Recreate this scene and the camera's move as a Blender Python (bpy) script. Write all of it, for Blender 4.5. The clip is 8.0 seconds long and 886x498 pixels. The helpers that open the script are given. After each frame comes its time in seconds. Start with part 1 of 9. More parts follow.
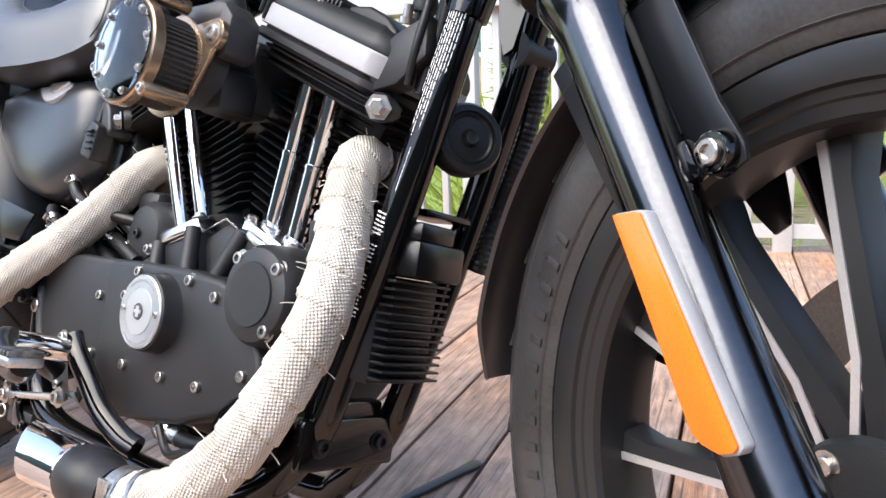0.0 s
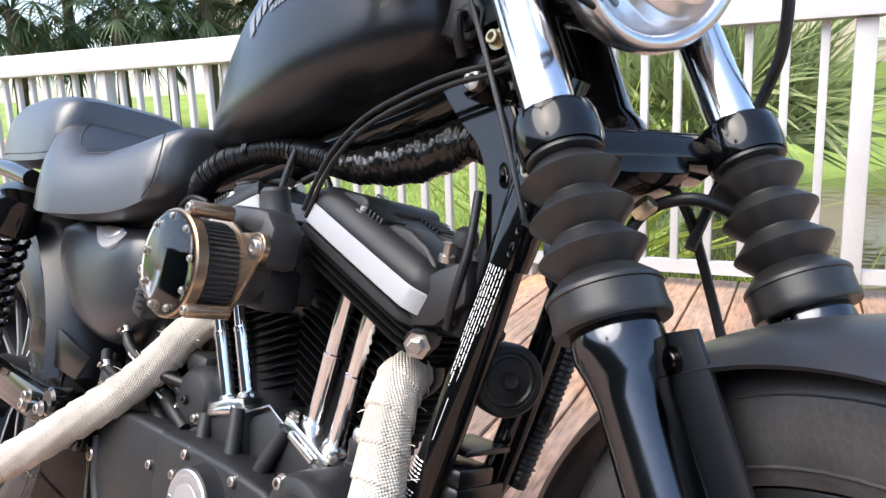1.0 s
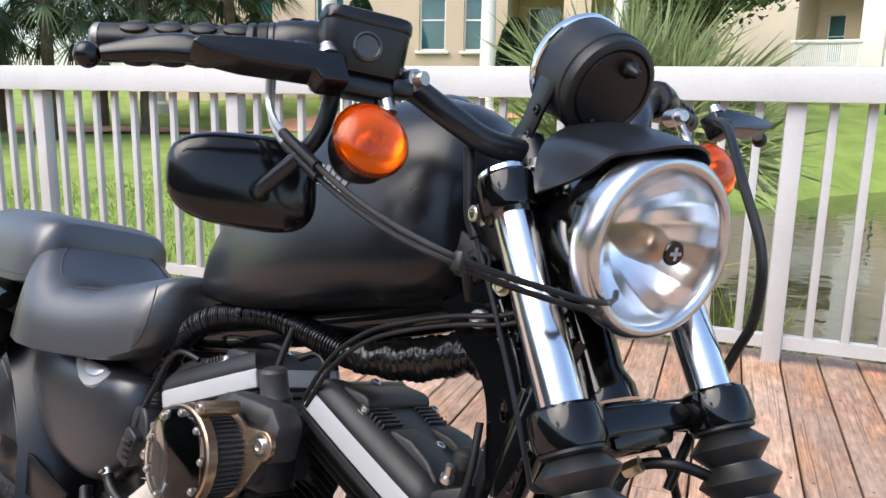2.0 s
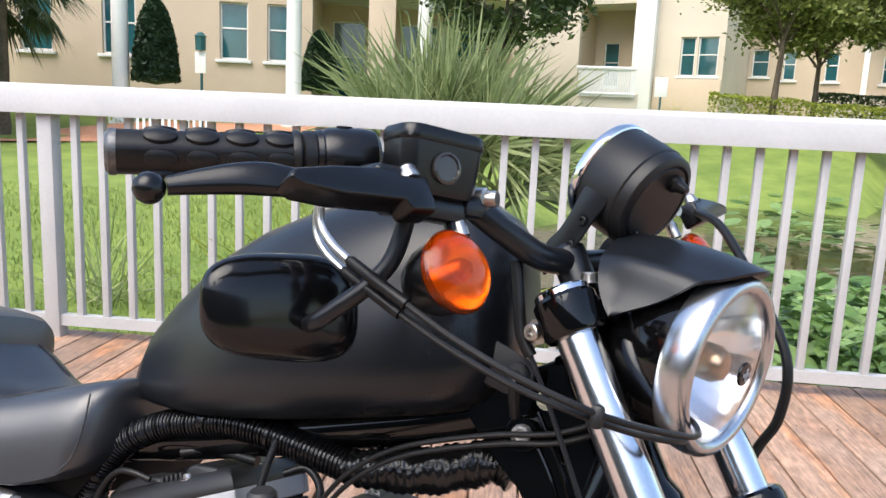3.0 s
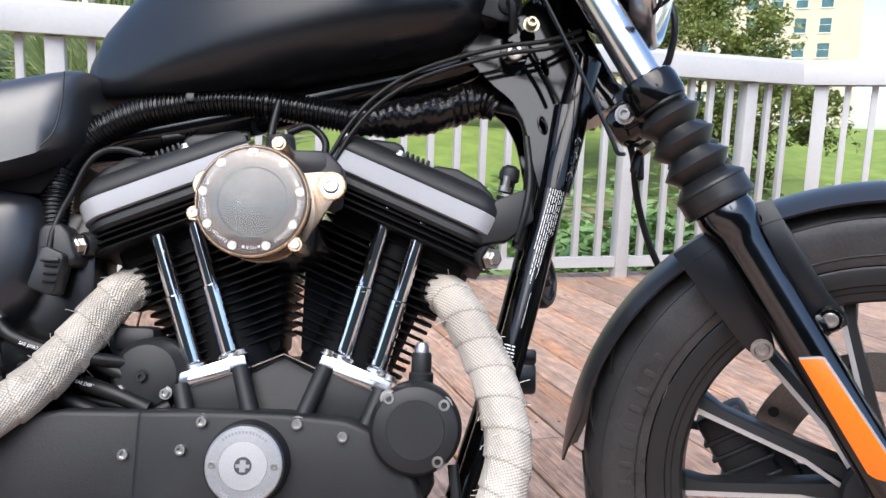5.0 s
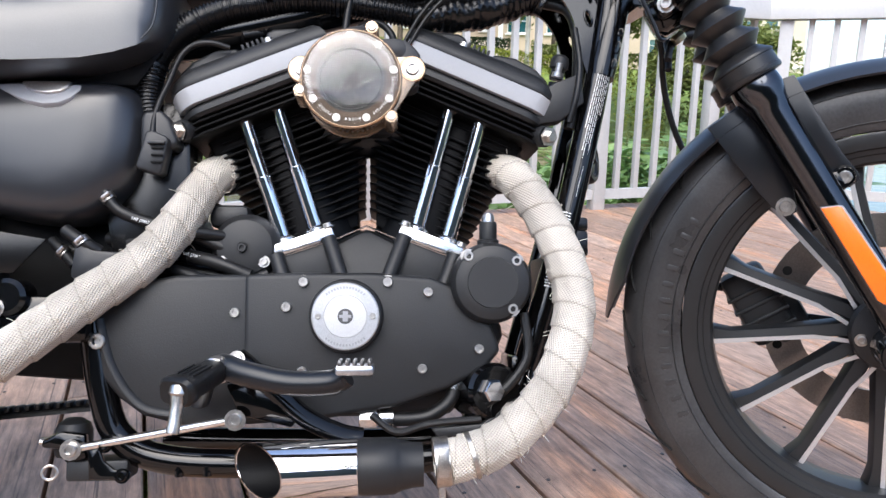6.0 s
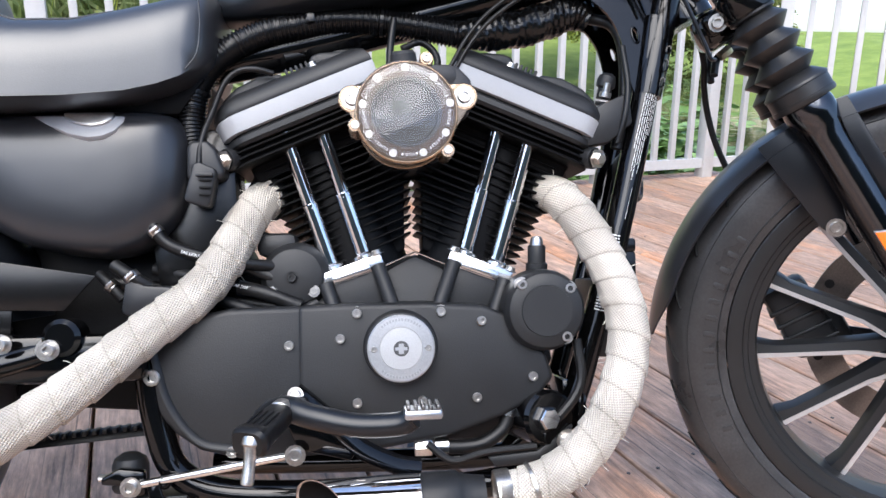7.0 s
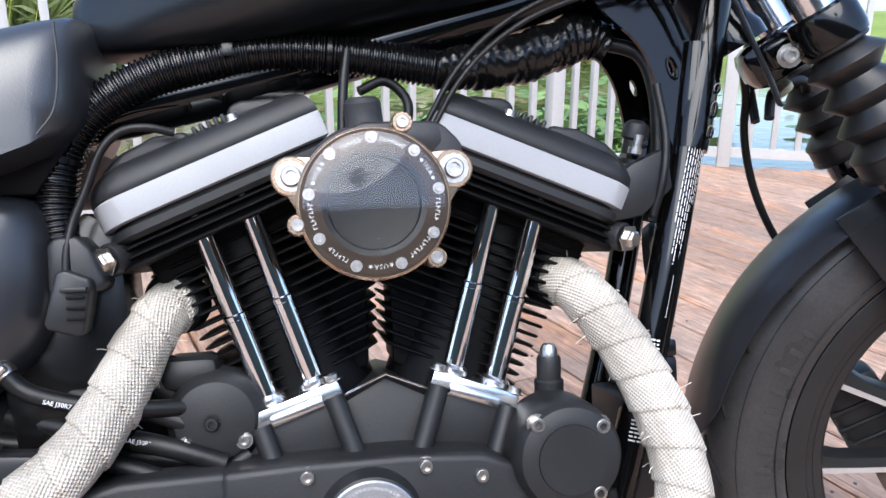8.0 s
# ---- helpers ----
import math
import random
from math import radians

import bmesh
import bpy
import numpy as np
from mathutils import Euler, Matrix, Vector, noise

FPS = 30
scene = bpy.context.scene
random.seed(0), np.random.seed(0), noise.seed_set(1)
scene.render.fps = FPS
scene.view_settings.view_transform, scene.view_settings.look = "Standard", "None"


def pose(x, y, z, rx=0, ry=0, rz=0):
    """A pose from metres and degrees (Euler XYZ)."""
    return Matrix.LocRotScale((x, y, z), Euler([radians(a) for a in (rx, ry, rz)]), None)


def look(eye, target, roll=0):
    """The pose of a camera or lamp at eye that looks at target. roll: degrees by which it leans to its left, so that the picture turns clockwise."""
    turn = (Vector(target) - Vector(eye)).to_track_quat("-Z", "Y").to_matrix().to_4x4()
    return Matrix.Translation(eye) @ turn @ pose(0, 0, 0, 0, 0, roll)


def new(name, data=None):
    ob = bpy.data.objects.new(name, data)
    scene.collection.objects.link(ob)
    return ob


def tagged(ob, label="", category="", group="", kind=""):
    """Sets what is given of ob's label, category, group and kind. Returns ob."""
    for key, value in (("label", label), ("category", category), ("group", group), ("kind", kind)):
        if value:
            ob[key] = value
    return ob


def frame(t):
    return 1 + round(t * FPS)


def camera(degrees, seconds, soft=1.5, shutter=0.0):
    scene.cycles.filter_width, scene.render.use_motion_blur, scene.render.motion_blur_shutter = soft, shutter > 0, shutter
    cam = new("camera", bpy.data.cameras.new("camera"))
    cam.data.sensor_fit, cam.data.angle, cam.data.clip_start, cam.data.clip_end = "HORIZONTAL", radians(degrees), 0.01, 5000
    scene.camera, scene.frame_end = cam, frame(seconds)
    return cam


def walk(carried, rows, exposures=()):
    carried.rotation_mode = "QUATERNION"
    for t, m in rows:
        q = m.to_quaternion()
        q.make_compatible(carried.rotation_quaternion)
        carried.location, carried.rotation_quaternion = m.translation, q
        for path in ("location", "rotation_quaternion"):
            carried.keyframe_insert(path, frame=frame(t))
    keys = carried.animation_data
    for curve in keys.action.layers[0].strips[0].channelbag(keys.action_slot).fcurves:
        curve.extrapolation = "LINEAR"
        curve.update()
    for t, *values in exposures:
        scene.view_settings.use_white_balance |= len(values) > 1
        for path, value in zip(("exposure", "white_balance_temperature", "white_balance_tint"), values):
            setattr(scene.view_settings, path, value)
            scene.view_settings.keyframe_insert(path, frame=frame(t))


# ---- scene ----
cam = camera(61.27, 8.0)
PATH = [
    (0, (0.7398, -0.3766, 0.5603), (-0.5029, 1.1541, 0.2248), -1.92),
    (0.5, (0.7236, -0.3468, 0.6744), (-0.5977, 1.1124, 0.3210), -2.50),
    (1, (0.7226, -0.3207, 0.7914), (-0.6284, 1.1036, 0.4091), -2.04),
    (1.5, (0.7190, -0.3297, 0.9046), (-0.6026, 1.1208, 0.5180), -0.60),
    (2, (0.6816, -0.3790, 1.0172), (-0.5288, 1.1663, 0.6341), 1.16),
    (2.2, (0.6486, -0.4075, 1.0544), (-0.4871, 1.1934, 0.6707), 1.62),
    (3.3, (0.3837, -0.4449, 1.0985), (-0.2379, 1.4293, 0.7807), 2.58),
    (3.5, (0.3405, -0.4294, 1.0669), (-0.1871, 1.4752, 0.7598), 2.49),
    (4, (0.2792, -0.4778, 0.9415), (-0.0036, 1.4828, 0.6657), 2.76),
    (4.5, (0.2227, -0.6020, 0.8261), (0.1233, 1.3769, 0.5539), 2.47),
    (4.7, (0.2070, -0.6468, 0.7728), (0.1731, 1.3330, 0.4911), 2.34),
    (5.8, (0.0776, -0.8025, 0.6429), (0.2178, 1.1538, 0.2517), 1.24),
    (6, (0.0475, -0.8198, 0.6338), (0.1980, 1.1297, 0.2134), 1.12),
    (6.5, (-0.0081, -0.8493, 0.6360), (0.1452, 1.0855, 0.1532), 0.68),
    (7, (-0.0278, -0.7895, 0.7084), (0.1517, 1.1342, 0.1917), 0.45),
    (7.5, (-0.0373, -0.6015, 0.7411), (0.1937, 1.3049, 0.1823), 0.39),
    (8, (-0.0363, -0.5008, 0.7653), (0.3011, 1.3862, 0.1949), 0.30),
]
walk(cam, [(t, look(eye, target, roll)) for t, eye, target, roll in PATH],
     exposures=[(0.0, 1.67, 6500, 10), (0.5, 1.75, 6500, 10), (1.0, 1.64, 6500, 10), (2.0, 1.24, 6500, 10), (3.5, 1.2, 6450, 10), (5.0, 1.17, 6200, 10), (6.5, 1.26, 6080, 10), (8.0, 1.36, 5950, 9)])


# ---- light ----
world = bpy.data.worlds.new("world")
scene.world = world
world.use_nodes = True
wn = world.node_tree.nodes
sky = wn.new("ShaderNodeTexSky")
sky.sky_type, sky.sun_disc = "NISHITA", False
SUN_UP, SUN_TURN = radians(54), radians(196)
sky.sun_elevation, sky.sun_rotation = SUN_UP, SUN_TURN
sky.air_density, sky.dust_density, sky.ozone_density = 1.0, 2.0, 1.0
wn["Background"].inputs["Strength"].default_value = 0.15
world.node_tree.links.new(sky.outputs["Color"], wn["Background"].inputs["Color"])

sun_data = bpy.data.lights.new("sun", "SUN")
sun_data.energy, sun_data.angle, sun_data.color = 1.6, radians(60), (1.0, 0.95, 0.87)
sun = new("sun", sun_data)
sun.matrix_world = look((0, 0, 30), (-30 * math.cos(SUN_UP) * math.sin(SUN_TURN), -30 * math.cos(SUN_UP) * math.cos(SUN_TURN), 30 - 30 * math.sin(SUN_UP)))


# ---- materials ----
def material(name, colour, rough=0.5, metal=0.0, grain=0.0, scale=200.0, stain=0.0, stain_scale=6.0, bump=0.0, coat=0.0,
             vary=0.0, alpha=1.0, transmission=0.0, ior=1.45, spread=0.0, coords="Object"):
    """A principled surface: base colour broken up by fine grain and broad stains, with a fine relief."""
    m = bpy.data.materials.new(name)
    m.use_nodes = True
    n, l = m.node_tree.nodes, m.node_tree.links
    b = n["Principled BSDF"]
    b.inputs["Roughness"].default_value, b.inputs["Metallic"].default_value = rough, metal
    b.inputs["Coat Weight"].default_value, b.inputs["Coat Roughness"].default_value = coat, 0.06
    b.inputs["Transmission Weight"].default_value, b.inputs["IOR"].default_value = transmission, ior
    b.inputs["Base Color"].default_value = (*colour, 1)
    tex = n.new("ShaderNodeTexCoord")
    col = None
    if grain or stain or vary:
        col = n.new("ShaderNodeRGB").outputs[0]
        col.default_value = (*colour, 1)
    for amount, size, detail in ((grain, scale, 3), (stain, stain_scale, 5)):
        if amount:
            noise_ = n.new("ShaderNodeTexNoise")
            noise_.inputs["Scale"].default_value, noise_.inputs["Detail"].default_value = size, detail
            l.new(tex.outputs[coords], noise_.inputs["Vector"])
            span = n.new("ShaderNodeMapRange")
            span.inputs["From Min"].default_value, span.inputs["From Max"].default_value = 0.3, 0.7
            span.inputs["To Min"].default_value, span.inputs["To Max"].default_value = 1 - amount, 1 + amount
            l.new(noise_.outputs["Fac"], span.inputs["Value"])
            mix = n.new("ShaderNodeVectorMath")
            mix.operation = "SCALE"
            l.new(col, mix.inputs[0]), l.new(span.outputs[0], mix.inputs["Scale"])
            col = mix.outputs[0]
            if size == stain_scale and spread:
                r = n.new("ShaderNodeMapRange")
                r.inputs["From Min"].default_value, r.inputs["From Max"].default_value = 0.3, 0.7
                r.inputs["To Min"].default_value, r.inputs["To Max"].default_value = rough - spread, rough + spread
                l.new(noise_.outputs["Fac"], r.inputs["Value"]), l.new(r.outputs[0], b.inputs["Roughness"])
    if vary:
        info = n.new("ShaderNodeObjectInfo")
        span = n.new("ShaderNodeMapRange")
        span.inputs["To Min"].default_value, span.inputs["To Max"].default_value = 1 - vary, 1 + vary
        l.new(info.outputs["Random"], span.inputs["Value"])
        mix = n.new("ShaderNodeVectorMath")
        mix.operation = "SCALE"
        l.new(col, mix.inputs[0]), l.new(span.outputs[0], mix.inputs["Scale"])
        col = mix.outputs[0]
    if col:
        l.new(col, b.inputs["Base Color"])
    if bump:
        noise_ = n.new("ShaderNodeTexNoise")
        noise_.inputs["Scale"].default_value, noise_.inputs["Detail"].default_value = scale, 2
        l.new(tex.outputs[coords], noise_.inputs["Vector"])
        bm_ = n.new("ShaderNodeBump")
        bm_.inputs["Strength"].default_value, bm_.inputs["Distance"].default_value = bump, 0.5 / scale
        l.new(noise_.outputs["Fac"], bm_.inputs["Height"]), l.new(bm_.outputs[0], b.inputs["Normal"])
    return m


DENIM = material("satin_black_paint", (0.0078, 0.0092, 0.0118), 0.3, grain=0.06, scale=900, stain=0.08, stain_scale=9, bump=0.03, spread=0.03)
GLOSS = material("gloss_black_enamel", (0.0022, 0.0022, 0.0025), 0.09, coat=0.15, ior=1.42, grain=0.1, scale=300, stain=0.1, stain_scale=12, spread=0.04)
CASE = material("black_crinkle_coat", (0.0125, 0.013, 0.0142), 0.48, grain=0.15, scale=700, stain=0.12, stain_scale=14, bump=0.25, spread=0.05)
FIN = material("black_cast_fins", (0.0025, 0.0025, 0.0028), 0.55, ior=1.25, grain=0.2, scale=500, stain=0.25, stain_scale=20, bump=0.2)
CHROME = material("chrome", (0.74, 0.745, 0.765), 0.06, 1.0, grain=0.03, scale=400, stain=0.05, stain_scale=15, spread=0.03)
HARD_CHROME = material("hard_chrome", (0.78, 0.785, 0.8), 0.15, 1.0, grain=0.03, scale=400, stain=0.05, stain_scale=15, spread=0.03)
BLACK_CHROME = material("black_chrome", (0.085, 0.088, 0.095), 0.14, 1.0, grain=0.06, scale=300, stain=0.1, stain_scale=12, spread=0.03)
ALLOY = material("polished_alloy", (0.72, 0.72, 0.72), 0.24, 1.0, grain=0.08, scale=500, stain=0.12, stain_scale=25, bump=0.05)
BRUSHED = material("brushed_alloy", (0.55, 0.56, 0.58), 0.34, 1.0, grain=0.15, scale=800, stain=0.1, stain_scale=30)
STEEL = material("zinc_bolt", (0.52, 0.495, 0.465), 0.32, 1.0, grain=0.15, scale=600, stain=0.2, stain_scale=90)
SILVER = material("silver_paint", (0.31, 0.315, 0.33), 0.5, 0.0, grain=0.05, scale=900, stain=0.05, stain_scale=20)
RUBBER = material("black_rubber", (0.007, 0.007, 0.0074), 0.42, ior=1.4, grain=0.2, scale=350, stain=0.3, stain_scale=18, bump=0.12, spread=0.08)
TYRE = material("tyre_rubber", (0.034, 0.034, 0.0355), 0.33, grain=0.2, scale=300, stain=0.3, stain_scale=15, bump=0.1, spread=0.08)
PLASTIC = material("black_plastic", (0.004, 0.004, 0.0044), 0.27, grain=0.1, scale=600, stain=0.12, stain_scale=25, bump=0.05)
COVER_PAINT = material("satin_cover_paint", (0.017, 0.0185, 0.0225), 0.3, ior=1.6, grain=0.06, scale=900, stain=0.06, stain_scale=9, bump=0.03)
VINYL = material("seat_vinyl", (0.022, 0.023, 0.0265), 0.35, ior=1.82, grain=0.12, scale=700, stain=0.12, stain_scale=12, bump=0.22)
BRONZE = material("bronze_anodised", (0.40, 0.29, 0.2), 0.27, 0.85, grain=0.12, scale=500, stain=0.15, stain_scale=25)
CONDUIT = material("conduit_plastic", (0.005, 0.005, 0.0055), 0.24, grain=0.1, scale=500, stain=0.12, stain_scale=30)
TAPE = material("wrinkled_tape", (0.006, 0.006, 0.006), 0.2, grain=0.1, scale=90, bump=0.25)
GAITER = material("bellows_rubber", (0.012, 0.012, 0.0127), 0.4, ior=1.5, grain=0.15, scale=350, stain=0.25, stain_scale=14, bump=0.06, spread=0.05)
CONNECTOR = material("grey_black_plastic", (0.013, 0.0133, 0.015), 0.4, grain=0.1, scale=500, stain=0.15, stain_scale=40)
WORN_CAP = material("scuffed_dark_metal", (0.16, 0.155, 0.15), 0.4, 0.8, grain=0.4, scale=140, stain=0.5, stain_scale=60)
WHITE_PRINT = material("white_print", (0.75, 0.75, 0.75), 0.5, grain=0.08, scale=400)
GREY_PRINT = material("silver_print", (0.17, 0.175, 0.185), 0.4, grain=0.08, scale=500)
ORANGE = material("orange_reflector", (0.9, 0.16, 0.004), 0.35, grain=0.12, scale=900, bump=0.3, coat=0.5)
AMBER = material("amber_lens", (1.0, 0.115, 0.001), 0.07, transmission=0.85, ior=1.4, bump=0.12, scale=260)
GLASS = material("clear_glass", (1, 1, 1), 0.02, transmission=1.0, ior=1.45)
SMOKED = material("smoked_mirror", (0.004, 0.004, 0.0045), 0.16, ior=1.4, coat=0.12, grain=0.1, scale=200)
PAPER = material("pleated_filter", (0.05, 0.048, 0.045), 0.75, grain=0.3, scale=300, bump=0.3)
LAMP_REFLECTOR = material("lamp_reflector", (0.86, 0.87, 0.88), 0.17, 1.0, grain=0.06, scale=60)
BRASS = material("dull_brass", (0.55, 0.5, 0.36), 0.35, 1.0, grain=0.2, scale=300)
VINYL_WHITE = material("white_vinyl", (0.47, 0.465, 0.457), 0.42, grain=0.03, scale=60, stain=0.06, stain_scale=3, spread=0.08)
STUCCO = material("beige_stucco", (0.55, 0.44, 0.32), 0.85, grain=0.06, scale=40, stain=0.06, stain_scale=0.6, bump=0.2)
STUCCO_PALE = material("cream_stucco", (0.6, 0.52, 0.41), 0.85, grain=0.05, scale=40, stain=0.06, stain_scale=0.6, bump=0.2)
TRIM = material("white_trim", (0.75, 0.74, 0.7), 0.6, grain=0.04, scale=30, stain=0.05, stain_scale=1)
TEAL_GLASS = material("teal_window_glass", (0.02, 0.09, 0.1), 0.06, coat=0.8, stain=0.4, stain_scale=0.7)
BARK = material("bark", (0.12, 0.09, 0.065), 0.9, grain=0.35, scale=30, stain=0.3, stain_scale=4, bump=0.6)
PATH_BRICK = material("brick_path", (0.52, 0.25, 0.14), 0.85, grain=0.15, scale=12, stain=0.15, stain_scale=1.2)
GREEN_METAL = material("green_painted_metal", (0.02, 0.09, 0.09), 0.4, grain=0.1, scale=60)


def plate_material():
    """A thin clear sheet: see-through, with a mirror-like gloss on top."""
    m = bpy.data.materials.new("clear_plate")
    m.use_nodes = True
    n, l = m.node_tree.nodes, m.node_tree.links
    clear, gloss, mix, fres = n.new("ShaderNodeBsdfTransparent"), n.new("ShaderNodeBsdfGlossy"), n.new("ShaderNodeMixShader"), n.new("ShaderNodeFresnel")
    gloss.inputs["Roughness"].default_value, fres.inputs["IOR"].default_value = 0.0, 1.52
    l.new(fres.outputs[0], mix.inputs[0]), l.new(clear.outputs[0], mix.inputs[1]), l.new(gloss.outputs[0], mix.inputs[2])
    l.new(mix.outputs[0], n["Material Output"].inputs["Surface"])
    return m


PLATE = plate_material()


def island_material(name, dark, light, rough=0.55, scale=14.0, through_=0.25):
    """Leaves: each island its own shade, with a little light through the blade."""
    m = bpy.data.materials.new(name)
    m.use_nodes = True
    n, l = m.node_tree.nodes, m.node_tree.links
    b = n["Principled BSDF"]
    geo = n.new("ShaderNodeNewGeometry")
    ramp = n.new("ShaderNodeValToRGB")
    ramp.color_ramp.elements[0].color, ramp.color_ramp.elements[1].color = (*dark, 1), (*light, 1)
    l.new(geo.outputs["Random Per Island"], ramp.inputs["Fac"])
    noise_ = n.new("ShaderNodeTexNoise")
    noise_.inputs["Scale"].default_value = scale
    tex = n.new("ShaderNodeTexCoord")
    l.new(tex.outputs["Object"], noise_.inputs["Vector"])
    span = n.new("ShaderNodeMapRange")
    span.inputs["To Min"].default_value, span.inputs["To Max"].default_value = 0.6, 1.4
    l.new(noise_.outputs["Fac"], span.inputs["Value"])
    mix = n.new("ShaderNodeVectorMath")
    mix.operation = "SCALE"
    l.new(ramp.outputs["Color"], mix.inputs[0]), l.new(span.outputs[0], mix.inputs["Scale"])
    l.new(mix.outputs[0], b.inputs["Base Color"])
    b.inputs["Roughness"].default_value = rough
    glow = n.new("ShaderNodeBsdfTranslucent")
    l.new(mix.outputs[0], glow.inputs["Color"])
    both = n.new("ShaderNodeMixShader")
    both.inputs[0].default_value = through_
    l.new(b.outputs[0], both.inputs[1]), l.new(glow.outputs[0], both.inputs[2])
    l.new(both.outputs[0], n["Material Output"].inputs["Surface"])
    return m


LEAF = island_material("broad_leaves", (0.09, 0.13, 0.025), (0.34, 0.37, 0.11), through_=0.4)
DARK_LEAF = island_material("dark_leaves", (0.02, 0.04, 0.014), (0.09, 0.13, 0.04))
PALM_LEAF = island_material("palm_leaves", (0.03, 0.055, 0.022), (0.09, 0.13, 0.05))
PALMETTO_LEAF = island_material("palmetto_leaves", (0.16, 0.21, 0.07), (0.46, 0.5, 0.24), through_=0.42)
HEDGE_LEAF = island_material("hedge_leaves", (0.2, 0.25, 0.03), (0.46, 0.5, 0.08), through_=0.42)
TOPIARY_LEAF = island_material("topiary_leaves", (0.012, 0.035, 0.014), (0.035, 0.075, 0.03))
GRASS = island_material("grass_blades", (0.14, 0.2, 0.035), (0.3, 0.38, 0.09), 0.6, 3.0, 0.3)
PAD_LEAF = island_material("lily_leaves", (0.09, 0.18, 0.04), (0.3, 0.44, 0.15), 0.4)


def lawn_material():
    m = bpy.data.materials.new("lawn")
    m.use_nodes = True
    n, l = m.node_tree.nodes, m.node_tree.links
    b = n["Principled BSDF"]
    tex = n.new("ShaderNodeTexCoord")
    ramp = n.new("ShaderNodeValToRGB")
    ramp.color_ramp.elements[0].position, ramp.color_ramp.elements[1].position = 0.3, 0.7
    ramp.color_ramp.elements[0].color, ramp.color_ramp.elements[1].color = (0.115, 0.185, 0.024, 1), (0.28, 0.355, 0.068, 1)
    a = n.new("ShaderNodeTexNoise")
    a.inputs["Scale"].default_value, a.inputs["Detail"].default_value = 0.9, 8
    a.inputs["Roughness"].default_value = 0.75
    l.new(tex.outputs["Object"], a.inputs["Vector"]), l.new(a.outputs["Fac"], ramp.inputs["Fac"])
    l.new(ramp.outputs["Color"], b.inputs["Base Color"])
    b.inputs["Roughness"].default_value = 0.9
    bump = n.new("ShaderNodeBump")
    bump.inputs["Strength"].default_value, bump.inputs["Distance"].default_value = 0.8, 0.05
    c = n.new("ShaderNodeTexNoise")
    c.inputs["Scale"].default_value = 25
    l.new(tex.outputs["Object"], c.inputs["Vector"]), l.new(c.outputs["Fac"], bump.inputs["Height"]), l.new(bump.outputs[0], b.inputs["Normal"])
    return m


LAWN = lawn_material()


def water_material():
    m = bpy.data.materials.new("pond_water")
    m.use_nodes = True
    n, l = m.node_tree.nodes, m.node_tree.links
    b = n["Principled BSDF"]
    tex = n.new("ShaderNodeTexCoord")
    ramp = n.new("ShaderNodeValToRGB")
    ramp.color_ramp.elements[0].color, ramp.color_ramp.elements[1].color = (0.02, 0.025, 0.012, 1), (0.045, 0.045, 0.022, 1)
    a = n.new("ShaderNodeTexNoise")
    a.inputs["Scale"].default_value, a.inputs["Detail"].default_value = 0.5, 5
    l.new(tex.outputs["Object"], a.inputs["Vector"]), l.new(a.outputs["Fac"], ramp.inputs["Fac"]), l.new(ramp.outputs["Color"], b.inputs["Base Color"])
    b.inputs["Roughness"].default_value, b.inputs["IOR"].default_value = 0.05, 1.33
    bump = n.new("ShaderNodeBump")
    bump.inputs["Strength"].default_value, bump.inputs["Distance"].default_value = 0.12, 0.05
    c = n.new("ShaderNodeTexNoise")
    c.inputs["Scale"].default_value = 3.5
    l.new(tex.outputs["Object"], c.inputs["Vector"]), l.new(c.outputs["Fac"], bump.inputs["Height"]), l.new(bump.outputs[0], b.inputs["Normal"])
    return m


WATER = water_material()


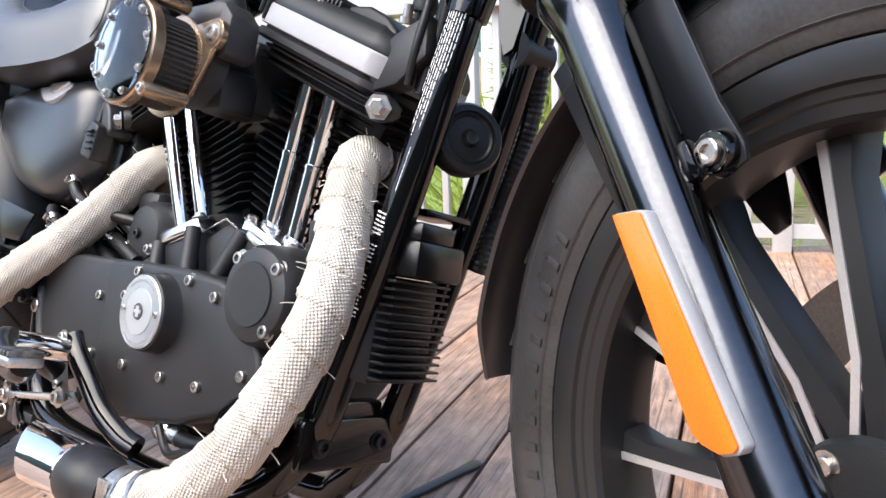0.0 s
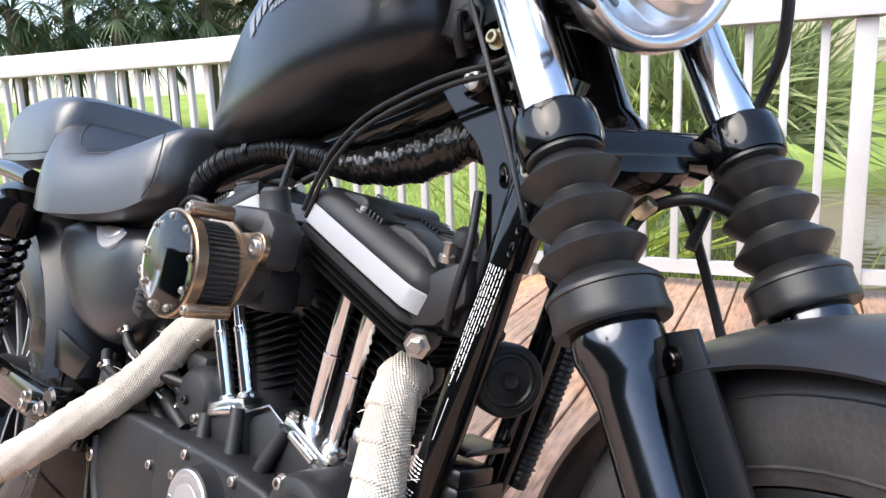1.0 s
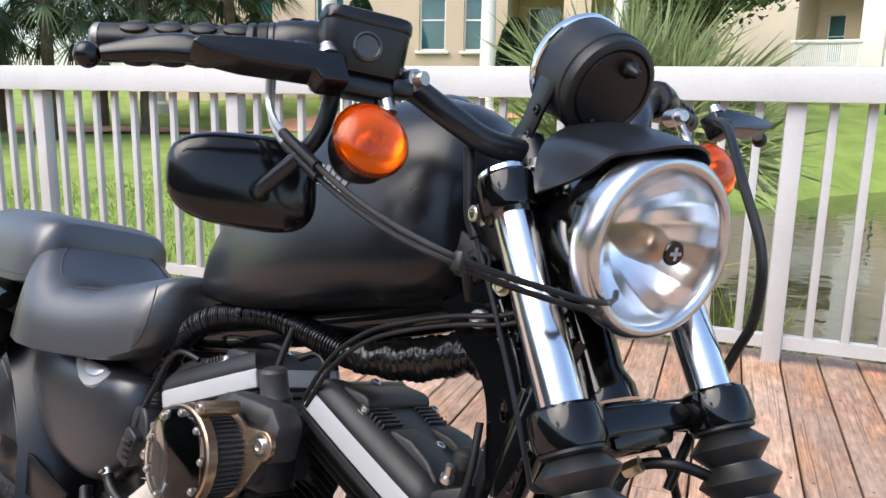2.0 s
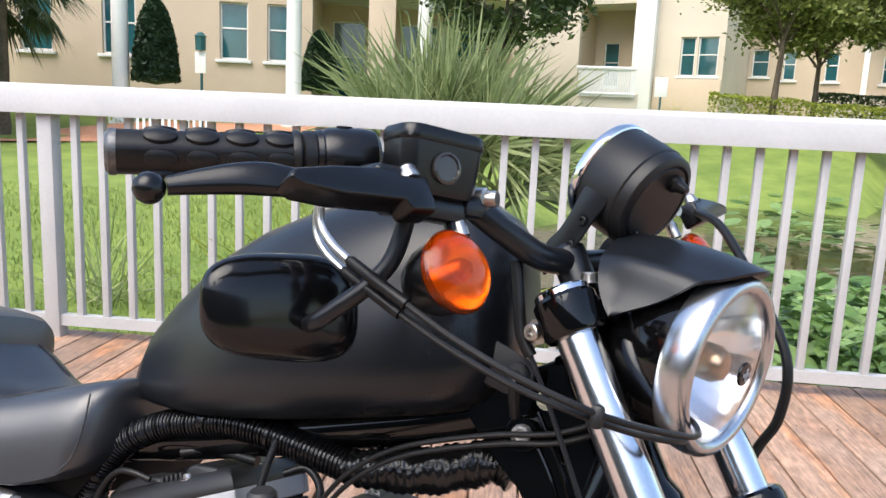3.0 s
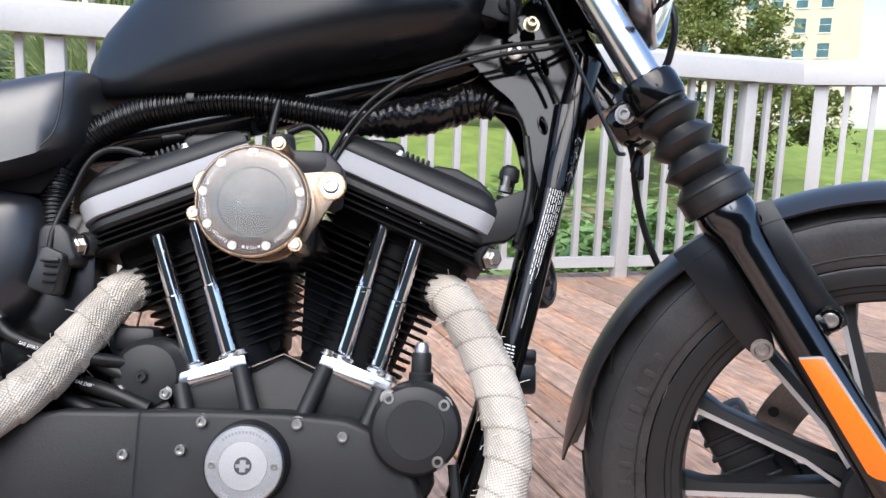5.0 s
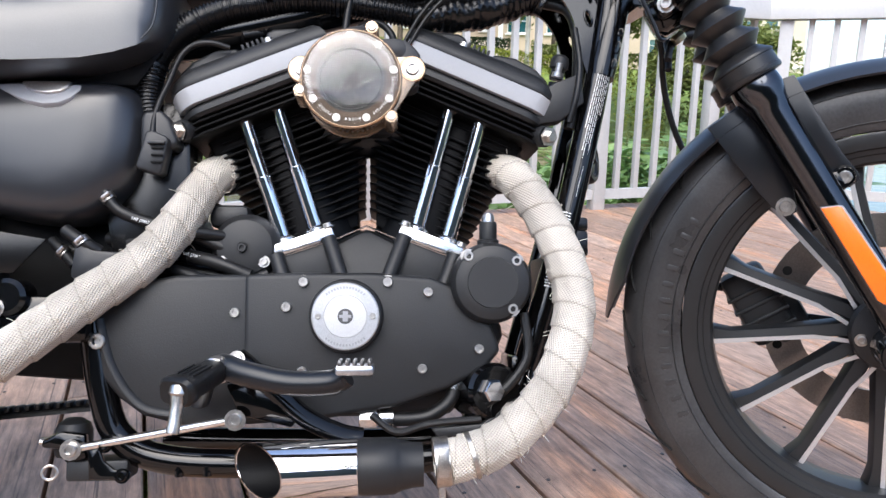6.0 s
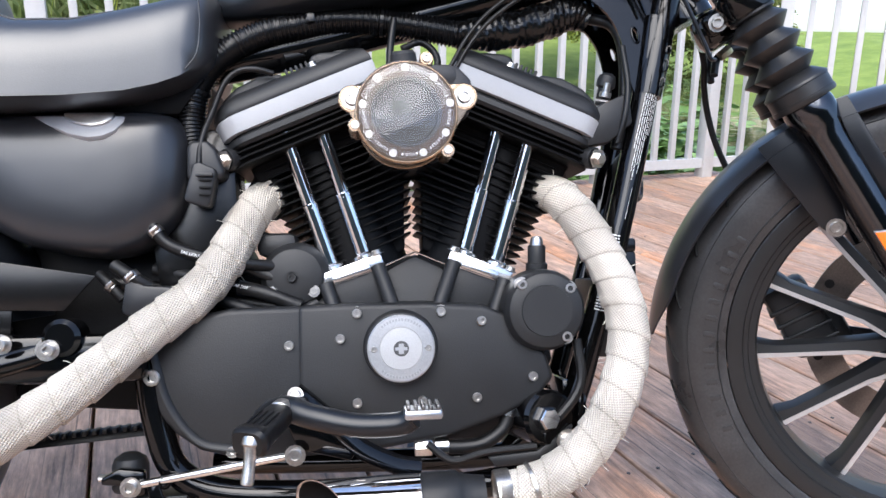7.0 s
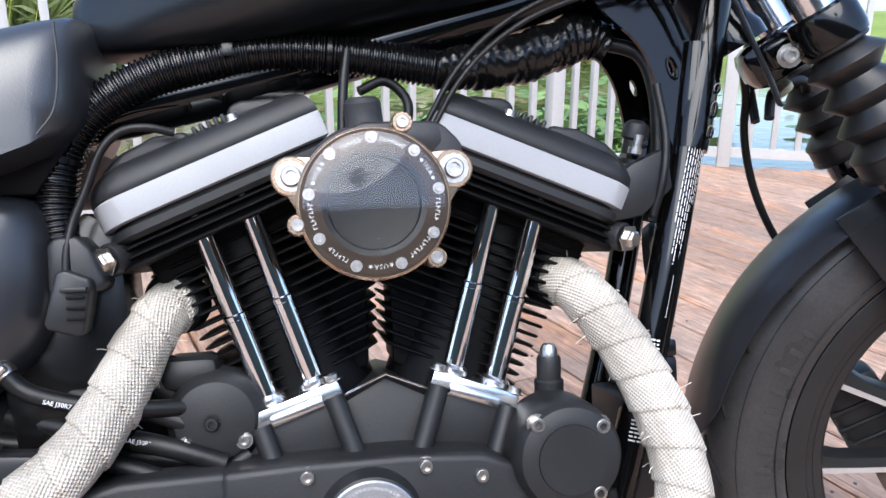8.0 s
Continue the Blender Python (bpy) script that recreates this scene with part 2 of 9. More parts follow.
def deck_material():
    """Oiled hardwood going grey: long grain along the board, checks, and each board its own tone."""
    m = bpy.data.materials.new("deck_wood")
    m.use_nodes = True
    n, l = m.node_tree.nodes, m.node_tree.links
    b = n["Principled BSDF"]
    tex, info = n.new("ShaderNodeTexCoord"), n.new("ShaderNodeObjectInfo")
    shift = n.new("ShaderNodeVectorMath")
    shift.operation = "MULTIPLY_ADD"
    shift.inputs[1].default_value = (37.0, 11.0, 5.0)
    l.new(info.outputs["Random"], shift.inputs[0]), l.new(tex.outputs["Object"], shift.inputs[2])
    grain = n.new("ShaderNodeMapping")
    grain.inputs["Scale"].default_value = (9.0, 95.0, 60.0)
    l.new(shift.outputs[0], grain.inputs["Vector"])
    fine = n.new("ShaderNodeTexNoise")
    fine.inputs["Scale"].default_value, fine.inputs["Detail"].default_value, fine.inputs["Roughness"].default_value = 1.0, 8, 0.7
    l.new(grain.outputs[0], fine.inputs["Vector"])
    broad = n.new("ShaderNodeTexNoise")
    broad.inputs["Scale"].default_value, broad.inputs["Detail"].default_value = 3.0, 4
    l.new(shift.outputs[0], broad.inputs["Vector"])
    tone = n.new("ShaderNodeValToRGB")
    tone.color_ramp.elements[0].position, tone.color_ramp.elements[1].position = 0.34, 0.67
    tone.color_ramp.elements[0].color, tone.color_ramp.elements[1].color = (0.15, 0.084, 0.053, 1), (0.53, 0.315, 0.20, 1)
    l.new(fine.outputs["Fac"], tone.inputs["Fac"])
    grey = n.new("ShaderNodeMixRGB")
    grey.inputs["Color2"].default_value = (0.35, 0.255, 0.195, 1)
    w = n.new("ShaderNodeMapRange")
    w.inputs["From Min"].default_value, w.inputs["From Max"].default_value = 0.36, 0.68
    w.inputs["To Max"].default_value = 0.72
    l.new(broad.outputs["Fac"], w.inputs["Value"]), l.new(w.outputs[0], grey.inputs["Fac"]), l.new(tone.outputs["Color"], grey.inputs["Color1"])
    worn = n.new("ShaderNodeTexNoise")
    worn.inputs["Scale"].default_value, worn.inputs["Detail"].default_value = 1.7, 6
    stretch = n.new("ShaderNodeMapping")
    stretch.inputs["Scale"].default_value = (0.8, 4.0, 1.0)
    l.new(shift.outputs[0], stretch.inputs["Vector"]), l.new(stretch.outputs[0], worn.inputs["Vector"])
    wr = n.new("ShaderNodeMapRange")
    wr.inputs["From Min"].default_value, wr.inputs["From Max"].default_value, wr.inputs["To Max"].default_value = 0.54, 0.66, 0.8
    amber_ = n.new("ShaderNodeMixRGB")
    amber_.blend_type = "MULTIPLY"
    amber_.inputs["Color2"].default_value = (1.35, 1.02, 0.72, 1)
    l.new(worn.outputs["Fac"], wr.inputs["Value"]), l.new(wr.outputs[0], amber_.inputs["Fac"]), l.new(grey.outputs["Color"], amber_.inputs["Color1"])
    grey = amber_
    # dark checks that open along the grain
    thin = n.new("ShaderNodeMapping")
    thin.inputs["Scale"].default_value = (2.2, 210.0, 40.0)
    checks = n.new("ShaderNodeTexNoise")
    checks.inputs["Scale"].default_value, checks.inputs["Detail"].default_value = 1.0, 3
    l.new(shift.outputs[0], thin.inputs["Vector"]), l.new(thin.outputs[0], checks.inputs["Vector"])
    cr = n.new("ShaderNodeMapRange")
    cr.inputs["From Min"].default_value, cr.inputs["From Max"].default_value, cr.inputs["To Max"].default_value = 0.60, 0.67, 0.7
    crack = n.new("ShaderNodeMixRGB")
    crack.inputs["Color2"].default_value = (0.035, 0.025, 0.02, 1)
    l.new(checks.outputs["Fac"], cr.inputs["Value"]), l.new(cr.outputs[0], crack.inputs["Fac"]), l.new(grey.outputs["Color"], crack.inputs["Color1"])
    grey = crack
    span = n.new("ShaderNodeMapRange")
    span.inputs["To Min"].default_value, span.inputs["To Max"].default_value = 0.76, 1.28
    l.new(info.outputs["Random"], span.inputs["Value"])
    mix = n.new("ShaderNodeVectorMath")
    mix.operation = "SCALE"
    # blotches where the oil has weathered off
    blotch = n.new("ShaderNodeTexNoise")
    blotch.inputs["Scale"].default_value, blotch.inputs["Detail"].default_value, blotch.inputs["Roughness"].default_value = 1.0, 5, 0.65
    squeeze = n.new("ShaderNodeMapping")
    squeeze.inputs["Scale"].default_value = (16.0, 34.0, 20.0)
    l.new(shift.outputs[0], squeeze.inputs["Vector"]), l.new(squeeze.outputs[0], blotch.inputs["Vector"])
    spot = n.new("ShaderNodeMapRange")
    spot.inputs["From Min"].default_value, spot.inputs["From Max"].default_value = 0.34, 0.66
    spot.inputs["To Min"].default_value, spot.inputs["To Max"].default_value = 0.78, 1.3
    l.new(blotch.outputs["Fac"], spot.inputs["Value"])
    level = n.new("ShaderNodeMath")
    level.operation = "MULTIPLY"
    l.new(span.outputs[0], level.inputs[0]), l.new(spot.outputs[0], level.inputs[1])
    l.new(grey.outputs["Color"], mix.inputs[0]), l.new(level.outputs[0], mix.inputs["Scale"])
    l.new(mix.outputs[0], b.inputs["Base Color"])
    r = n.new("ShaderNodeMapRange")
    r.inputs["To Min"].default_value, r.inputs["To Max"].default_value = 0.38, 0.62
    l.new(broad.outputs["Fac"], r.inputs["Value"]), l.new(r.outputs[0], b.inputs["Roughness"])
    bump = n.new("ShaderNodeBump")
    bump.inputs["Strength"].default_value, bump.inputs["Distance"].default_value = 0.75, 0.003
    l.new(fine.outputs["Fac"], bump.inputs["Height"]), l.new(bump.outputs[0], b.inputs["Normal"])
    return m


DECK = deck_material()


def wrap_material():
    """Woven glass-fibre tape in off-white: over-and-under weave as relief, its hollows shaded in the colour, soiled in
    places.
    """
    m = bpy.data.materials.new("exhaust_wrap")
    m.use_nodes = True
    n, l = m.node_tree.nodes, m.node_tree.links
    b = n["Principled BSDF"]
    uv = n.new("ShaderNodeUVMap")
    uv.uv_map = "UVMap"
    sep = n.new("ShaderNodeSeparateXYZ")
    l.new(uv.outputs[0], sep.inputs[0])

    def sine(a, bfac, k):
        s = n.new("ShaderNodeMath")
        s.operation = "MULTIPLY_ADD"
        s.inputs[1].default_value = k
        l.new(sep.outputs[a], s.inputs[0])
        t = n.new("ShaderNodeMath")
        t.operation = "MULTIPLY"
        t.inputs[1].default_value = bfac
        l.new(sep.outputs[1 - a], t.inputs[0]), l.new(t.outputs[0], s.inputs[2])
        o = n.new("ShaderNodeMath")
        o.operation = "SINE"
        l.new(s.outputs[0], o.inputs[0])
        return o.outputs[0]

    k = 2 * math.pi / 0.0042
    u, v = sine(0, 0.35 * k, k), sine(1, -0.35 * k, k)
    p = n.new("ShaderNodeMath")
    p.operation = "MULTIPLY"
    l.new(u, p.inputs[0]), l.new(v, p.inputs[1])
    bump = n.new("ShaderNodeBump")
    bump.inputs["Strength"].default_value, bump.inputs["Distance"].default_value = 0.75, 0.0011
    l.new(p.outputs[0], bump.inputs["Height"]), l.new(bump.outputs[0], b.inputs["Normal"])
    tex = n.new("ShaderNodeTexCoord")
    noise_ = n.new("ShaderNodeTexNoise")
    noise_.inputs["Scale"].default_value, noise_.inputs["Detail"].default_value = 13, 7
    l.new(tex.outputs["Object"], noise_.inputs["Vector"])
    ramp = n.new("ShaderNodeValToRGB")
    ramp.color_ramp.elements[0].position, ramp.color_ramp.elements[1].position = 0.3, 0.62
    ramp.color_ramp.elements[0].color, ramp.color_ramp.elements[1].color = (0.37, 0.335, 0.285, 1), (0.68, 0.625, 0.545, 1)
    l.new(noise_.outputs["Fac"], ramp.inputs["Fac"])
    # shade in the hollows of the weave, put into the colour
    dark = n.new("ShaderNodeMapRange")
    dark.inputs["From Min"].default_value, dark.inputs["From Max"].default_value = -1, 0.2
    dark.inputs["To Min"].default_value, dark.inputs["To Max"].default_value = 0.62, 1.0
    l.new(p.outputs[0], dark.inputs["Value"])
    mix = n.new("ShaderNodeVectorMath")
    mix.operation = "SCALE"
    # the tape's overlapping edge winds round the pipe, its shadow gap painted darker
    turn = n.new("ShaderNodeVectorMath")
    turn.operation = "DOT_PRODUCT"
    turn.inputs[1].default_value = (1 / 0.034, 1 / 0.146, 0)
    l.new(uv.outputs[0], turn.inputs[0])
    part_ = n.new("ShaderNodeMath")
    part_.operation = "FRACT"
    l.new(turn.outputs["Value"], part_.inputs[0])
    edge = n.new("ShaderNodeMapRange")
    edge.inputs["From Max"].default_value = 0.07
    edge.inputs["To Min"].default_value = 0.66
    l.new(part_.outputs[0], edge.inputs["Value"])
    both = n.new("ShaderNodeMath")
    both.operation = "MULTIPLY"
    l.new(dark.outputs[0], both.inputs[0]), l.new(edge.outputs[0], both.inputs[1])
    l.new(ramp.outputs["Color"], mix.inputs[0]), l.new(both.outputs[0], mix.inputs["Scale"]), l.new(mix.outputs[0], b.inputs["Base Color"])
    b.inputs["Roughness"].default_value = 0.75
    return m


WRAP = wrap_material()


# ---- mesh tools ----
def part(name, bm, mat, parent=None, label="", at=None, smooth=35):
    """Links a bmesh as one mesh object under a thing or a part."""
    if at is not None:
        bm.transform(at)
    bmesh.ops.recalc_face_normals(bm, faces=bm.faces)
    me = bpy.data.meshes.new(name)
    bm.to_mesh(me)
    bm.free()
    me.materials.append(mat)
    if smooth:
        me.polygons.foreach_set("use_smooth", [True] * len(me.polygons))
        me.set_sharp_from_angle(angle=radians(smooth))
    ob = new(name, me)
    ob.parent = parent
    return tagged(ob, label)


def absorb(dst, src, at=None):
    if at is not None:
        src.transform(at)
    me = bpy.data.meshes.new("tmp")
    src.to_mesh(me)
    src.free()
    dst.from_mesh(me)
    bpy.data.meshes.remove(me)
    return dst


def facing(at, way, spin=0.0):
    """A matrix whose z axis points along way."""
    return Matrix.Translation(at) @ Vector(way).to_track_quat("Z", "Y").to_matrix().to_4x4() @ Matrix.Rotation(spin, 4, "Z")


def lathe(profile, seg=32, at=None, bm=None):
    """Turns (radius, height) pairs round z; ends that are not on the axis stay open unless the profile returns to it."""
    own = bmesh.new()
    rings = []
    for r, h in profile:
        if r < 1e-6:
            rings.append([own.verts.new((0, 0, h))])
        else:
            rings.append([own.verts.new((r * math.cos(2 * math.pi * i / seg), r * math.sin(2 * math.pi * i / seg), h)) for i in range(seg)])
    for a, b in zip(rings, rings[1:]):
        for i in range(seg):
            j = (i + 1) % seg
            quad = ([a[0]] if len(a) == 1 else [a[i], a[j]]) + ([b[0]] if len(b) == 1 else [b[j], b[i]])
            if len(quad) > 2:
                own.faces.new(quad)
    if at is not None:
        own.transform(at)
    return absorb(bm, own) if bm else own


def smooth_line(pts, steps):
    p = [Vector(q) for q in pts]
    if steps <= 1:
        return p
    p = [2 * p[0] - p[1], *p, 2 * p[-1] - p[-2]]
    out = []
    for a, b, c, d in zip(p, p[1:], p[2:], p[3:]):
        for i in range(steps):
            t = i / steps
            out.append(0.5 * (2 * b + (c - a) * t + (2 * a - 5 * b + 4 * c - d) * t * t + (3 * b - a - 3 * c + d) * t ** 3))
    return out + [p[-2]]


def tube(pts, r, seg=12, steps=6, bm=None, cap=True, at=None, squash=1.0):
    """A swept tube; r is a radius or a function of (arc length, angle). UVs in metres: along, round."""
    own = bmesh.new()
    line = smooth_line(pts, steps)
    uv = own.loops.layers.uv.new("UVMap")
    side = None
    rings, arc, s = [], [], 0.0
    for i, p in enumerate(line):
        way = (line[min(i + 1, len(line) - 1)] - line[max(i - 1, 0)]).normalized()
        if side is None:
            side = way.orthogonal().normalized()
        side = (side - way * side.dot(way)).normalized()
        up = way.cross(side)
        s += (p - line[i - 1]).length if i else 0.0
        ring = []
        for k in range(seg):
            a = 2 * math.pi * k / seg
            rr = r(s, a) if callable(r) else r
            ring.append(own.verts.new(p + rr * (math.cos(a) * side + squash * math.sin(a) * up)))
        rings.append(ring), arc.append(s)
    r0 = r(0, 0) if callable(r) else r
    for i in range(len(rings) - 1):
        for k in range(seg):
            j = (k + 1) % seg
            f = own.faces.new((rings[i][k], rings[i][j], rings[i + 1][j], rings[i + 1][k]))
            for loop, (ss, kk) in zip(f.loops, ((arc[i], k), (arc[i], k + 1), (arc[i + 1], k + 1), (arc[i + 1], k))):
                loop[uv].uv = (ss, kk / seg * 2 * math.pi * r0)
    if cap:
        own.faces.new(rings[0][::-1]), own.faces.new(rings[-1])
    if at is not None:
        own.transform(at)
    return absorb(bm, own) if bm else own


def rounded(own, width, seg=2, angle=30):
    if width > 0:
        sharp = [e for e in own.edges if len(e.link_faces) == 2 and e.calc_face_angle(0) > radians(angle)]
        bmesh.ops.bevel(own, geom=sharp, offset=width, segments=seg, affect="EDGES", profile=0.5, clamp_overlap=True)
    return own


def box(centre, size, bevel=0.0, at=None, bm=None, seg=2):
    own = bmesh.new()
    bmesh.ops.create_cube(own, size=1.0, matrix=Matrix.Translation(centre) @ Matrix.Diagonal((*size, 1)))
    rounded(own, bevel, seg)
    if at is not None:
        own.transform(at)
    return absorb(bm, own) if bm else own


def slab(outline, y0, y1, bevel=0.0, at=None, bm=None, seg=2, steps=1):
    """An outline in x and z, extruded along y."""
    own = bmesh.new()
    pts = [(x, 0, z) for x, z in outline]
    if steps > 1:
        pts = smooth_line(pts + pts[:1], steps)[:-1]
    a = [own.verts.new((p[0], y0, p[2])) for p in pts]
    b = [own.verts.new((p[0], y1, p[2])) for p in pts]
    own.faces.new(a), own.faces.new(b[::-1])
    for i in range(len(a)):
        j = (i + 1) % len(a)
        own.faces.new((a[i], b[i], b[j], a[j]))
    bmesh.ops.recalc_face_normals(own, faces=own.faces)
    rounded(own, bevel, seg)
    if at is not None:
        own.transform(at)
    return absorb(bm, own) if bm else own


def loft(rings, cap=True, closed=True, at=None, bm=None):
    own = bmesh.new()
    vs = [[own.verts.new(p) for p in ring] for ring in rings]
    n = len(vs[0])
    for a, b in zip(vs, vs[1:]):
        for i in range(n if closed else n - 1):
            j = (i + 1) % n
            own.faces.new((a[i], a[j], b[j], b[i]))
    if cap:
        own.faces.new(vs[0][::-1]), own.faces.new(vs[-1])
    if at is not None:
        own.transform(at)
    return absorb(bm, own) if bm else own


def thing(name, label, category, group="", kind="", at=None):
    ob = new(name)
    if at is not None:
        ob.matrix_basis = at
    return tagged(ob, label, category, group, kind)


def text_mesh(words, size, mat, name, parent, at, label="", stretch=1.0, depth=0.0003):
    """Words in the built-in font as a mesh, lying in x and y of the matrix."""
    cu = bpy.data.curves.new("text", "FONT")
    cu.body, cu.size, cu.align_x, cu.align_y, cu.extrude = words, size, "CENTER", "CENTER", depth
    cu.resolution_u = 2
    tmp = bpy.data.objects.new("text", cu)
    me = bpy.data.meshes.new_from_object(tmp)
    bpy.data.objects.remove(tmp), bpy.data.curves.remove(cu)
    bm = bmesh.new()
    bm.from_mesh(me)
    bpy.data.meshes.remove(me)
    bm.transform(at @ Matrix.Diagonal((stretch, 1, 1, 1)))
    return part(name, bm, mat, parent, label, smooth=0)


def bolt_mesh(r=0.0065, h=0.006, socket=True):
    """A cap screw head along +z with a recessed drive."""
    k = 0.55 * r
    prof = [(0, h - 0.6 * h), (k, h - 0.6 * h), (k, h), (r * 0.88, h), (r, h - 0.12 * r), (r, 0), (r * 1.5, 0), (r * 1.5, -0.001), (0, -0.001)]
    if not socket:
        prof = [(0, h * 1.05), (r * 0.75, h * 1.05), (r, h * 0.85), (r, 0), (r * 1.55, 0), (r * 1.55, -0.0015), (0, -0.0015)]
    return lathe(prof, 12 if socket else 6)


# ---- the setting ----
FENCE_AT, FENCE_TURN = Vector((-0.055, 2.805, 0.0)), radians(17)
ALONG = Vector((math.cos(FENCE_TURN), math.sin(FENCE_TURN), 0))
OUT = Vector((-ALONG.y, ALONG.x, 0))
CORNER = FENCE_AT + 2.36 * ALONG
TURN_2 = radians(-27)
ALONG_2 = Vector((math.cos(TURN_2), math.sin(TURN_2), 0))
OUT_2 = Vector((-ALONG_2.y, ALONG_2.x, 0))


def ground_height(x, y):
    """The bank outside the deck: low at the water, a level lawn, then a rise up to the building."""
    d = (Vector((x, y, 0)) - FENCE_AT).dot(OUT)
    stops = ((-40, -0.7), (-2, -0.6), (0.4, -0.28), (8, -0.12), (14, 0.15), (18, 0.75), (24, 1.75), (60, 2.4), (400, 3.0))
    z = stops[-1][1]
    for (a, p), (b, q) in zip(stops, stops[1:]):
        if d < b:
            t = max(0.0, min(1.0, (d - a) / (b - a)))
            z = p + (q - p) * t * t * (3 - 2 * t)
            break
    w = pond_depth(x, y)
    return z * (1 - w) + (-1.1) * w + 0.04 * noise.noise(Vector((x * 0.3, y * 0.3, 0)))


POND = [(-0.9, 3.6), (-2.2, 6.0), (-3.0, 10.0), (-2.2, 15.0), (1.0, 22.0), (8.0, 25.0), (18.0, 24.0), (32.0, 18.0), (40.0, 4.0), (36.0, -8.0), (14.0, -6.0), (4.0, 0.6), (2.4, 3.2)]


def pond_depth(x, y):
    """1 well inside the pond, 0 outside, with a soft bank."""
    inside, near = False, 1e9
    for (x0, y0), (x1, y1) in zip(POND, POND[1:] + POND[:1]):
        if (y0 > y) != (y1 > y) and x < (x1 - x0) * (y - y0) / (y1 - y0) + x0:
            inside = not inside
        dx, dy = x1 - x0, y1 - y0
        t = max(0.0, min(1.0, ((x - x0) * dx + (y - y0) * dy) / (dx * dx + dy * dy)))
        near = min(near, math.hypot(x - x0 - t * dx, y - y0 - t * dy))
    s = near if inside else -near
    t = max(0.0, min(1.0, (s + 0.35) / 0.9))
    return t * t * (3 - 2 * t)


def spaced(lo, hi, near, far):
    out, v = [], 0.0
    while v < hi:
        out.append(v)
        v += near + (far - near) * min(1.0, abs(v) / 60.0)
    v, low = 0.0, []
    while v > lo:
        v -= near + (far - near) * min(1.0, abs(v) / 60.0)
        low.append(v)
    return low[::-1] + out + [hi]


def ground():
    xs, ys = spaced(-600, 600, 0.45, 40), spaced(-600, 600, 0.45, 40)
    bm = bmesh.new()
    grid = [[bm.verts.new((x, y, ground_height(x, y))) for x in xs] for y in ys]
    for r, s in zip(grid, grid[1:]):
        for i in range(len(xs) - 1):
            bm.faces.new((r[i], r[i + 1], s[i + 1], s[i]))
    tagged(part("ground", bm, LAWN), "bright green mown lawn sloping up from a pond", "lawn", kind="structure")


ground()
bm = bmesh.new()
bm.faces.new([bm.verts.new((x, y, -0.46)) for x, y in POND])
bm.transform(Matrix.Translation((12, 8, 0)) @ Matrix.Scale(1.12, 4) @ Matrix.Translation((-12, -8, 0)) @ Matrix.Translation((0, 0, 0.05)))
tagged(part("pond_water", bm, WATER), "still murky olive-green pond water reflecting trees", "pond", kind="structure")


def brick_path():
    bm = bmesh.new()
    line = smooth_line([(-60, -6, 0), (-40, 1, 0), (-26, 6.8, 0), (-19.3, 10.2, 0), (-15.5, 14, 0), (-13.4, 16.8, 0), (-8.5, 19.5, 0)], 8)
    rows = []
    for a, b in zip(line, line[1:]):
        n = Vector((a.y - b.y, b.x - a.x, 0)).normalized()
        rows.append([bm.verts.new((p.x, p.y, ground_height(p.x, p.y) + 0.04)) for p in (a - n * 1.1, a, a + n * 1.1)])
    for a, b in zip(rows, rows[1:]):
        for k in (0, 1):
            bm.faces.new((a[k], a[k + 1], b[k + 1], b[k]))
    tagged(part("footpath", bm, PATH_BRICK), "winding footpath of orange brick pavers across the lawn", "path", kind="structure")


brick_path()

# the fence: posts, rails and balusters in white vinyl
RAIL_PROFILE = [(-0.068, 1.048), (-0.068, 1.093), (-0.05, 1.158), (-0.034, 1.18), (0.034, 1.18), (0.05, 1.158), (0.068, 1.093), (0.068, 1.048)]


def rail(a, b, profile, name, parent):
    way = (b - a).normalized()
    side = Vector((-way.y, way.x, 0))
    rings = [[p + side * y + Vector((0, 0, z)) for y, z in profile] for p in (a, b)]
    return part(name, loft(rings), VINYL_WHITE, parent, smooth=20)


def fence(label, start, along, posts, balusters, length0, length1):
    root = thing("fence", label, "railing", kind="structure")
    side = Vector((-along.y, along.x, 0))
    rot = Matrix.Rotation(math.atan2(along.y, along.x), 4, "Z")
    rail(start + along * length0, start + along * length1, RAIL_PROFILE, "top_rail", root)
    rail(start + along * length0, start + along * length1, [(-0.022, 0.055), (-0.022, 0.108), (0.022, 0.108), (0.022, 0.055)], "bottom_rail", root)
    post = baluster = None
    for s in posts:
        if post is None:
            post = part("post", box((0, 0, 0.52), (0.072, 0.072, 1.045), 0.004), VINYL_WHITE, root)
            me = post.data
        else:
            post = new("post", me)
            post.parent = root
        p = start + along * s
        post.matrix_basis = Matrix.Translation((p.x, p.y, 0)) @ rot
    for s in balusters:
        if min(abs(s - q) for q in posts) < 0.055:
            continue
        if baluster is None:
            baluster = part("baluster", box((0, 0, 0.57), (0.031, 0.031, 0.95), 0.002), VINYL_WHITE, root)
            me_b = baluster.data
        else:
            baluster = new("baluster", me_b)
            baluster.parent = root
        p = start + along * s
        baluster.matrix_basis = Matrix.Translation((p.x, p.y, 0)) @ rot
    return root


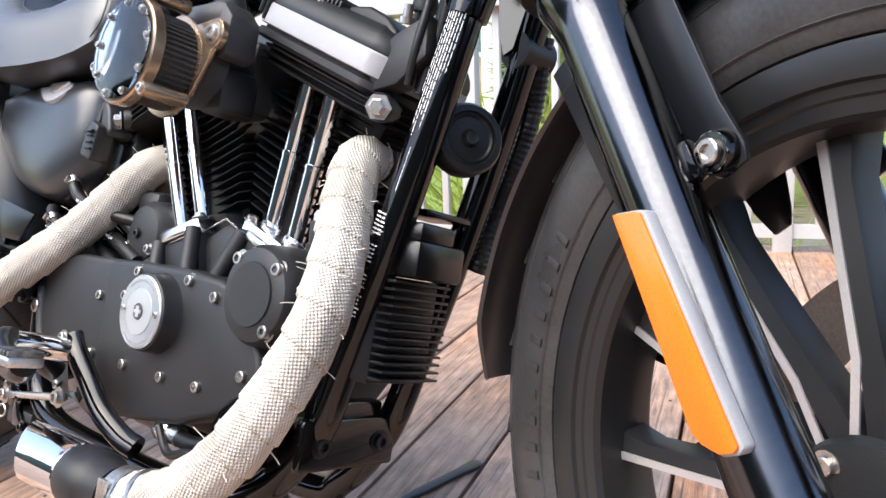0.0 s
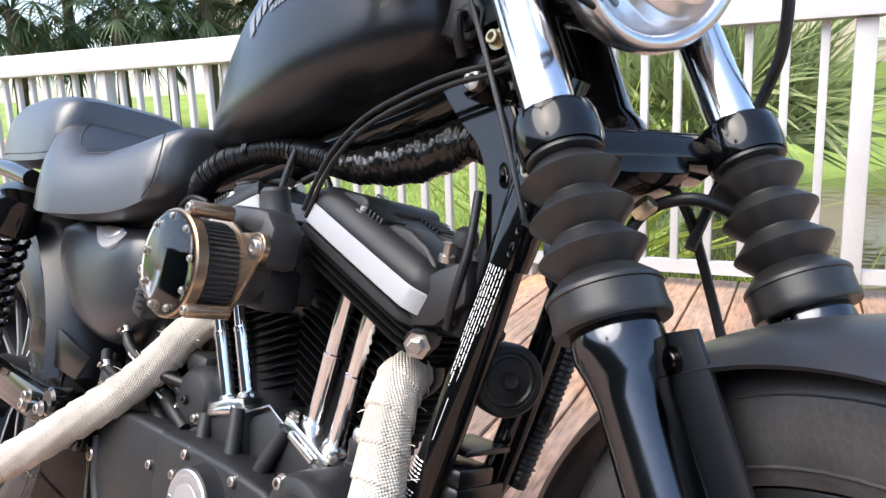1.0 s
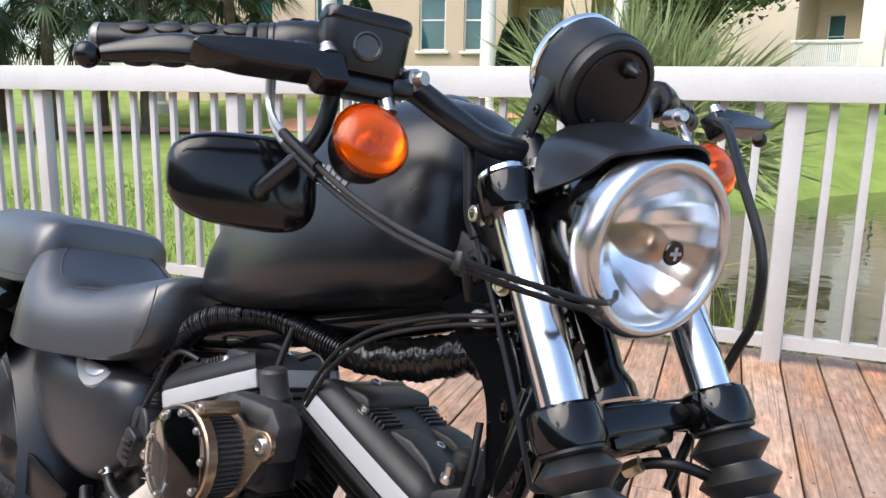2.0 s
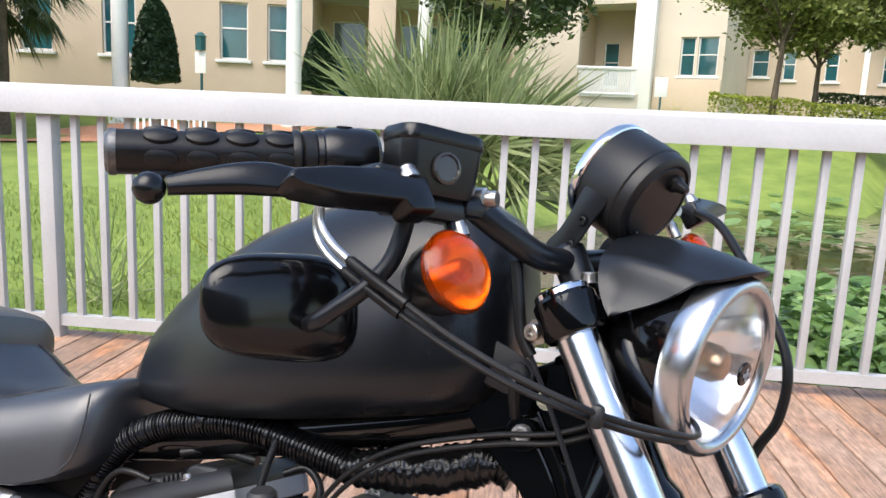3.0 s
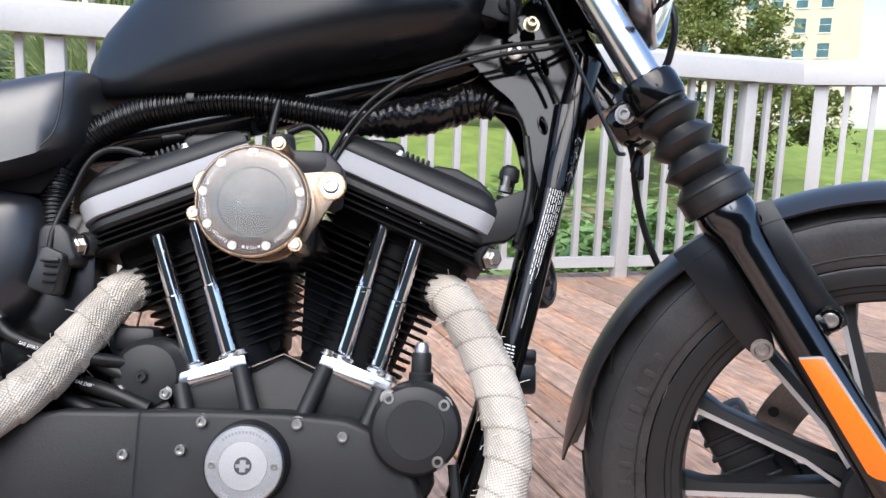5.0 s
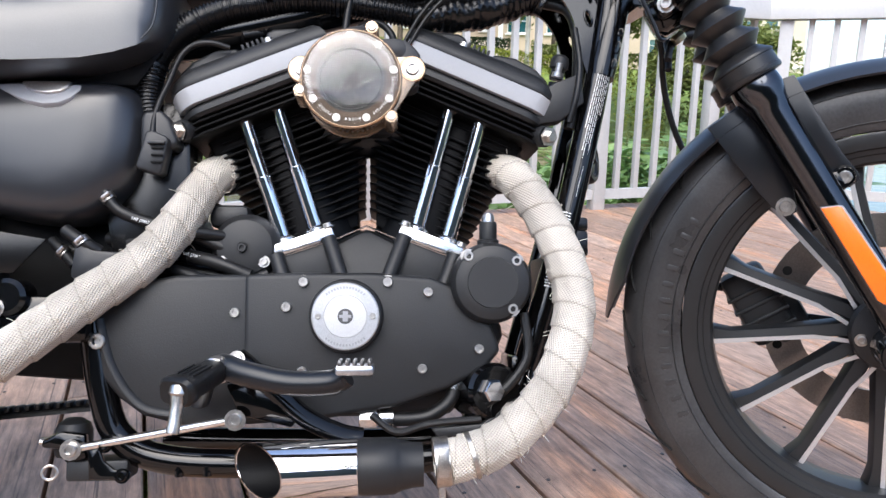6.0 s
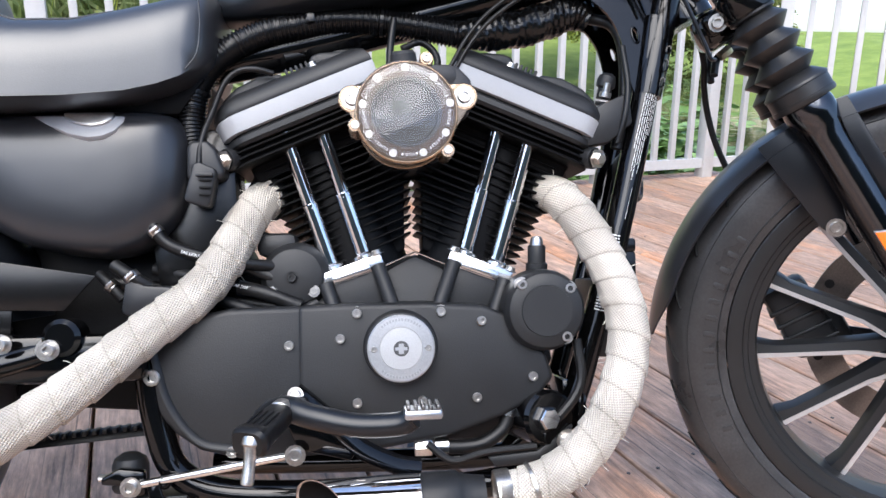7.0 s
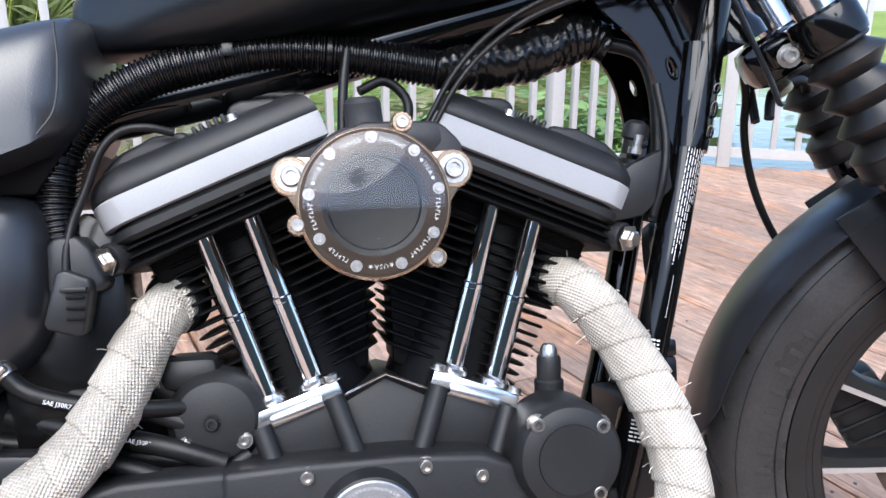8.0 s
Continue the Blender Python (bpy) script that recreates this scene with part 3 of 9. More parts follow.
POSTS = [-9.2, -7.9, -6.6, -5.3, -3.973, -2.639, -1.34, -0.02, 1.306, 2.033]
bal = []
for a, b in zip(POSTS, POSTS[1:]):
    n = max(1, round((b - a) / 0.131))
    bal += [a + (b - a) * k / n for k in range(1, n)]
bal += [2.033 + 0.13, 2.033 + 0.255]
fence("long white vinyl railing along the edge of the deck", FENCE_AT, ALONG, POSTS, bal, -9.4, 2.345)
fence("short white vinyl railing beyond the corner of the deck", CORNER, ALONG_2, [0.12, 1.4, 2.7, 4.0, 5.3], [0.12 + 0.128 * k for k in range(1, 40)], 0.012, 5.6)

# the deck's edge beam below the boards
bm = box((-3.5, 0.13, -0.16), (12.2, 0.05, 0.24), 0.004)
tagged(part("deck_beam", bm, DECK, at=Matrix.Translation(FENCE_AT) @ Matrix.Rotation(FENCE_TURN, 4, "Z")), "weathered timber beam under the deck's edge", "beam", kind="structure")


# ---- foliage ----
def blade(bm, root, way, length, width, droop, segs=4, roll=0.0):
    """One tapering leaf blade that bends under its weight."""
    way = Vector(way).normalized()
    side = way.cross(Vector((0, 0, 1)))
    side = side.normalized() if side.length > 1e-4 else Vector((1, 0, 0))
    if roll:
        side = Matrix.Rotation(roll, 3, way) @ side
    p, d, prev = Vector(root), way.copy(), None
    for i in range(segs + 1):
        t = i / segs
        w = width * (1 - t) * (0.35 + 1.6 * t if t < 0.4 else 1.0)
        if i == segs:
            w = 0.0
        cur = [bm.verts.new(p + side * w * 0.5), bm.verts.new(p - side * w * 0.5)] if w > 0 else [bm.verts.new(p)]
        if prev:
            bm.faces.new((prev[0], prev[1], cur[1], cur[0]) if len(cur) == 2 else (prev[0], prev[1], cur[0]))
        prev = cur
        d = (d + Vector((0, 0, -droop / segs))).normalized()
        p = p + d * length / segs


def fan_leaf(bm, centre, way, size, count, droop, rng):
    """A palm fan: narrow blades radiating in one plane from the end of a stalk."""
    way = Vector(way).normalized()
    side = way.cross(Vector((0, 0, 1)))
    side = side.normalized() if side.length > 1e-4 else Vector((1, 0, 0))
    for k in range(count):
        a = radians(-100 + 200 * k / (count - 1))
        d = way * math.cos(a) + side * math.sin(a) + Vector((0, 0, 0.12 * rng.uniform(-1, 1)))
        blade(bm, centre, d, size * (0.75 + 0.25 * math.cos(a)) * rng.uniform(0.85, 1.1), size * 0.075, droop * rng.uniform(0.6, 1.5), 3)


def crown_of_clumps(bm, centre, radii, leaves, size, rng, clumps=40, low=-0.6):
    """Leaves gathered in clumps over an uneven crown, with gaps between."""
    cs = []
    while len(cs) < clumps:
        v = Vector((rng.gauss(0, 1), rng.gauss(0, 1), rng.gauss(0, 1))).normalized() * rng.uniform(0.55, 1.0)
        if v.z > low:
            cs.append((Vector((v.x * radii[0], v.y * radii[1], v.z * radii[2])), rng.uniform(0.6, 1.25)))
    for _ in range(leaves):
        c, s = cs[rng.randrange(len(cs))]
        v = Vector((rng.gauss(0, 1), rng.gauss(0, 1), rng.gauss(0, 0.7)))
        p = Vector(centre) + c + v * 0.17 * min(radii) * s
        q = Euler((rng.uniform(-1, 1), rng.uniform(-1, 1), rng.uniform(0, 6.3))).to_matrix()
        w = size * rng.uniform(0.6, 1.4)
        vs = [bm.verts.new(p + q @ Vector(o) * w) for o in ((-0.5, 0, 0), (0, -0.28, 0.08), (0.5, 0, 0), (0, 0.28, 0.08))]
        bm.faces.new(vs)


def polar(az, dist, z=None):
    """A place seen from where the camera stands in mid-walk."""
    x, y = 0.45 + dist * math.cos(radians(az)), -0.42 + dist * math.sin(radians(az))
    return Vector((x, y, ground_height(x, y) if z is None else z))


def broad_tree(az, dist, height, spread, label, seed, leaves=5000, size=0.22, lean=0.0, mat=LEAF):
    rng = random.Random(seed)
    base = polar(az, dist)
    root = thing("tree", label, "tree", at=Matrix.Translation(base))
    bm = tube([(0, 0, -0.2), (lean * 0.2, 0.05, height * 0.2), (lean * 0.5, -0.05, height * 0.42), (lean, 0.1, height * 0.7)], lambda s, a: max(0.03, 0.02 * height * (1 - s / height)), 8, 4)
    for k in range(7):
        a = k * 2.4 + rng.random()
        z = height * rng.uniform(0.3, 0.5)
        tube([(lean * 0.4, 0, z), (lean * 0.5 + 0.5 * spread * 0.6 * math.cos(a), 0.5 * spread * 0.6 * math.sin(a), z + height * 0.13), (lean * 0.6 + spread * 0.75 * math.cos(a), spread * 0.75 * math.sin(a), z + height * 0.3)],
             lambda s, a_: max(0.015, 0.008 * height * (1 - s / height * 1.5)), 6, 3, bm)
    part("trunk", bm, BARK, root)
    bm = bmesh.new()
    crown_of_clumps(bm, (lean * 0.7, 0, height * 0.66), (spread, spread, height * 0.36), leaves, size, rng, 45)
    part("crown", bm, mat, root, smooth=0)


def sabal_palm(az, dist, trunk, fans, size, seed, label, thick=0.15, bark=BARK, mat=PALM_LEAF):
    rng = random.Random(seed)
    base = polar(az, dist)
    root = thing("palm_tree", label, "palm", "palms by the fence", at=Matrix.Translation(base))
    bm = tube([(0, 0, -0.2), (0.03, 0.02, trunk * 0.5), (0, 0.05, trunk)], lambda s, a: thick + 0.08 * thick * math.sin(60 * s), 10, 8)
    part("trunk", bm, bark, root)
    leaves, stalks = bmesh.new(), bmesh.new()
    for k in range(fans):
        a, e = k * 2.4, rng.uniform(-0.75, 1.2)
        d = Vector((math.cos(a) * math.cos(e), math.sin(a) * math.cos(e), math.sin(e)))
        reach = size * rng.uniform(0.8, 1.2)
        tip = Vector((0, 0.05, trunk)) + d * reach + Vector((0, 0, -0.12 * reach))
        tube([(0, 0.05, trunk), Vector((0, 0.05, trunk)) + d * reach * 0.5, tip], 0.012, 5, 3, stalks)
        fan_leaf(leaves, tip, d + Vector((0, 0, -0.35)), size * rng.uniform(0.7, 1.0), 26, 0.6, rng)
    part("crown", absorb(leaves, stalks), mat, root, smooth=0)


def palmetto(az, dist, height, blades, seed, label, spread=0.9, mat=PALMETTO_LEAF, z=None, place=None):
    rng = random.Random(seed)
    root = Vector((place[0], place[1], ground_height(*place))) if place else polar(az, dist, z)
    bm = bmesh.new()
    for k in range(blades):
        a, e = rng.uniform(0, 6.283), rng.uniform(0.35, 1.45)
        d = Vector((math.cos(a) * math.cos(e) * spread, math.sin(a) * math.cos(e) * spread, math.sin(e)))
        o = Vector((rng.gauss(0, 0.16), rng.gauss(0, 0.16), 0)) * height
        blade(bm, root + o, d, height * rng.uniform(0.65, 1.15), height * 0.024, rng.uniform(0.05, 0.6), 5, rng.uniform(0.2, 2.9))
    ob = part("spiky_plant", bm, mat, smooth=0)
    return tagged(ob, label, "shrub", "spiky plants")


def fan_palm(az, dist, height, fans, seed, label, wide=1.0):
    """A trunkless fan palm: stalks rising from one root, each with a stiff fan of narrow blades."""
    rng = random.Random(seed)
    root = polar(az, dist)
    palm = thing("fan_palm", label, "palm", "low fan palms")
    for k in range(fans):
        bm = bmesh.new()
        a, e = k * 2.4 + rng.uniform(-0.3, 0.3), rng.uniform(0.66, 1.45)
        d = Vector((math.cos(a) * math.cos(e) * wide, math.sin(a) * math.cos(e) * wide, math.sin(e))).normalized()
        reach = height * rng.uniform(0.35, 0.55)
        tip = root + d * reach
        tube([root, root + d * reach * 0.5, tip], 0.014, 5, 1, bm)
        side = d.cross(Vector((rng.uniform(-1, 1), rng.uniform(-1, 1), 0.2))).normalized()
        for n in range(24):
            f = radians(-78 + 156 * n / 23)
            w = d * math.cos(f) + side * math.sin(f)
            blade(bm, tip, w, height * rng.uniform(0.38, 0.55), height * 0.032, rng.uniform(0.0, 0.35), 3, rng.uniform(0.2, 2.9))
        part("frond", bm, PALMETTO_LEAF, palm, smooth=0)
    return palm


def hedge(az0, az1, dist, height, depth, leaves, seed, label, mat=HEDGE_LEAF, size=0.09):
    rng = random.Random(seed)
    bm = bmesh.new()
    for _ in range(leaves):
        t = rng.random()
        p = polar(az0 + (az1 - az0) * t, dist + rng.uniform(-0.5, 0.5) * depth)
        z = height * (1 - rng.random() ** 2 * 0.9) + 0.08 * noise.noise(p * 1.5)
        p = p + Vector((0, 0, z))
        q = Euler((rng.uniform(-1, 1), rng.uniform(-1, 1), rng.uniform(0, 6.3))).to_matrix()
        w = size * rng.uniform(0.6, 1.5)
        bm.faces.new([bm.verts.new(p + q @ Vector(o) * w) for o in ((-0.5, 0, 0), (0, -0.3, 0.05), (0.5, 0, 0), (0, 0.3, 0.05))])
    return tagged(part("hedge", bm, mat, smooth=0), label, "hedge", kind="stuff")


def topiary(az, dist, height, radius, seed):
    rng = random.Random(seed)
    base = polar(az, dist)
    base.z = max(base.z, 1.72)
    bm = bmesh.new()
    bush = thing("topiary", "dark green clipped bullet-shaped topiary bush", "bush", "clipped bushes")
    core = lathe([(0, 0)] + [(radius * 0.88 * math.sqrt(1 - (k / 12) ** 1.8), 0.1 + height * k / 12) for k in range(13)], 20, Matrix.Translation(base))
    part("inner_core", core, TOPIARY_LEAF, bush)
    for _ in range(5200):
        h = rng.random()
        r = radius * math.sqrt(max(0.02, 1 - h ** 1.8)) * rng.uniform(0.9, 1.03)
        a = rng.uniform(0, 6.283)
        p = base + Vector((r * math.cos(a), r * math.sin(a), 0.1 + h * height))
        q = Euler((rng.uniform(-1, 1), rng.uniform(-1, 1), rng.uniform(0, 6.3))).to_matrix()
        w = 0.13 * rng.uniform(0.6, 1.4)
        bm.faces.new([bm.verts.new(p + q @ Vector(o) * w) for o in ((-0.5, 0, 0), (0, -0.3, 0.05), (0.5, 0, 0), (0, 0.3, 0.05))])
    part("clipped_foliage", bm, TOPIARY_LEAF, bush, smooth=0)


# ---- the building ----
BUILD = polar(128, 25.5)
FACE = radians(128 - 90 - 12)
BA = Vector((math.cos(FACE), math.sin(FACE), 0))
BM = Matrix.Translation((BUILD.x, BUILD.y, 1.9)) @ Matrix.Rotation(FACE, 4, "Z")


def wall_with_openings(x0, x1, z0, z1, openings, thick=0.3):
    """A wall in x and z with real openings (x0, z0, x1, z1), built as the blocks round them."""
    bm = bmesh.new()
    xs = sorted({x0, x1, *[v for o in openings for v in (o[0], o[2])]})
    zs = sorted({z0, z1, *[v for o in openings for v in (o[1], o[3])]})
    front = [[bm.verts.new((x, 0, z)) for z in zs] for x in xs]
    back = [[bm.verts.new((x, thick, z)) for z in zs] for x in xs]

    def solid(i, j):
        if not (0 <= i < len(xs) - 1 and 0 <= j < len(zs) - 1):
            return False
        mx, mz = (xs[i] + xs[i + 1]) / 2, (zs[j] + zs[j + 1]) / 2
        return not any(o[0] < mx < o[2] and o[1] < mz < o[3] for o in openings)

    for i in range(len(xs) - 1):
        for j in range(len(zs) - 1):
            if not solid(i, j):
                continue
            c = ((i, j), (i + 1, j), (i + 1, j + 1), (i, j + 1))
            bm.faces.new([front[p][q] for p, q in c])
            bm.faces.new([back[p][q] for p, q in c[::-1]])
            for (di, dj), (p, q) in zip(((0, -1), (1, 0), (0, 1), (-1, 0)), zip(c, c[1:] + c[:1])):
                if not solid(i + di, j + dj):
                    bm.faces.new((front[p[0]][p[1]], back[p[0]][p[1]], back[q[0]][q[1]], front[q[0]][q[1]]))
    loose = [v for v in bm.verts if not v.link_faces]
    bmesh.ops.delete(bm, geom=loose, context="VERTS")
    return bm


def building_window(parent, m, x0, z0, x1, z1):
    w, h = x1 - x0, z1 - z0
    bm = bmesh.new()
    for cx, cz, sx, sz in ((x0 + 0.03, (z0 + z1) / 2, 0.06, h), (x1 - 0.03, (z0 + z1) / 2, 0.06, h), ((x0 + x1) / 2, z0 + 0.03, w, 0.06), ((x0 + x1) / 2, z1 - 0.03, w, 0.06), ((x0 + x1) / 2, z0 + h * 0.55, w, 0.05)):
        box((cx, 0.13, cz), (sx, 0.05, sz), 0.004, bm=bm)
    win = part("window", bm, TRIM, parent, at=m)
    part("pane", box(((x0 + x1) / 2, 0.15, (z0 + z1) / 2), (w - 0.1, 0.012, h - 0.1), at=m), TEAL_GLASS, win)
    part("sill", box(((x0 + x1) / 2, -0.04, z0 - 0.06), (w + 0.24, 0.16, 0.1), 0.01, at=m), TRIM, win)


def building(name, m, x0, x1, height, openings, label, mat, columns=(), band=3.35, gaps=()):
    root = thing(name, label, "building")
    part("wall", wall_with_openings(x0, x1, -2.0, height, list(openings) + list(gaps)), mat, root, at=m, smooth=0)
    part("side_wall", box((x0 + 0.15, 6.15, (height - 2.0) / 2), (0.3, 11.7, height + 2.0), at=m), mat, root)
    part("side_wall", box((x1 - 0.15, 6.15, (height - 2.0) / 2), (0.3, 11.7, height + 2.0), at=m), mat, root)
    part("back_wall", box(((x0 + x1) / 2, 12.15, (height - 2.0) / 2), (x1 - x0, 0.3, height + 2.0), at=m), mat, root)
    part("roof", box(((x0 + x1) / 2, 6.0, height + 0.1), (x1 - x0 + 0.8, 12.8, 0.2), at=m), TRIM, root)
    part("cornice", box(((x0 + x1) / 2, -0.09, band), (x1 - x0, 0.18, 0.28), 0.02, at=m), TRIM, root)
    for o in openings:
        building_window(root, m, *o)
    for cx, cy, r in columns:
        bm = lathe([(0, -1.4), (r * 1.5, -1.4), (r * 1.5, -1.1), (r, -1.0), (r * 0.9, 3.1), (r * 1.3, 3.2), (r * 1.3, 3.4), (0, 3.4)], 20, m @ Matrix.Translation((cx, cy, 0)))
        part("column", bm, TRIM, root)
    return root


# ---- the motorcycle ----
LEAN = radians(-16.527)
bike = thing("motorcycle", "matt black V-twin cruiser motorcycle with white-wrapped exhausts, leaning on its stand", "motorcycle",
             at=Matrix.Rotation(LEAN, 4, "X") @ Matrix.Translation((0, 0, 0.0355)))
MID = 0.022
FU = Vector((-0.4909, 0.0426, 0.8702)).normalized()
FL = Vector((0.076, 0.1756, 0.0342))
FL = (FL - FL.dot(FU) * FU).normalized()
FF = FL.cross(FU)
FORK = Matrix(((FF.x, FL.x, FU.x, 0.392), (FF.y, FL.y, FU.y, -0.010), (FF.z, FL.z, FU.z, 0.842), (0, 0, 0, 1)))
RIGHT = Vector((0, -1, 0))
LEGS = FORK @ Matrix.Translation((0.010, -0.0065, 0))    # the legs stand a little ahead of the stem


def cap_bolts(parent, places, r=0.0065, h=0.006, way=RIGHT, mat=STEEL, socket=True, name="bolt"):
    src = None
    for p in places:
        if src is None:
            src = part(name, bolt_mesh(r, h, socket), mat, parent)
            me = src.data
        else:
            src = new(name, me)
            src.parent = parent
        src.matrix_basis = facing(p, way)


# front wheel, built round its axle in the fork's frame
HUB = LEGS @ Matrix.Translation((-0.008, 0.003, -0.614)) @ Matrix.Rotation(radians(90), 4, "X")   # z of this frame points to the right side
WHEEL_SPIN = radians(156.0)
RIM = material("black_rim_paint", (0.013, 0.0135, 0.0145), 0.38, grain=0.1, scale=500, stain=0.12, stain_scale=14, bump=0.06)
MACHINED = material("machined_alloy", (0.6, 0.6, 0.61), 0.36, 0.7, grain=0.06, scale=700)


def make_wheel(root, hub, radius, half, rim_r, spokes, tread_grooves):
    prof = [(rim_r + 0.0085, half * 0.62), (rim_r + 0.0095, half * 0.86), (rim_r + 0.016, half * 0.94), (rim_r + 0.04, half), (rim_r + 0.056, half * 0.985), (radius - 0.018, half * 0.86), (radius - 0.008, half * 0.62), (radius - 0.002, half * 0.3)]
    prof = prof + [(radius, 0)] + [(r, -h) for r, h in prof[::-1]]
    side_ = [(rim_r - 0.031, 0.52), (rim_r - 0.028, 0.62), (rim_r - 0.02, 0.66), (rim_r - 0.0185, 0.70), (rim_r - 0.013, 0.73), (rim_r - 0.0115, 0.80), (rim_r + 0.005, 0.87), (rim_r + 0.0078, 0.85), (rim_r + 0.0078, 0.5)]
    wheel = part("wheel", lathe([(r, h * half) for r, h in side_] + [(r, -h * half) for r, h in side_[::-1]] + [(rim_r - 0.033, 0), (rim_r - 0.031, 0.52 * half)], 96, hub), RIM, root, "black cast wheel rim")
    tyre = part("tyre", lathe(prof, 96, hub), TYRE, wheel, "black road tyre with scuffed sidewall")
    for rr, hh in ((rim_r + 0.02, half * 0.955), (radius - 0.03, half * 0.945)):
        part("sidewall_rib", lathe([(rr - 0.0012, hh), (rr, hh + 0.0016), (rr + 0.0012, hh)], 96, hub), TYRE, tyre)
    def skin(h):
        for (r0, h0), (r1, h1) in zip(prof[4:9], prof[5:9]):
            if h1 <= h <= h0:
                return r0 + (r1 - r0) * (h0 - h) / (h0 - h1)
        return radius

    # grooves are near-black strips laid on the tread, colour standing in for their shade
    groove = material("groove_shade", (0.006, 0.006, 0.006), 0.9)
    for s in (-1, 1):
        pts = []
        for t in range(5):
            h = s * half * (0.25 + 0.15 * t)
            r = skin(abs(h)) - 0.0007
            b = 0.035 * t + (0.16 if s > 0 else 0)
            pts.append((r * math.cos(b), r * math.sin(b), h))
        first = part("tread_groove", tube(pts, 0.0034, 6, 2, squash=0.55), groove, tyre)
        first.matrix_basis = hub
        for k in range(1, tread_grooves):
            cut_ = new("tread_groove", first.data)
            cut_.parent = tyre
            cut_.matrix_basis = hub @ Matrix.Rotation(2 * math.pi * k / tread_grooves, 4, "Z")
    for k in range(spokes):
        a = WHEEL_SPIN + 2 * math.pi * k / spokes
        turn = hub @ Matrix.Rotation(a, 4, "Z")
        bm = bmesh.new()
        rings = []
        for t in range(7):
            u = t / 6
            r = 0.03 + (rim_r - 0.055) * u
            w = 0.0062 + 0.006 * (1 - u) ** 3 + 0.008 * max(0, u - 0.85) / 0.15
            h0 = 0.008 - 0.004 * u
            off = -0.004
            rings.append([(r, off - w * 1.15, h0 - 0.024), (r, off - w, h0 - 0.007), (r, off - w * 0.75, h0 - 0.002), (r, off + w * 0.8, h0), (r, off + w, h0 - 0.003), (r, off + w * 1.1, h0 - 0.024)])
        loft(rings, bm=bm)
        sp = part("spoke", bm, RIM, wheel, at=turn)
        bm = bmesh.new()
        rings = []
        for t in range(9):
            u = t / 8
            r = 0.046 + (rim_r - 0.077) * u
            h0 = 0.008 - 0.004 * (r - 0.03) / (rim_r - 0.055) + 0.0012
            off = 0.0038 + 0.008 * max(0, 0.25 - u) / 0.25
            w = 0.0027 + 0.0012 * max(0, u - 0.7)
            rings.append([(r, off - w, h0 - 0.0016), (r, off - w, h0), (r, off + w, h0), (r, off + w, h0 - 0.0016)])
        loft(rings, bm=bm)
        part("machined_edge", bm, MACHINED, wheel, at=turn)
    part("hub", lathe([(0, half * 0.78), (0.03, half * 0.78), (0.047, half * 0.7), (0.05, half * 0.5), (0.04, 0), (0.05, -half * 0.5), (0.05, -half * 0.8), (0, -half * 0.8)], 36, hub), CASE, wheel)
    cap_bolts(wheel, [hub @ Vector((0.037 * math.cos(a), 0.037 * math.sin(a), half * 0.77)) for a in [0.35 + k * 2 * math.pi / 5 for k in range(5)]], 0.0055, 0.004, hub.to_3x3() @ Vector((0, 0, 1)))
    return wheel


front_wheel = make_wheel(bike, HUB, 0.334, 0.047, 0.245, 13, 26)
# raised marks on the sidewall
mark_me = None
for r, a in [(0.277, 119 + 4.7 * k) for k in range(13)] + [(0.284, 62 - 3.6 * k) for k in range(8)]:
    if mark_me is None:
        mark = part("sidewall_mark", box((0, 0, 0.0463), (0.016, 0.0072, 0.0012), 0.0004), TYRE, front_wheel, "raised mark moulded on the tyre wall")
        mark_me = mark.data
    else:
        mark = new("sidewall_mark", mark_me)
        mark.parent = front_wheel
    mark.matrix_basis = HUB @ Matrix.Rotation(radians(a), 4, "Z") @ Matrix.Translation((r, 0, 0))
# brake disc and caliper on the far side
bm = bmesh.new()
lathe([(0.146, -0.06), (0.146, -0.064), (0.1, -0.064), (0.1, -0.06), (0.146, -0.06)], 64, bm=bm)
disc = part("brake_disc", bm, material("worn_disc_steel", (0.2, 0.18, 0.165), 0.36, 0.9, grain=0.15, scale=500, stain=0.25, stain_scale=12), front_wheel, "drilled steel brake disc", at=HUB)
# the disc is not pierced: dark plugs give the shade of its holes
HOLE = material("drilled_hole_shade", (0.01, 0.01, 0.01), 0.9)
hole_me = None
for k in range(15):
    a = 2 * math.pi * k / 15
    if hole_me is None:
        hole = part("disc_hole", lathe([(0, -0.0594), (0.0065, -0.0594), (0.0065, -0.0646), (0, -0.0646)], 12), HOLE, disc)
        hole_me = hole.data
    else:
        hole = new("disc_hole", hole_me)
        hole.parent = disc
    hole.matrix_basis = HUB @ Matrix.Translation(((0.115 + 0.016 * (k % 2)) * math.cos(a), (0.115 + 0.016 * (k % 2)) * math.sin(a), 0))
for k in range(5):
    part("disc_carrier", box((0.078, 0.012, -0.062), (0.06, 0.016, 0.005), 0.001, Matrix.Rotation(2 * math.pi * k / 5, 4, "Z")), CASE, disc, at=HUB)
CALIPER = LEGS @ Matrix.Translation((-0.03, 0.06, -0.60))
caliper = part("brake_caliper", box((-0.10, 0, 0.078), (0.062, 0.045, 0.11), 0.01), CASE, bike, "black brake caliper", at=CALIPER)
part("bridge", box((-0.075, 0.01, 0.04), (0.05, 0.03, 0.06), 0.008), CASE, caliper, at=CALIPER)
for k in range(4):
    part("rib", box((-0.10, 0, 0.04 + 0.02 * k), (0.068, 0.05, 0.006), 0.002), CASE, caliper, at=CALIPER)
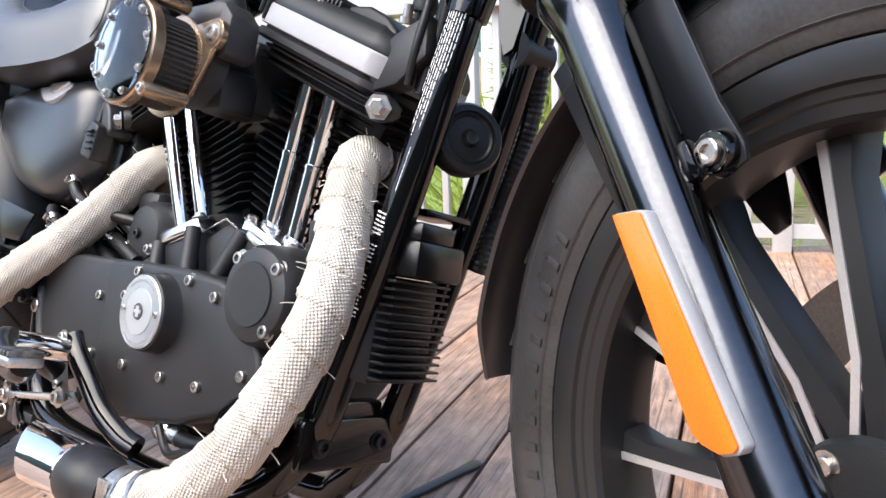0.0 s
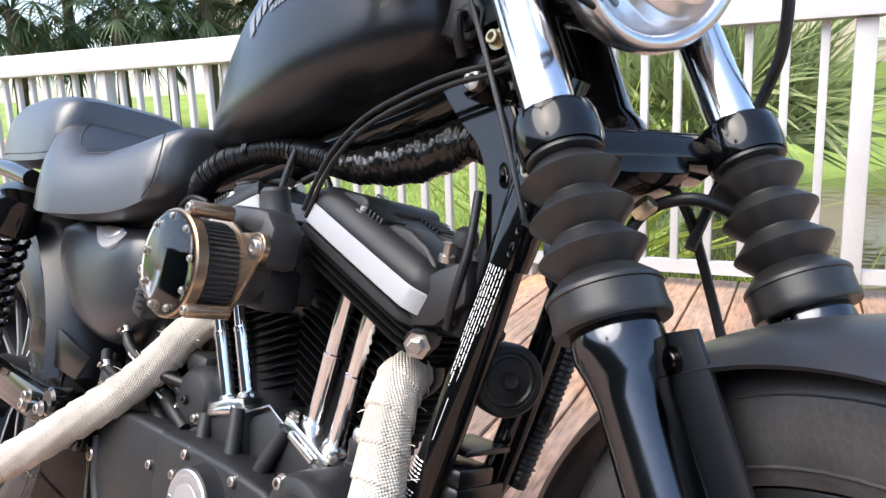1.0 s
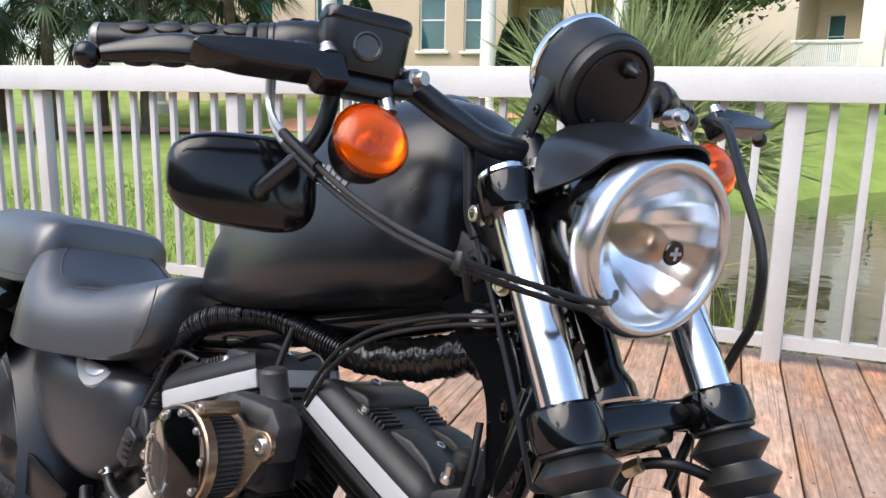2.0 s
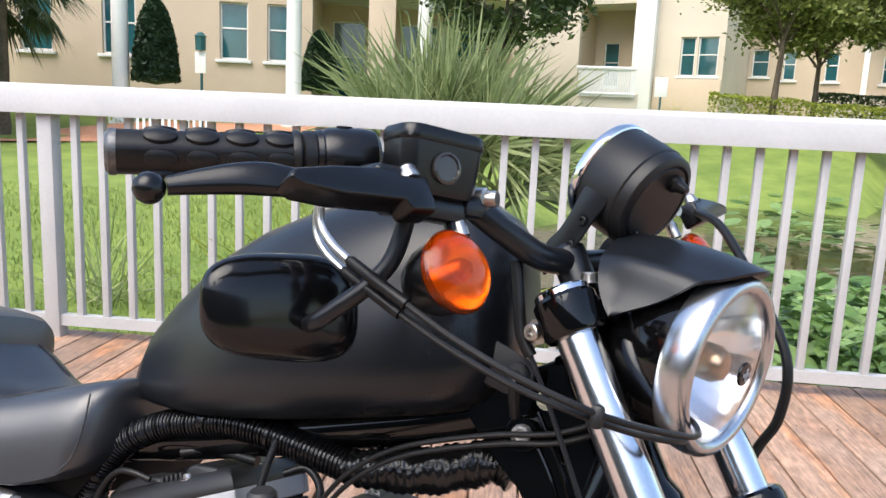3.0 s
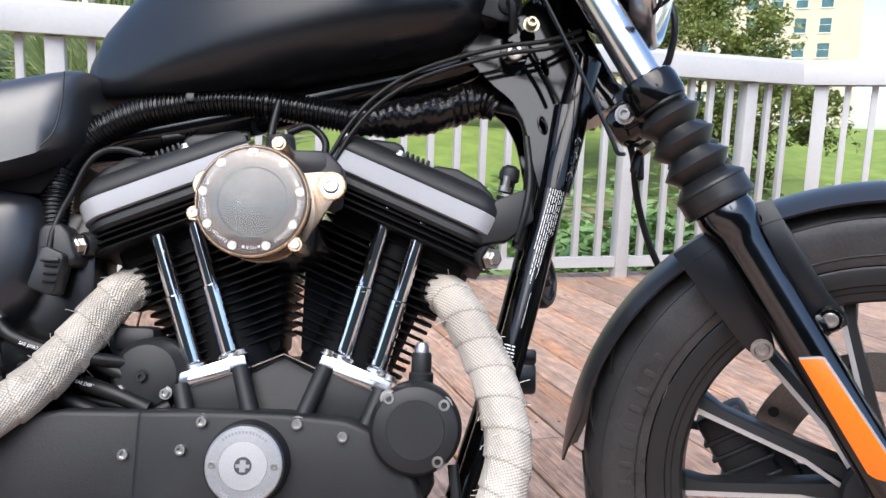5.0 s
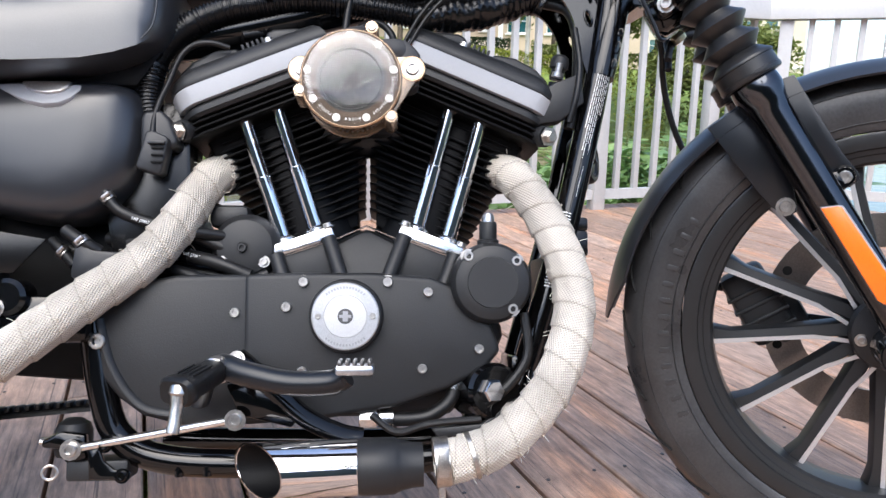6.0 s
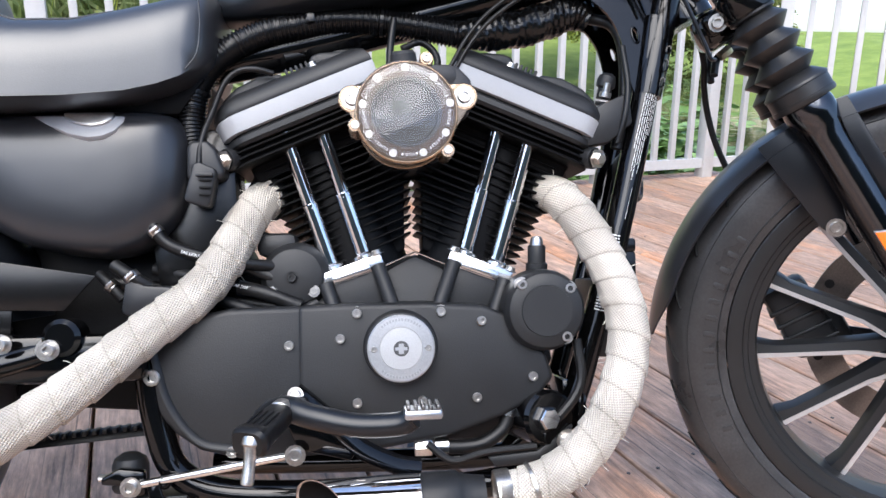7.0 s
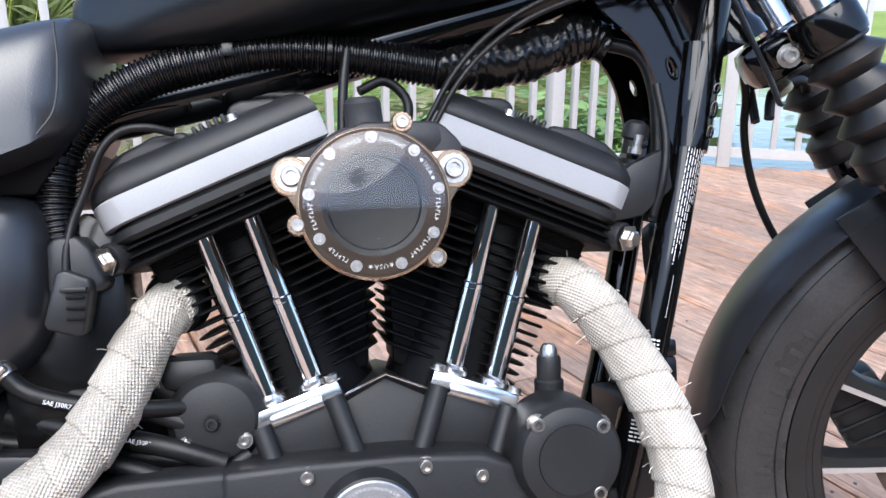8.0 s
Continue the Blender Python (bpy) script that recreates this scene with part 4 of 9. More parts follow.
part("hose", tube([(-0.13, 0.0, 0.12), (-0.16, -0.01, 0.15), (-0.15, -0.01, 0.2)], 0.006, 8, 4), RUBBER, caliper, at=CALIPER)
part("axle", lathe([(0, 0.115), (0.010, 0.115), (0.013, 0.112), (0.013, -0.115), (0, -0.115)], 20, HUB), STEEL, bike)

# fork legs
for side in (-1, 1):
    m = LEGS @ Matrix.Translation((0, side * 0.0855, 0))
    part("fork_tube", lathe([(0, 0.1), (0.0195, 0.1), (0.0195, -0.25), (0, -0.25)], 40, m), HARD_CHROME, bike, "chrome fork tube")
    part("top_clamp", lathe([(0, 0.1125), (0.026, 0.1125), (0.0285, 0.109), (0.0285, 0.08), (0.026, 0.076), (0, 0.076)], 36, m), GLOSS, bike)
    part("fork_cap", lathe([(0, 0.119), (0.012, 0.12), (0.023, 0.119), (0.025, 0.117), (0.025, 0.111), (0, 0.111)], 32, m), CHROME, bike)
    part("lower_clamp", lathe([(0, -0.0945), (0.025, -0.0945), (0.0292, -0.0975), (0.0310, -0.104), (0.0312, -0.122), (0.0295, -0.1285), (0, -0.1285)], 40, m), GLOSS, bike)
    prof = [(0.020, -0.1275), (0.0266, -0.128), (0.0276, -0.1292), (0.0276, -0.1318), (0.0262, -0.133)]
    for k in range(3):
        z, w = -0.147 - 0.0285 * k, 0.0352 + 0.0008 * k
        prof += [(0.0222 + 0.0008 * k, z + 0.0128), (w - 0.0006, z + 0.0010), (w, z), (w - 0.0006, z - 0.0012), (0.0226 + 0.0008 * k, z - 0.0142)]
    prof += [(0.0262, -0.2185), (0.0378, -0.2292), (0.0386, -0.2305), (0.0386, -0.2328), (0.0375, -0.2335), (0.0375, -0.2475), (0.0384, -0.248), (0.0384, -0.2525), (0.0372, -0.2545), (0.024, -0.2545)]
    part("fork_gaiter", lathe(prof, 40, m), GAITER, bike, "black rubber bellows gaiter on the fork")
    part("fork_slider", lathe([(0.02, -0.25), (0.0285, -0.2545), (0.0298, -0.262), (0.0298, -0.272), (0.0258, -0.286), (0.0234, -0.300), (0.0228, -0.45), (0.0228, -0.585), (0.0228, -0.60), (0.021, -0.645), (0.018, -0.652), (0, -0.653)], 40, m), BLACK_CHROME, bike, "gloss black fork slider")
    bm = lathe([(0, 0.03), (0.024, 0.03), (0.026, 0.026), (0.026, -0.026), (0.024, -0.03), (0, -0.03)], 28, m @ Matrix.Translation((-0.018, 0, -0.62)) @ Matrix.Rotation(radians(90), 4, "X"))
    part("axle_boss", bm, GLOSS, bike)
    # fender bracket with its two bolts
    l0 = side * 0.0635
    bm = slab([(0.004, -0.262), (0.046, -0.272), (0.046, -0.31), (0.0455, -0.382), (0.049, -0.412), (0.046, -0.422), (0.028, -0.423), (0.008, -0.40), (0.002, -0.34)], l0 - 0.002, l0 + 0.002, 0.001)
    slab([(0.006, -0.30), (0.013, -0.30), (0.016, -0.385), (0.010, -0.385)], l0 + side * 0.002, l0 + side * 0.0045, 0.001, bm=bm)
    part("fender_bracket", bm, DENIM, bike, at=LEGS)
    bm = slab([(-0.070, -0.275), (-0.012, -0.27), (-0.012, -0.36), (-0.026, -0.408), (-0.032, -0.42), (-0.046, -0.421), (-0.054, -0.40), (-0.058, -0.377)], l0 - 0.002, l0 + 0.002, 0.001)
    part("fender_bracket", bm, DENIM, bike, at=LEGS)
    bm = lathe([(0, 0), (0.0145, 0), (0.0125, 0.008), (0.011, 0.010), (0, 0.010)], 20, facing((0.033, side * 0.064, -0.409), (0, side, 0)))
    box((0.014, side * 0.078, -0.409), (0.03, 0.012, 0.026), 0.005, bm=bm)
    boss = part("fork_lug", bm, GLOSS, bike, at=LEGS)
    cap_bolts(boss, [LEGS @ Vector((0.033, side * 0.0735, -0.409)), LEGS @ Vector((-0.04, side * 0.067, -0.408))], 0.0078, 0.004, FL * side)

bm = box((-0.027, 0.0105, -0.1112), (0.046, 0.128, 0.0285), 0.007, seg=3)
box((-0.035, 0, -0.115), (0.06, 0.075, 0.045), 0.012, bm=bm)
part("lower_yoke", bm, GLOSS, bike, "gloss black lower fork yoke", at=LEGS)
bm = box((-0.012, 0, 0.094), (0.045, 0.13, 0.026), 0.006)
box((-0.04, 0, 0.092), (0.05, 0.06, 0.03), 0.008, bm=bm)
part("upper_yoke", bm, GLOSS, bike, "gloss black upper fork yoke", at=LEGS)
part("steering_head", lathe([(0, 0.078), (0.034, 0.078), (0.036, 0.07), (0.031, 0.055), (0.030, -0.06), (0.036, -0.075), (0.036, -0.088), (0, -0.088)], 32, FORK @ Matrix.Translation((-0.05, 0, 0))), GLOSS, bike)
# reflector on the slider
bm = slab([(-0.0115, -0.423), (0.0055, -0.430), (0.0105, -0.4335), (0.0155, -0.562), (0.011, -0.5645), (0.001, -0.563), (-0.0075, -0.5555), (-0.0115, -0.5485)], -0.1135, -0.1045, 0.0015)
reflector = part("reflector", bm, SILVER, bike, "silver-framed orange side reflector", at=LEGS)
bm = slab([(-0.0115, -0.424), (0.0042, -0.4305), (0.0082, -0.4335), (0.0133, -0.561), (0.010, -0.563), (0.001, -0.5615), (-0.0075, -0.5545), (-0.0115, -0.5475)], -0.1155, -0.113, 0.0008)
part("lens", bm, ORANGE, reflector, "ribbed orange lens", at=LEGS)
cap_bolts(bike, [(0.392, -0.088, 0.712)], 0.0074, 0.008, -FL)

# front fender: a crowned strip bent round the wheel
rings = []
for t in range(41):
    a = radians(146.5 - (146.5 - 42) * t / 40)
    end = min(1.0, t / 5 + 0.25, (40 - t) / 4 + 0.3)
    ring = []
    for k in range(13):
        v = -1 + 2 * k / 12
        l = v * 0.066 * (0.5 + 0.5 * end if t < 6 else 1.0)
        r = 0.356 - 0.022 * abs(v) ** 2.6 * end
        ring.append(((r * math.cos(a)) - 0.016, l, r * math.sin(a) - 0.624))
    for k in range(12, -1, -1):
        v = -1 + 2 * k / 12
        l = v * 0.063 * (0.5 + 0.5 * end if t < 6 else 1.0)
        r = 0.3535 - 0.022 * abs(v) ** 2.6 * end
        ring.append(((r * math.cos(a)) - 0.016, l, r * math.sin(a) - 0.624))
    rings.append(ring)
fender = part("front_fender", loft(rings), COVER_PAINT, bike, "satin black front fender", at=LEGS)
cap_bolts(fender, [LEGS @ Vector((0.02, -0.0665, -0.283))], 0.006, 0.003, -FL, GLOSS)

# headlight
TRIM_CHROME = material("satin_chrome", (0.56, 0.57, 0.59), 0.27, 1.0, grain=0.06, scale=500, stain=0.06, stain_scale=20)
HEAD = FORK @ Matrix.Translation((0.078, -0.008, 0.0165)) @ Matrix.Rotation(math.atan2(0.78, -0.63), 4, "Y")
bucket = part("headlight", lathe([(0, -0.105), (0.03, -0.104), (0.055, -0.09), (0.07, -0.06), (0.0755, -0.02), (0.076, 0.0), (0.072, 0.0), (0.066, -0.03), (0, -0.09)], 56, HEAD), GLOSS, bike, "black headlight bucket")
part("trim_ring", lathe([(0.0745, -0.0165), (0.0772, -0.0165), (0.0788, -0.0135), (0.0802, -0.007), (0.0808, 0.0), (0.0803, 0.0055), (0.0785, 0.0095), (0.0752, 0.0122), (0.0715, 0.0128), (0.068, 0.0112), (0.066, 0.008), (0.0655, 0.005), (0.07, 0.0), (0.0745, -0.01), (0.0745, -0.0165)], 64, HEAD), TRIM_CHROME, bucket, "brushed chrome trim ring")
bm = bmesh.new()                        # fluted reflector: narrow upright flutes round the bowl
rings = []
for r, h in ((0.0665, 0.004), (0.065, -0.005), (0.0615, -0.013), (0.057, -0.021), (0.0515, -0.0285), (0.0445, -0.0365), (0.036, -0.044), (0.026, -0.05), (0.014, -0.054), (0.001, -0.056)):
    rings.append([((r - 0.0005 * abs(math.sin(k * math.pi / 8)) * min(1, r / 0.05)) * math.cos(2 * math.pi * k / 160), (r - 0.0005 * abs(math.sin(k * math.pi / 8)) * min(1, r / 0.05)) * math.sin(2 * math.pi * k / 160), h) for k in range(160)])
part("reflector_bowl", loft(rings[::-1], cap=False, bm=bm), LAMP_REFLECTOR, bucket, at=HEAD)
part("bulb_shield", lathe([(0, 0.006), (0.012, 0.004), (0.0165, -0.004), (0.0165, -0.028), (0.012, -0.04), (0.009, -0.05), (0, -0.052)], 28, HEAD), BRONZE, bucket, "bronze-tinted bulb shield")
lens = part("lens", lathe([(0, 0.022), (0.02, 0.0205), (0.04, 0.0165), (0.056, 0.0105), (0.0665, 0.006), (0.0665, 0.0035), (0.056, 0.0078), (0.04, 0.0138), (0.02, 0.0178), (0, 0.0192)], 56, HEAD), GLASS, bucket, "clear glass lens")
lens.visible_shadow = False
bm = lathe([(0, 0.0232), (0.0098, 0.0225), (0.0105, 0.0215), (0.0105, 0.019), (0, 0.019)], 28, HEAD)
badge = part("badge", bm, GLOSS, bucket, "small round black badge")
bm = box((0, 0, 0.0236), (0.003, 0.012, 0.0006), at=HEAD)
box((0.0, 0, 0.0236), (0.011, 0.003, 0.0006), at=HEAD, bm=bm)
part("badge_bar", bm, SILVER, badge)
# crescent-shaped reflection on the bucket's side, modelled as a chrome strip
bm = tube([(0.3825, -0.077, 0.9085), (0.3815, -0.0805, 0.893), (0.3859, -0.081, 0.8763), (0.393, -0.079, 0.865), (0.402, -0.076, 0.857)], lambda q, a: 0.0012 + 0.0024 * math.sin(math.pi * min(1.0, max(0.0, q / 0.056))), 10, 5)
part("crescent_glint", bm, CHROME, bucket, "crescent reflection on the lamp bucket, built as a chrome strip")
# visor: a peaked sheet over the lamp, swept back to a corner at each side
rings = []
for k in range(41):
    v = -1 + k / 20
    w = abs(v)
    a = radians(71) * v
    front, rear = 0.020 - 0.088 * w ** 1.7, -0.108 + 0.042 * w ** 3
    outer, inner = [], []
    for t in range(11):
        u = t / 10
        h = rear + (front - rear) * u
        crease = 0.0045 * math.exp(-((w - 0.52) / 0.10) ** 2) - 0.0035 * math.exp(-((w - 0.78) / 0.13) ** 2)
        crown = 0.010 * (1 - w) ** 1.3 * math.sin(math.pi * min(1.0, 0.15 + 0.75 * u))
        r = 0.0855 + crown + crease * min(1.0, 3 * u + 0.2) + 0.002 * (1 - u)
        outer.append((-r * math.cos(a), r * math.sin(a), h))
        inner.append((-(r - 0.0026) * math.cos(a), (r - 0.0026) * math.sin(a), h))
    rings.append(outer + inner[::-1])
part("headlight_visor", loft(rings), DENIM, bike, "satin black peaked visor over the headlight", at=HEAD)
cap_bolts(bike, [FORK @ Vector((0.021, -0.06, 0.122))], 0.008, 0.008, FU * 0.8 + FF * 0.4)

# speedometer, turned to the rider
GAUGE_SHELL = material("black_gauge_shell", (0.007, 0.007, 0.0075), 0.42, grain=0.15, scale=600, stain=0.1, stain_scale=20, bump=0.15)
GAUGE = FORK @ Matrix.Translation((0.0815, -0.004, 0.171)) @ Matrix.Rotation(radians(-32), 4, "Y") @ Matrix.Scale(1.09, 4)
gauge = part("speedometer", lathe([(0, -0.002), (0.034, -0.002), (0.0355, 0.0), (0.037, -0.0022), (0.040, -0.0018), (0.0432, 0.0005), (0.0443, 0.0045), (0.0443, 0.0095), (0.0458, 0.011), (0.0462, 0.047), (0.0445, 0.051), (0, 0.051)], 56, GAUGE), GAUGE_SHELL, bike, "black round speedometer housing")
part("bezel", lathe([(0.0462, 0.0485), (0.0478, 0.0495), (0.0482, 0.0535), (0.0465, 0.0575), (0.0425, 0.0575), (0.0425, 0.0515), (0.0462, 0.0515)], 56, GAUGE), CHROME, gauge, "thin chrome bezel")
part("dial_face", lathe([(0, 0.0535), (0.0425, 0.0535), (0.0425, 0.052), (0, 0.052)], 40, GAUGE), PLASTIC, gauge)
part("stud", lathe([(0, -0.0165), (0.0028, -0.0165), (0.0042, -0.0145), (0.0052, -0.009), (0.0078, -0.006), (0.0078, -0.001), (0, -0.001)], 16, GAUGE @ Matrix.Translation((0.0215, 0.006, 0))), RUBBER, gauge)
part("vent_plug", lathe([(0, -0.004), (0.0022, -0.004), (0.003, -0.001), (0, -0.001)], 10, GAUGE @ Matrix.Translation((-0.028, -0.008, 0))), RUBBER, gauge)
# broad arm that cradles the housing on each side, and its foot on the risers
ARM = [(p.x, p.z) for p in smooth_line([(-0.030, 0, 0.168), (-0.012, 0, 0.178), (0.007, 0, 0.1825), (0.027, 0, 0.192), (0.044, 0, 0.202), (0.060, 0, 0.206)], 4)] + [(p.x, p.z) for p in smooth_line([(0.0745, 0, 0.186), (0.060, 0, 0.178), (0.040, 0, 0.1705), (0.019, 0, 0.161), (-0.005, 0, 0.155), (-0.030, 0, 0.150)], 4)]
bm = slab(ARM, -0.0535, -0.0495, 0.0012)
slab(ARM, 0.0415, 0.0455, 0.0012, bm=bm)
box((-0.016, -0.004, 0.158), (0.03, 0.098, 0.010), 0.003, bm=bm)
bracket = part("gauge_bracket", bm, DENIM, bike, "black speedometer bracket", at=FORK)
cap_bolts(bracket, [FORK @ Vector((0.012, -0.0535, 0.1625)), FORK @ Vector((0.034, -0.0535, 0.1765))], 0.0042, 0.003, -FL, RUBBER)

LEFT_SWING = Matrix.Rotation(radians(6.5), 4, "Z") @ Matrix.Rotation(radians(4.6), 4, "X")    # the left end sits further back and higher
# handlebar and controls; everything on the right is mirrored for the left grip
BAR = [(0.0, 0.0, 0.150), (0.0, 0.05, 0.150), (0.003, 0.095, 0.156), (0.003, 0.13, 0.18), (-0.004, 0.165, 0.215), (-0.02, 0.205, 0.243), (-0.034, 0.26, 0.2625), (-0.095, 0.409, 0.2885)]
part("handlebar", tube([(x, -y, z) for x, y, z in BAR[::-1]] + [LEFT_SWING @ Vector(p) if p[1] > 0.09 else p for p in BAR[1:]], 0.0125, 14, 5, at=FORK), DENIM, bike, "satin black low-rise handlebar")
for s in (-0.045, 0.045):
    part("handlebar_riser", lathe([(0, 0.166), (0.014, 0.166), (0.017, 0.162), (0.017, 0.11), (0, 0.11)], 20, FORK @ Matrix.Translation((0, s, 0))), DENIM, bike)


def controls(side):
    m = FORK @ (LEFT_SWING if side > 0 else Matrix()) @ Matrix.Diagonal((1, side, 1, 1))
    a, b = Vector((-0.0443, 0.2861, 0.2668)), Vector((-0.0955, 0.4120, 0.2888))
    way = (b - a).normalized()
    grip = part("grip", tube([a, a * 0.5 + b * 0.5, b], lambda s, t: 0.0168 + 0.0006 * math.cos(6 * t), 24, 6, at=m), RUBBER, bike, "black rubber grip with oval pads")
    q = way.to_track_quat("Z", "Y").to_matrix()
    pad_me = None
    for k in range(4):
        for j in range(6):
            p = b - way * (0.0325 + 0.0295 * k)
            o = q @ Vector((math.cos(j * 1.047 + 0.77), math.sin(j * 1.047 + 0.77), 0))
            f = facing(p + o * 0.0158, o)
            ax = f.to_3x3().transposed() @ way
            f = f @ Matrix.Rotation(math.atan2(ax.y, ax.x), 4, "Z") @ Matrix.Diagonal((1.75, 1.0, 1, 1))
            if pad_me is None:
                pad = part("pad", lathe([(0, 0.0046), (0.0045, 0.0043), (0.0068, 0.003), (0.0072, 0.0), (0, 0)], 14), RUBBER, grip)
                pad_me = pad.data
            else:
                pad = new("pad", pad_me)
                pad.parent = grip
            pad.matrix_basis = m @ f
    part("end_cap", lathe([(0, 0.006), (0.014, 0.006), (0.0175, 0.003), (0.0175, -0.002), (0, -0.002)], 24, facing(b, way)), WORN_CAP, grip, "worn metal end cap", at=m)
    part("collar", lathe([(0, 0.012), (0.0195, 0.012), (0.021, 0.009), (0.021, 0.006), (0.0185, 0.004), (0.021, 0.002), (0.021, -0.006), (0.0195, -0.008), (0, -0.008)], 24, facing(a - way * 0.004, way)), RUBBER, grip, at=m)
    f = facing(a - way * 0.036, way)
    bm = lathe([(0, 0.027), (0.018, 0.027), (0.0215, 0.0245), (0.0225, 0.0205), (0.0218, 0.019), (0.0235, 0.016), (0.0248, 0.004), (0.0248, -0.014), (0.0232, -0.0235), (0.0195, -0.027), (0, -0.027)], 36, f)
    box((0.0, 0.0, -0.004), (0.038, 0.038, 0.046), 0.008, f, bm, 3)
    housing = part("switch_housing", bm, PLASTIC, bike, "rounded black throttle and switch housing" if side < 0 else "rounded black switch housing", at=m)
    part("screw_well", lathe([(0, 0.0), (0.0052, 0.0), (0.0052, 0.0012), (0.0066, 0.0012), (0.0066, -0.003), (0, -0.003)], 18, facing(a - way * 0.034 + Vector((0.013, 0, 0.0205)), (0.5, 0, 0.85))), FIN, housing, at=m)
    return m


mR = controls(-1)
controls(1)
LEVER_BLACK = material("semi_gloss_black", (0.004, 0.004, 0.0045), 0.24, grain=0.12, scale=500, stain=0.15, stain_scale=40, bump=0.06)
# brake master cylinder and lever on the right
f = Matrix(((0.84, 0.5426, 0, 0.2172), (-0.5426, 0.84, 0, -0.2092), (0, 0, 1, 1.0085), (0, 0, 0, 1))) @ Matrix.Rotation(radians(4), 4, "X")
ROUND = lambda hx, hy, r: [(hx * sx - r * sx * (1 - math.cos(q)), hy * sy - r * sy * (1 - math.sin(q))) for sx, sy, qs in ((1, 1, range(7)), (-1, 1, range(6, -1, -1)), (-1, -1, range(7)), (1, -1, range(6, -1, -1))) for q in [k * math.pi / 12 for k in qs]]
bm = loft([[(x, y, z) for x, y in ROUND(hx, hy, r)] for hx, hy, r, z in ((0.014, 0.028, 0.01, -0.026), (0.0185, 0.0335, 0.012, -0.0235), (0.0205, 0.0355, 0.013, -0.017), (0.0225, 0.0375, 0.013, 0.016))], at=f)
master = part("master_cylinder", bm, PLASTIC, bike, "black brake master cylinder with sight glass")
part("cover", loft([[(x, y, z) for x, y in ROUND(hx, hy, 0.013)] for hx, hy, z in ((0.0228, 0.0378, 0.0158), (0.0234, 0.0384, 0.017), (0.0234, 0.0384, 0.0245), (0.0222, 0.0372, 0.0272), (0.0195, 0.0345, 0.0284))], at=f), PLASTIC, master)
part("cover_plate", loft([[(x, y, z) for x, y in ROUND(hx, hy, 0.009)] for hx, hy, z in ((0.0130, 0.0235, 0.0283), (0.0130, 0.0235, 0.0295), (0.0120, 0.0225, 0.030))], at=f), GLOSS, master)
part("sight_glass", lathe([(0, 0.001), (0.0095, 0.001), (0.0105, 0.0028), (0.0125, 0.0022), (0.0125, -0.004), (0, -0.004)], 28, f @ facing((0.0225, -0.001, -0.0025), (1, 0, 0))), material("sight_window", (0.03, 0.026, 0.022), 0.15, coat=0.6), master)
bm = box((0.004, -0.044, -0.022), (0.034, 0.034, 0.030), 0.006, f, seg=3)
box((-0.002, -0.005, -0.033), (0.034, 0.07, 0.018), 0.006, f, bm)
box((0.002, 0.036, -0.028), (0.03, 0.02, 0.014), 0.004, f, bm)
perch = part("lever_perch", bm, DENIM, master)
cap_bolts(perch, [f @ Vector((0.0215, -0.044, -0.028))], 0.0052, 0.004, f.to_3x3() @ Vector((1, 0, 0)), RUBBER)
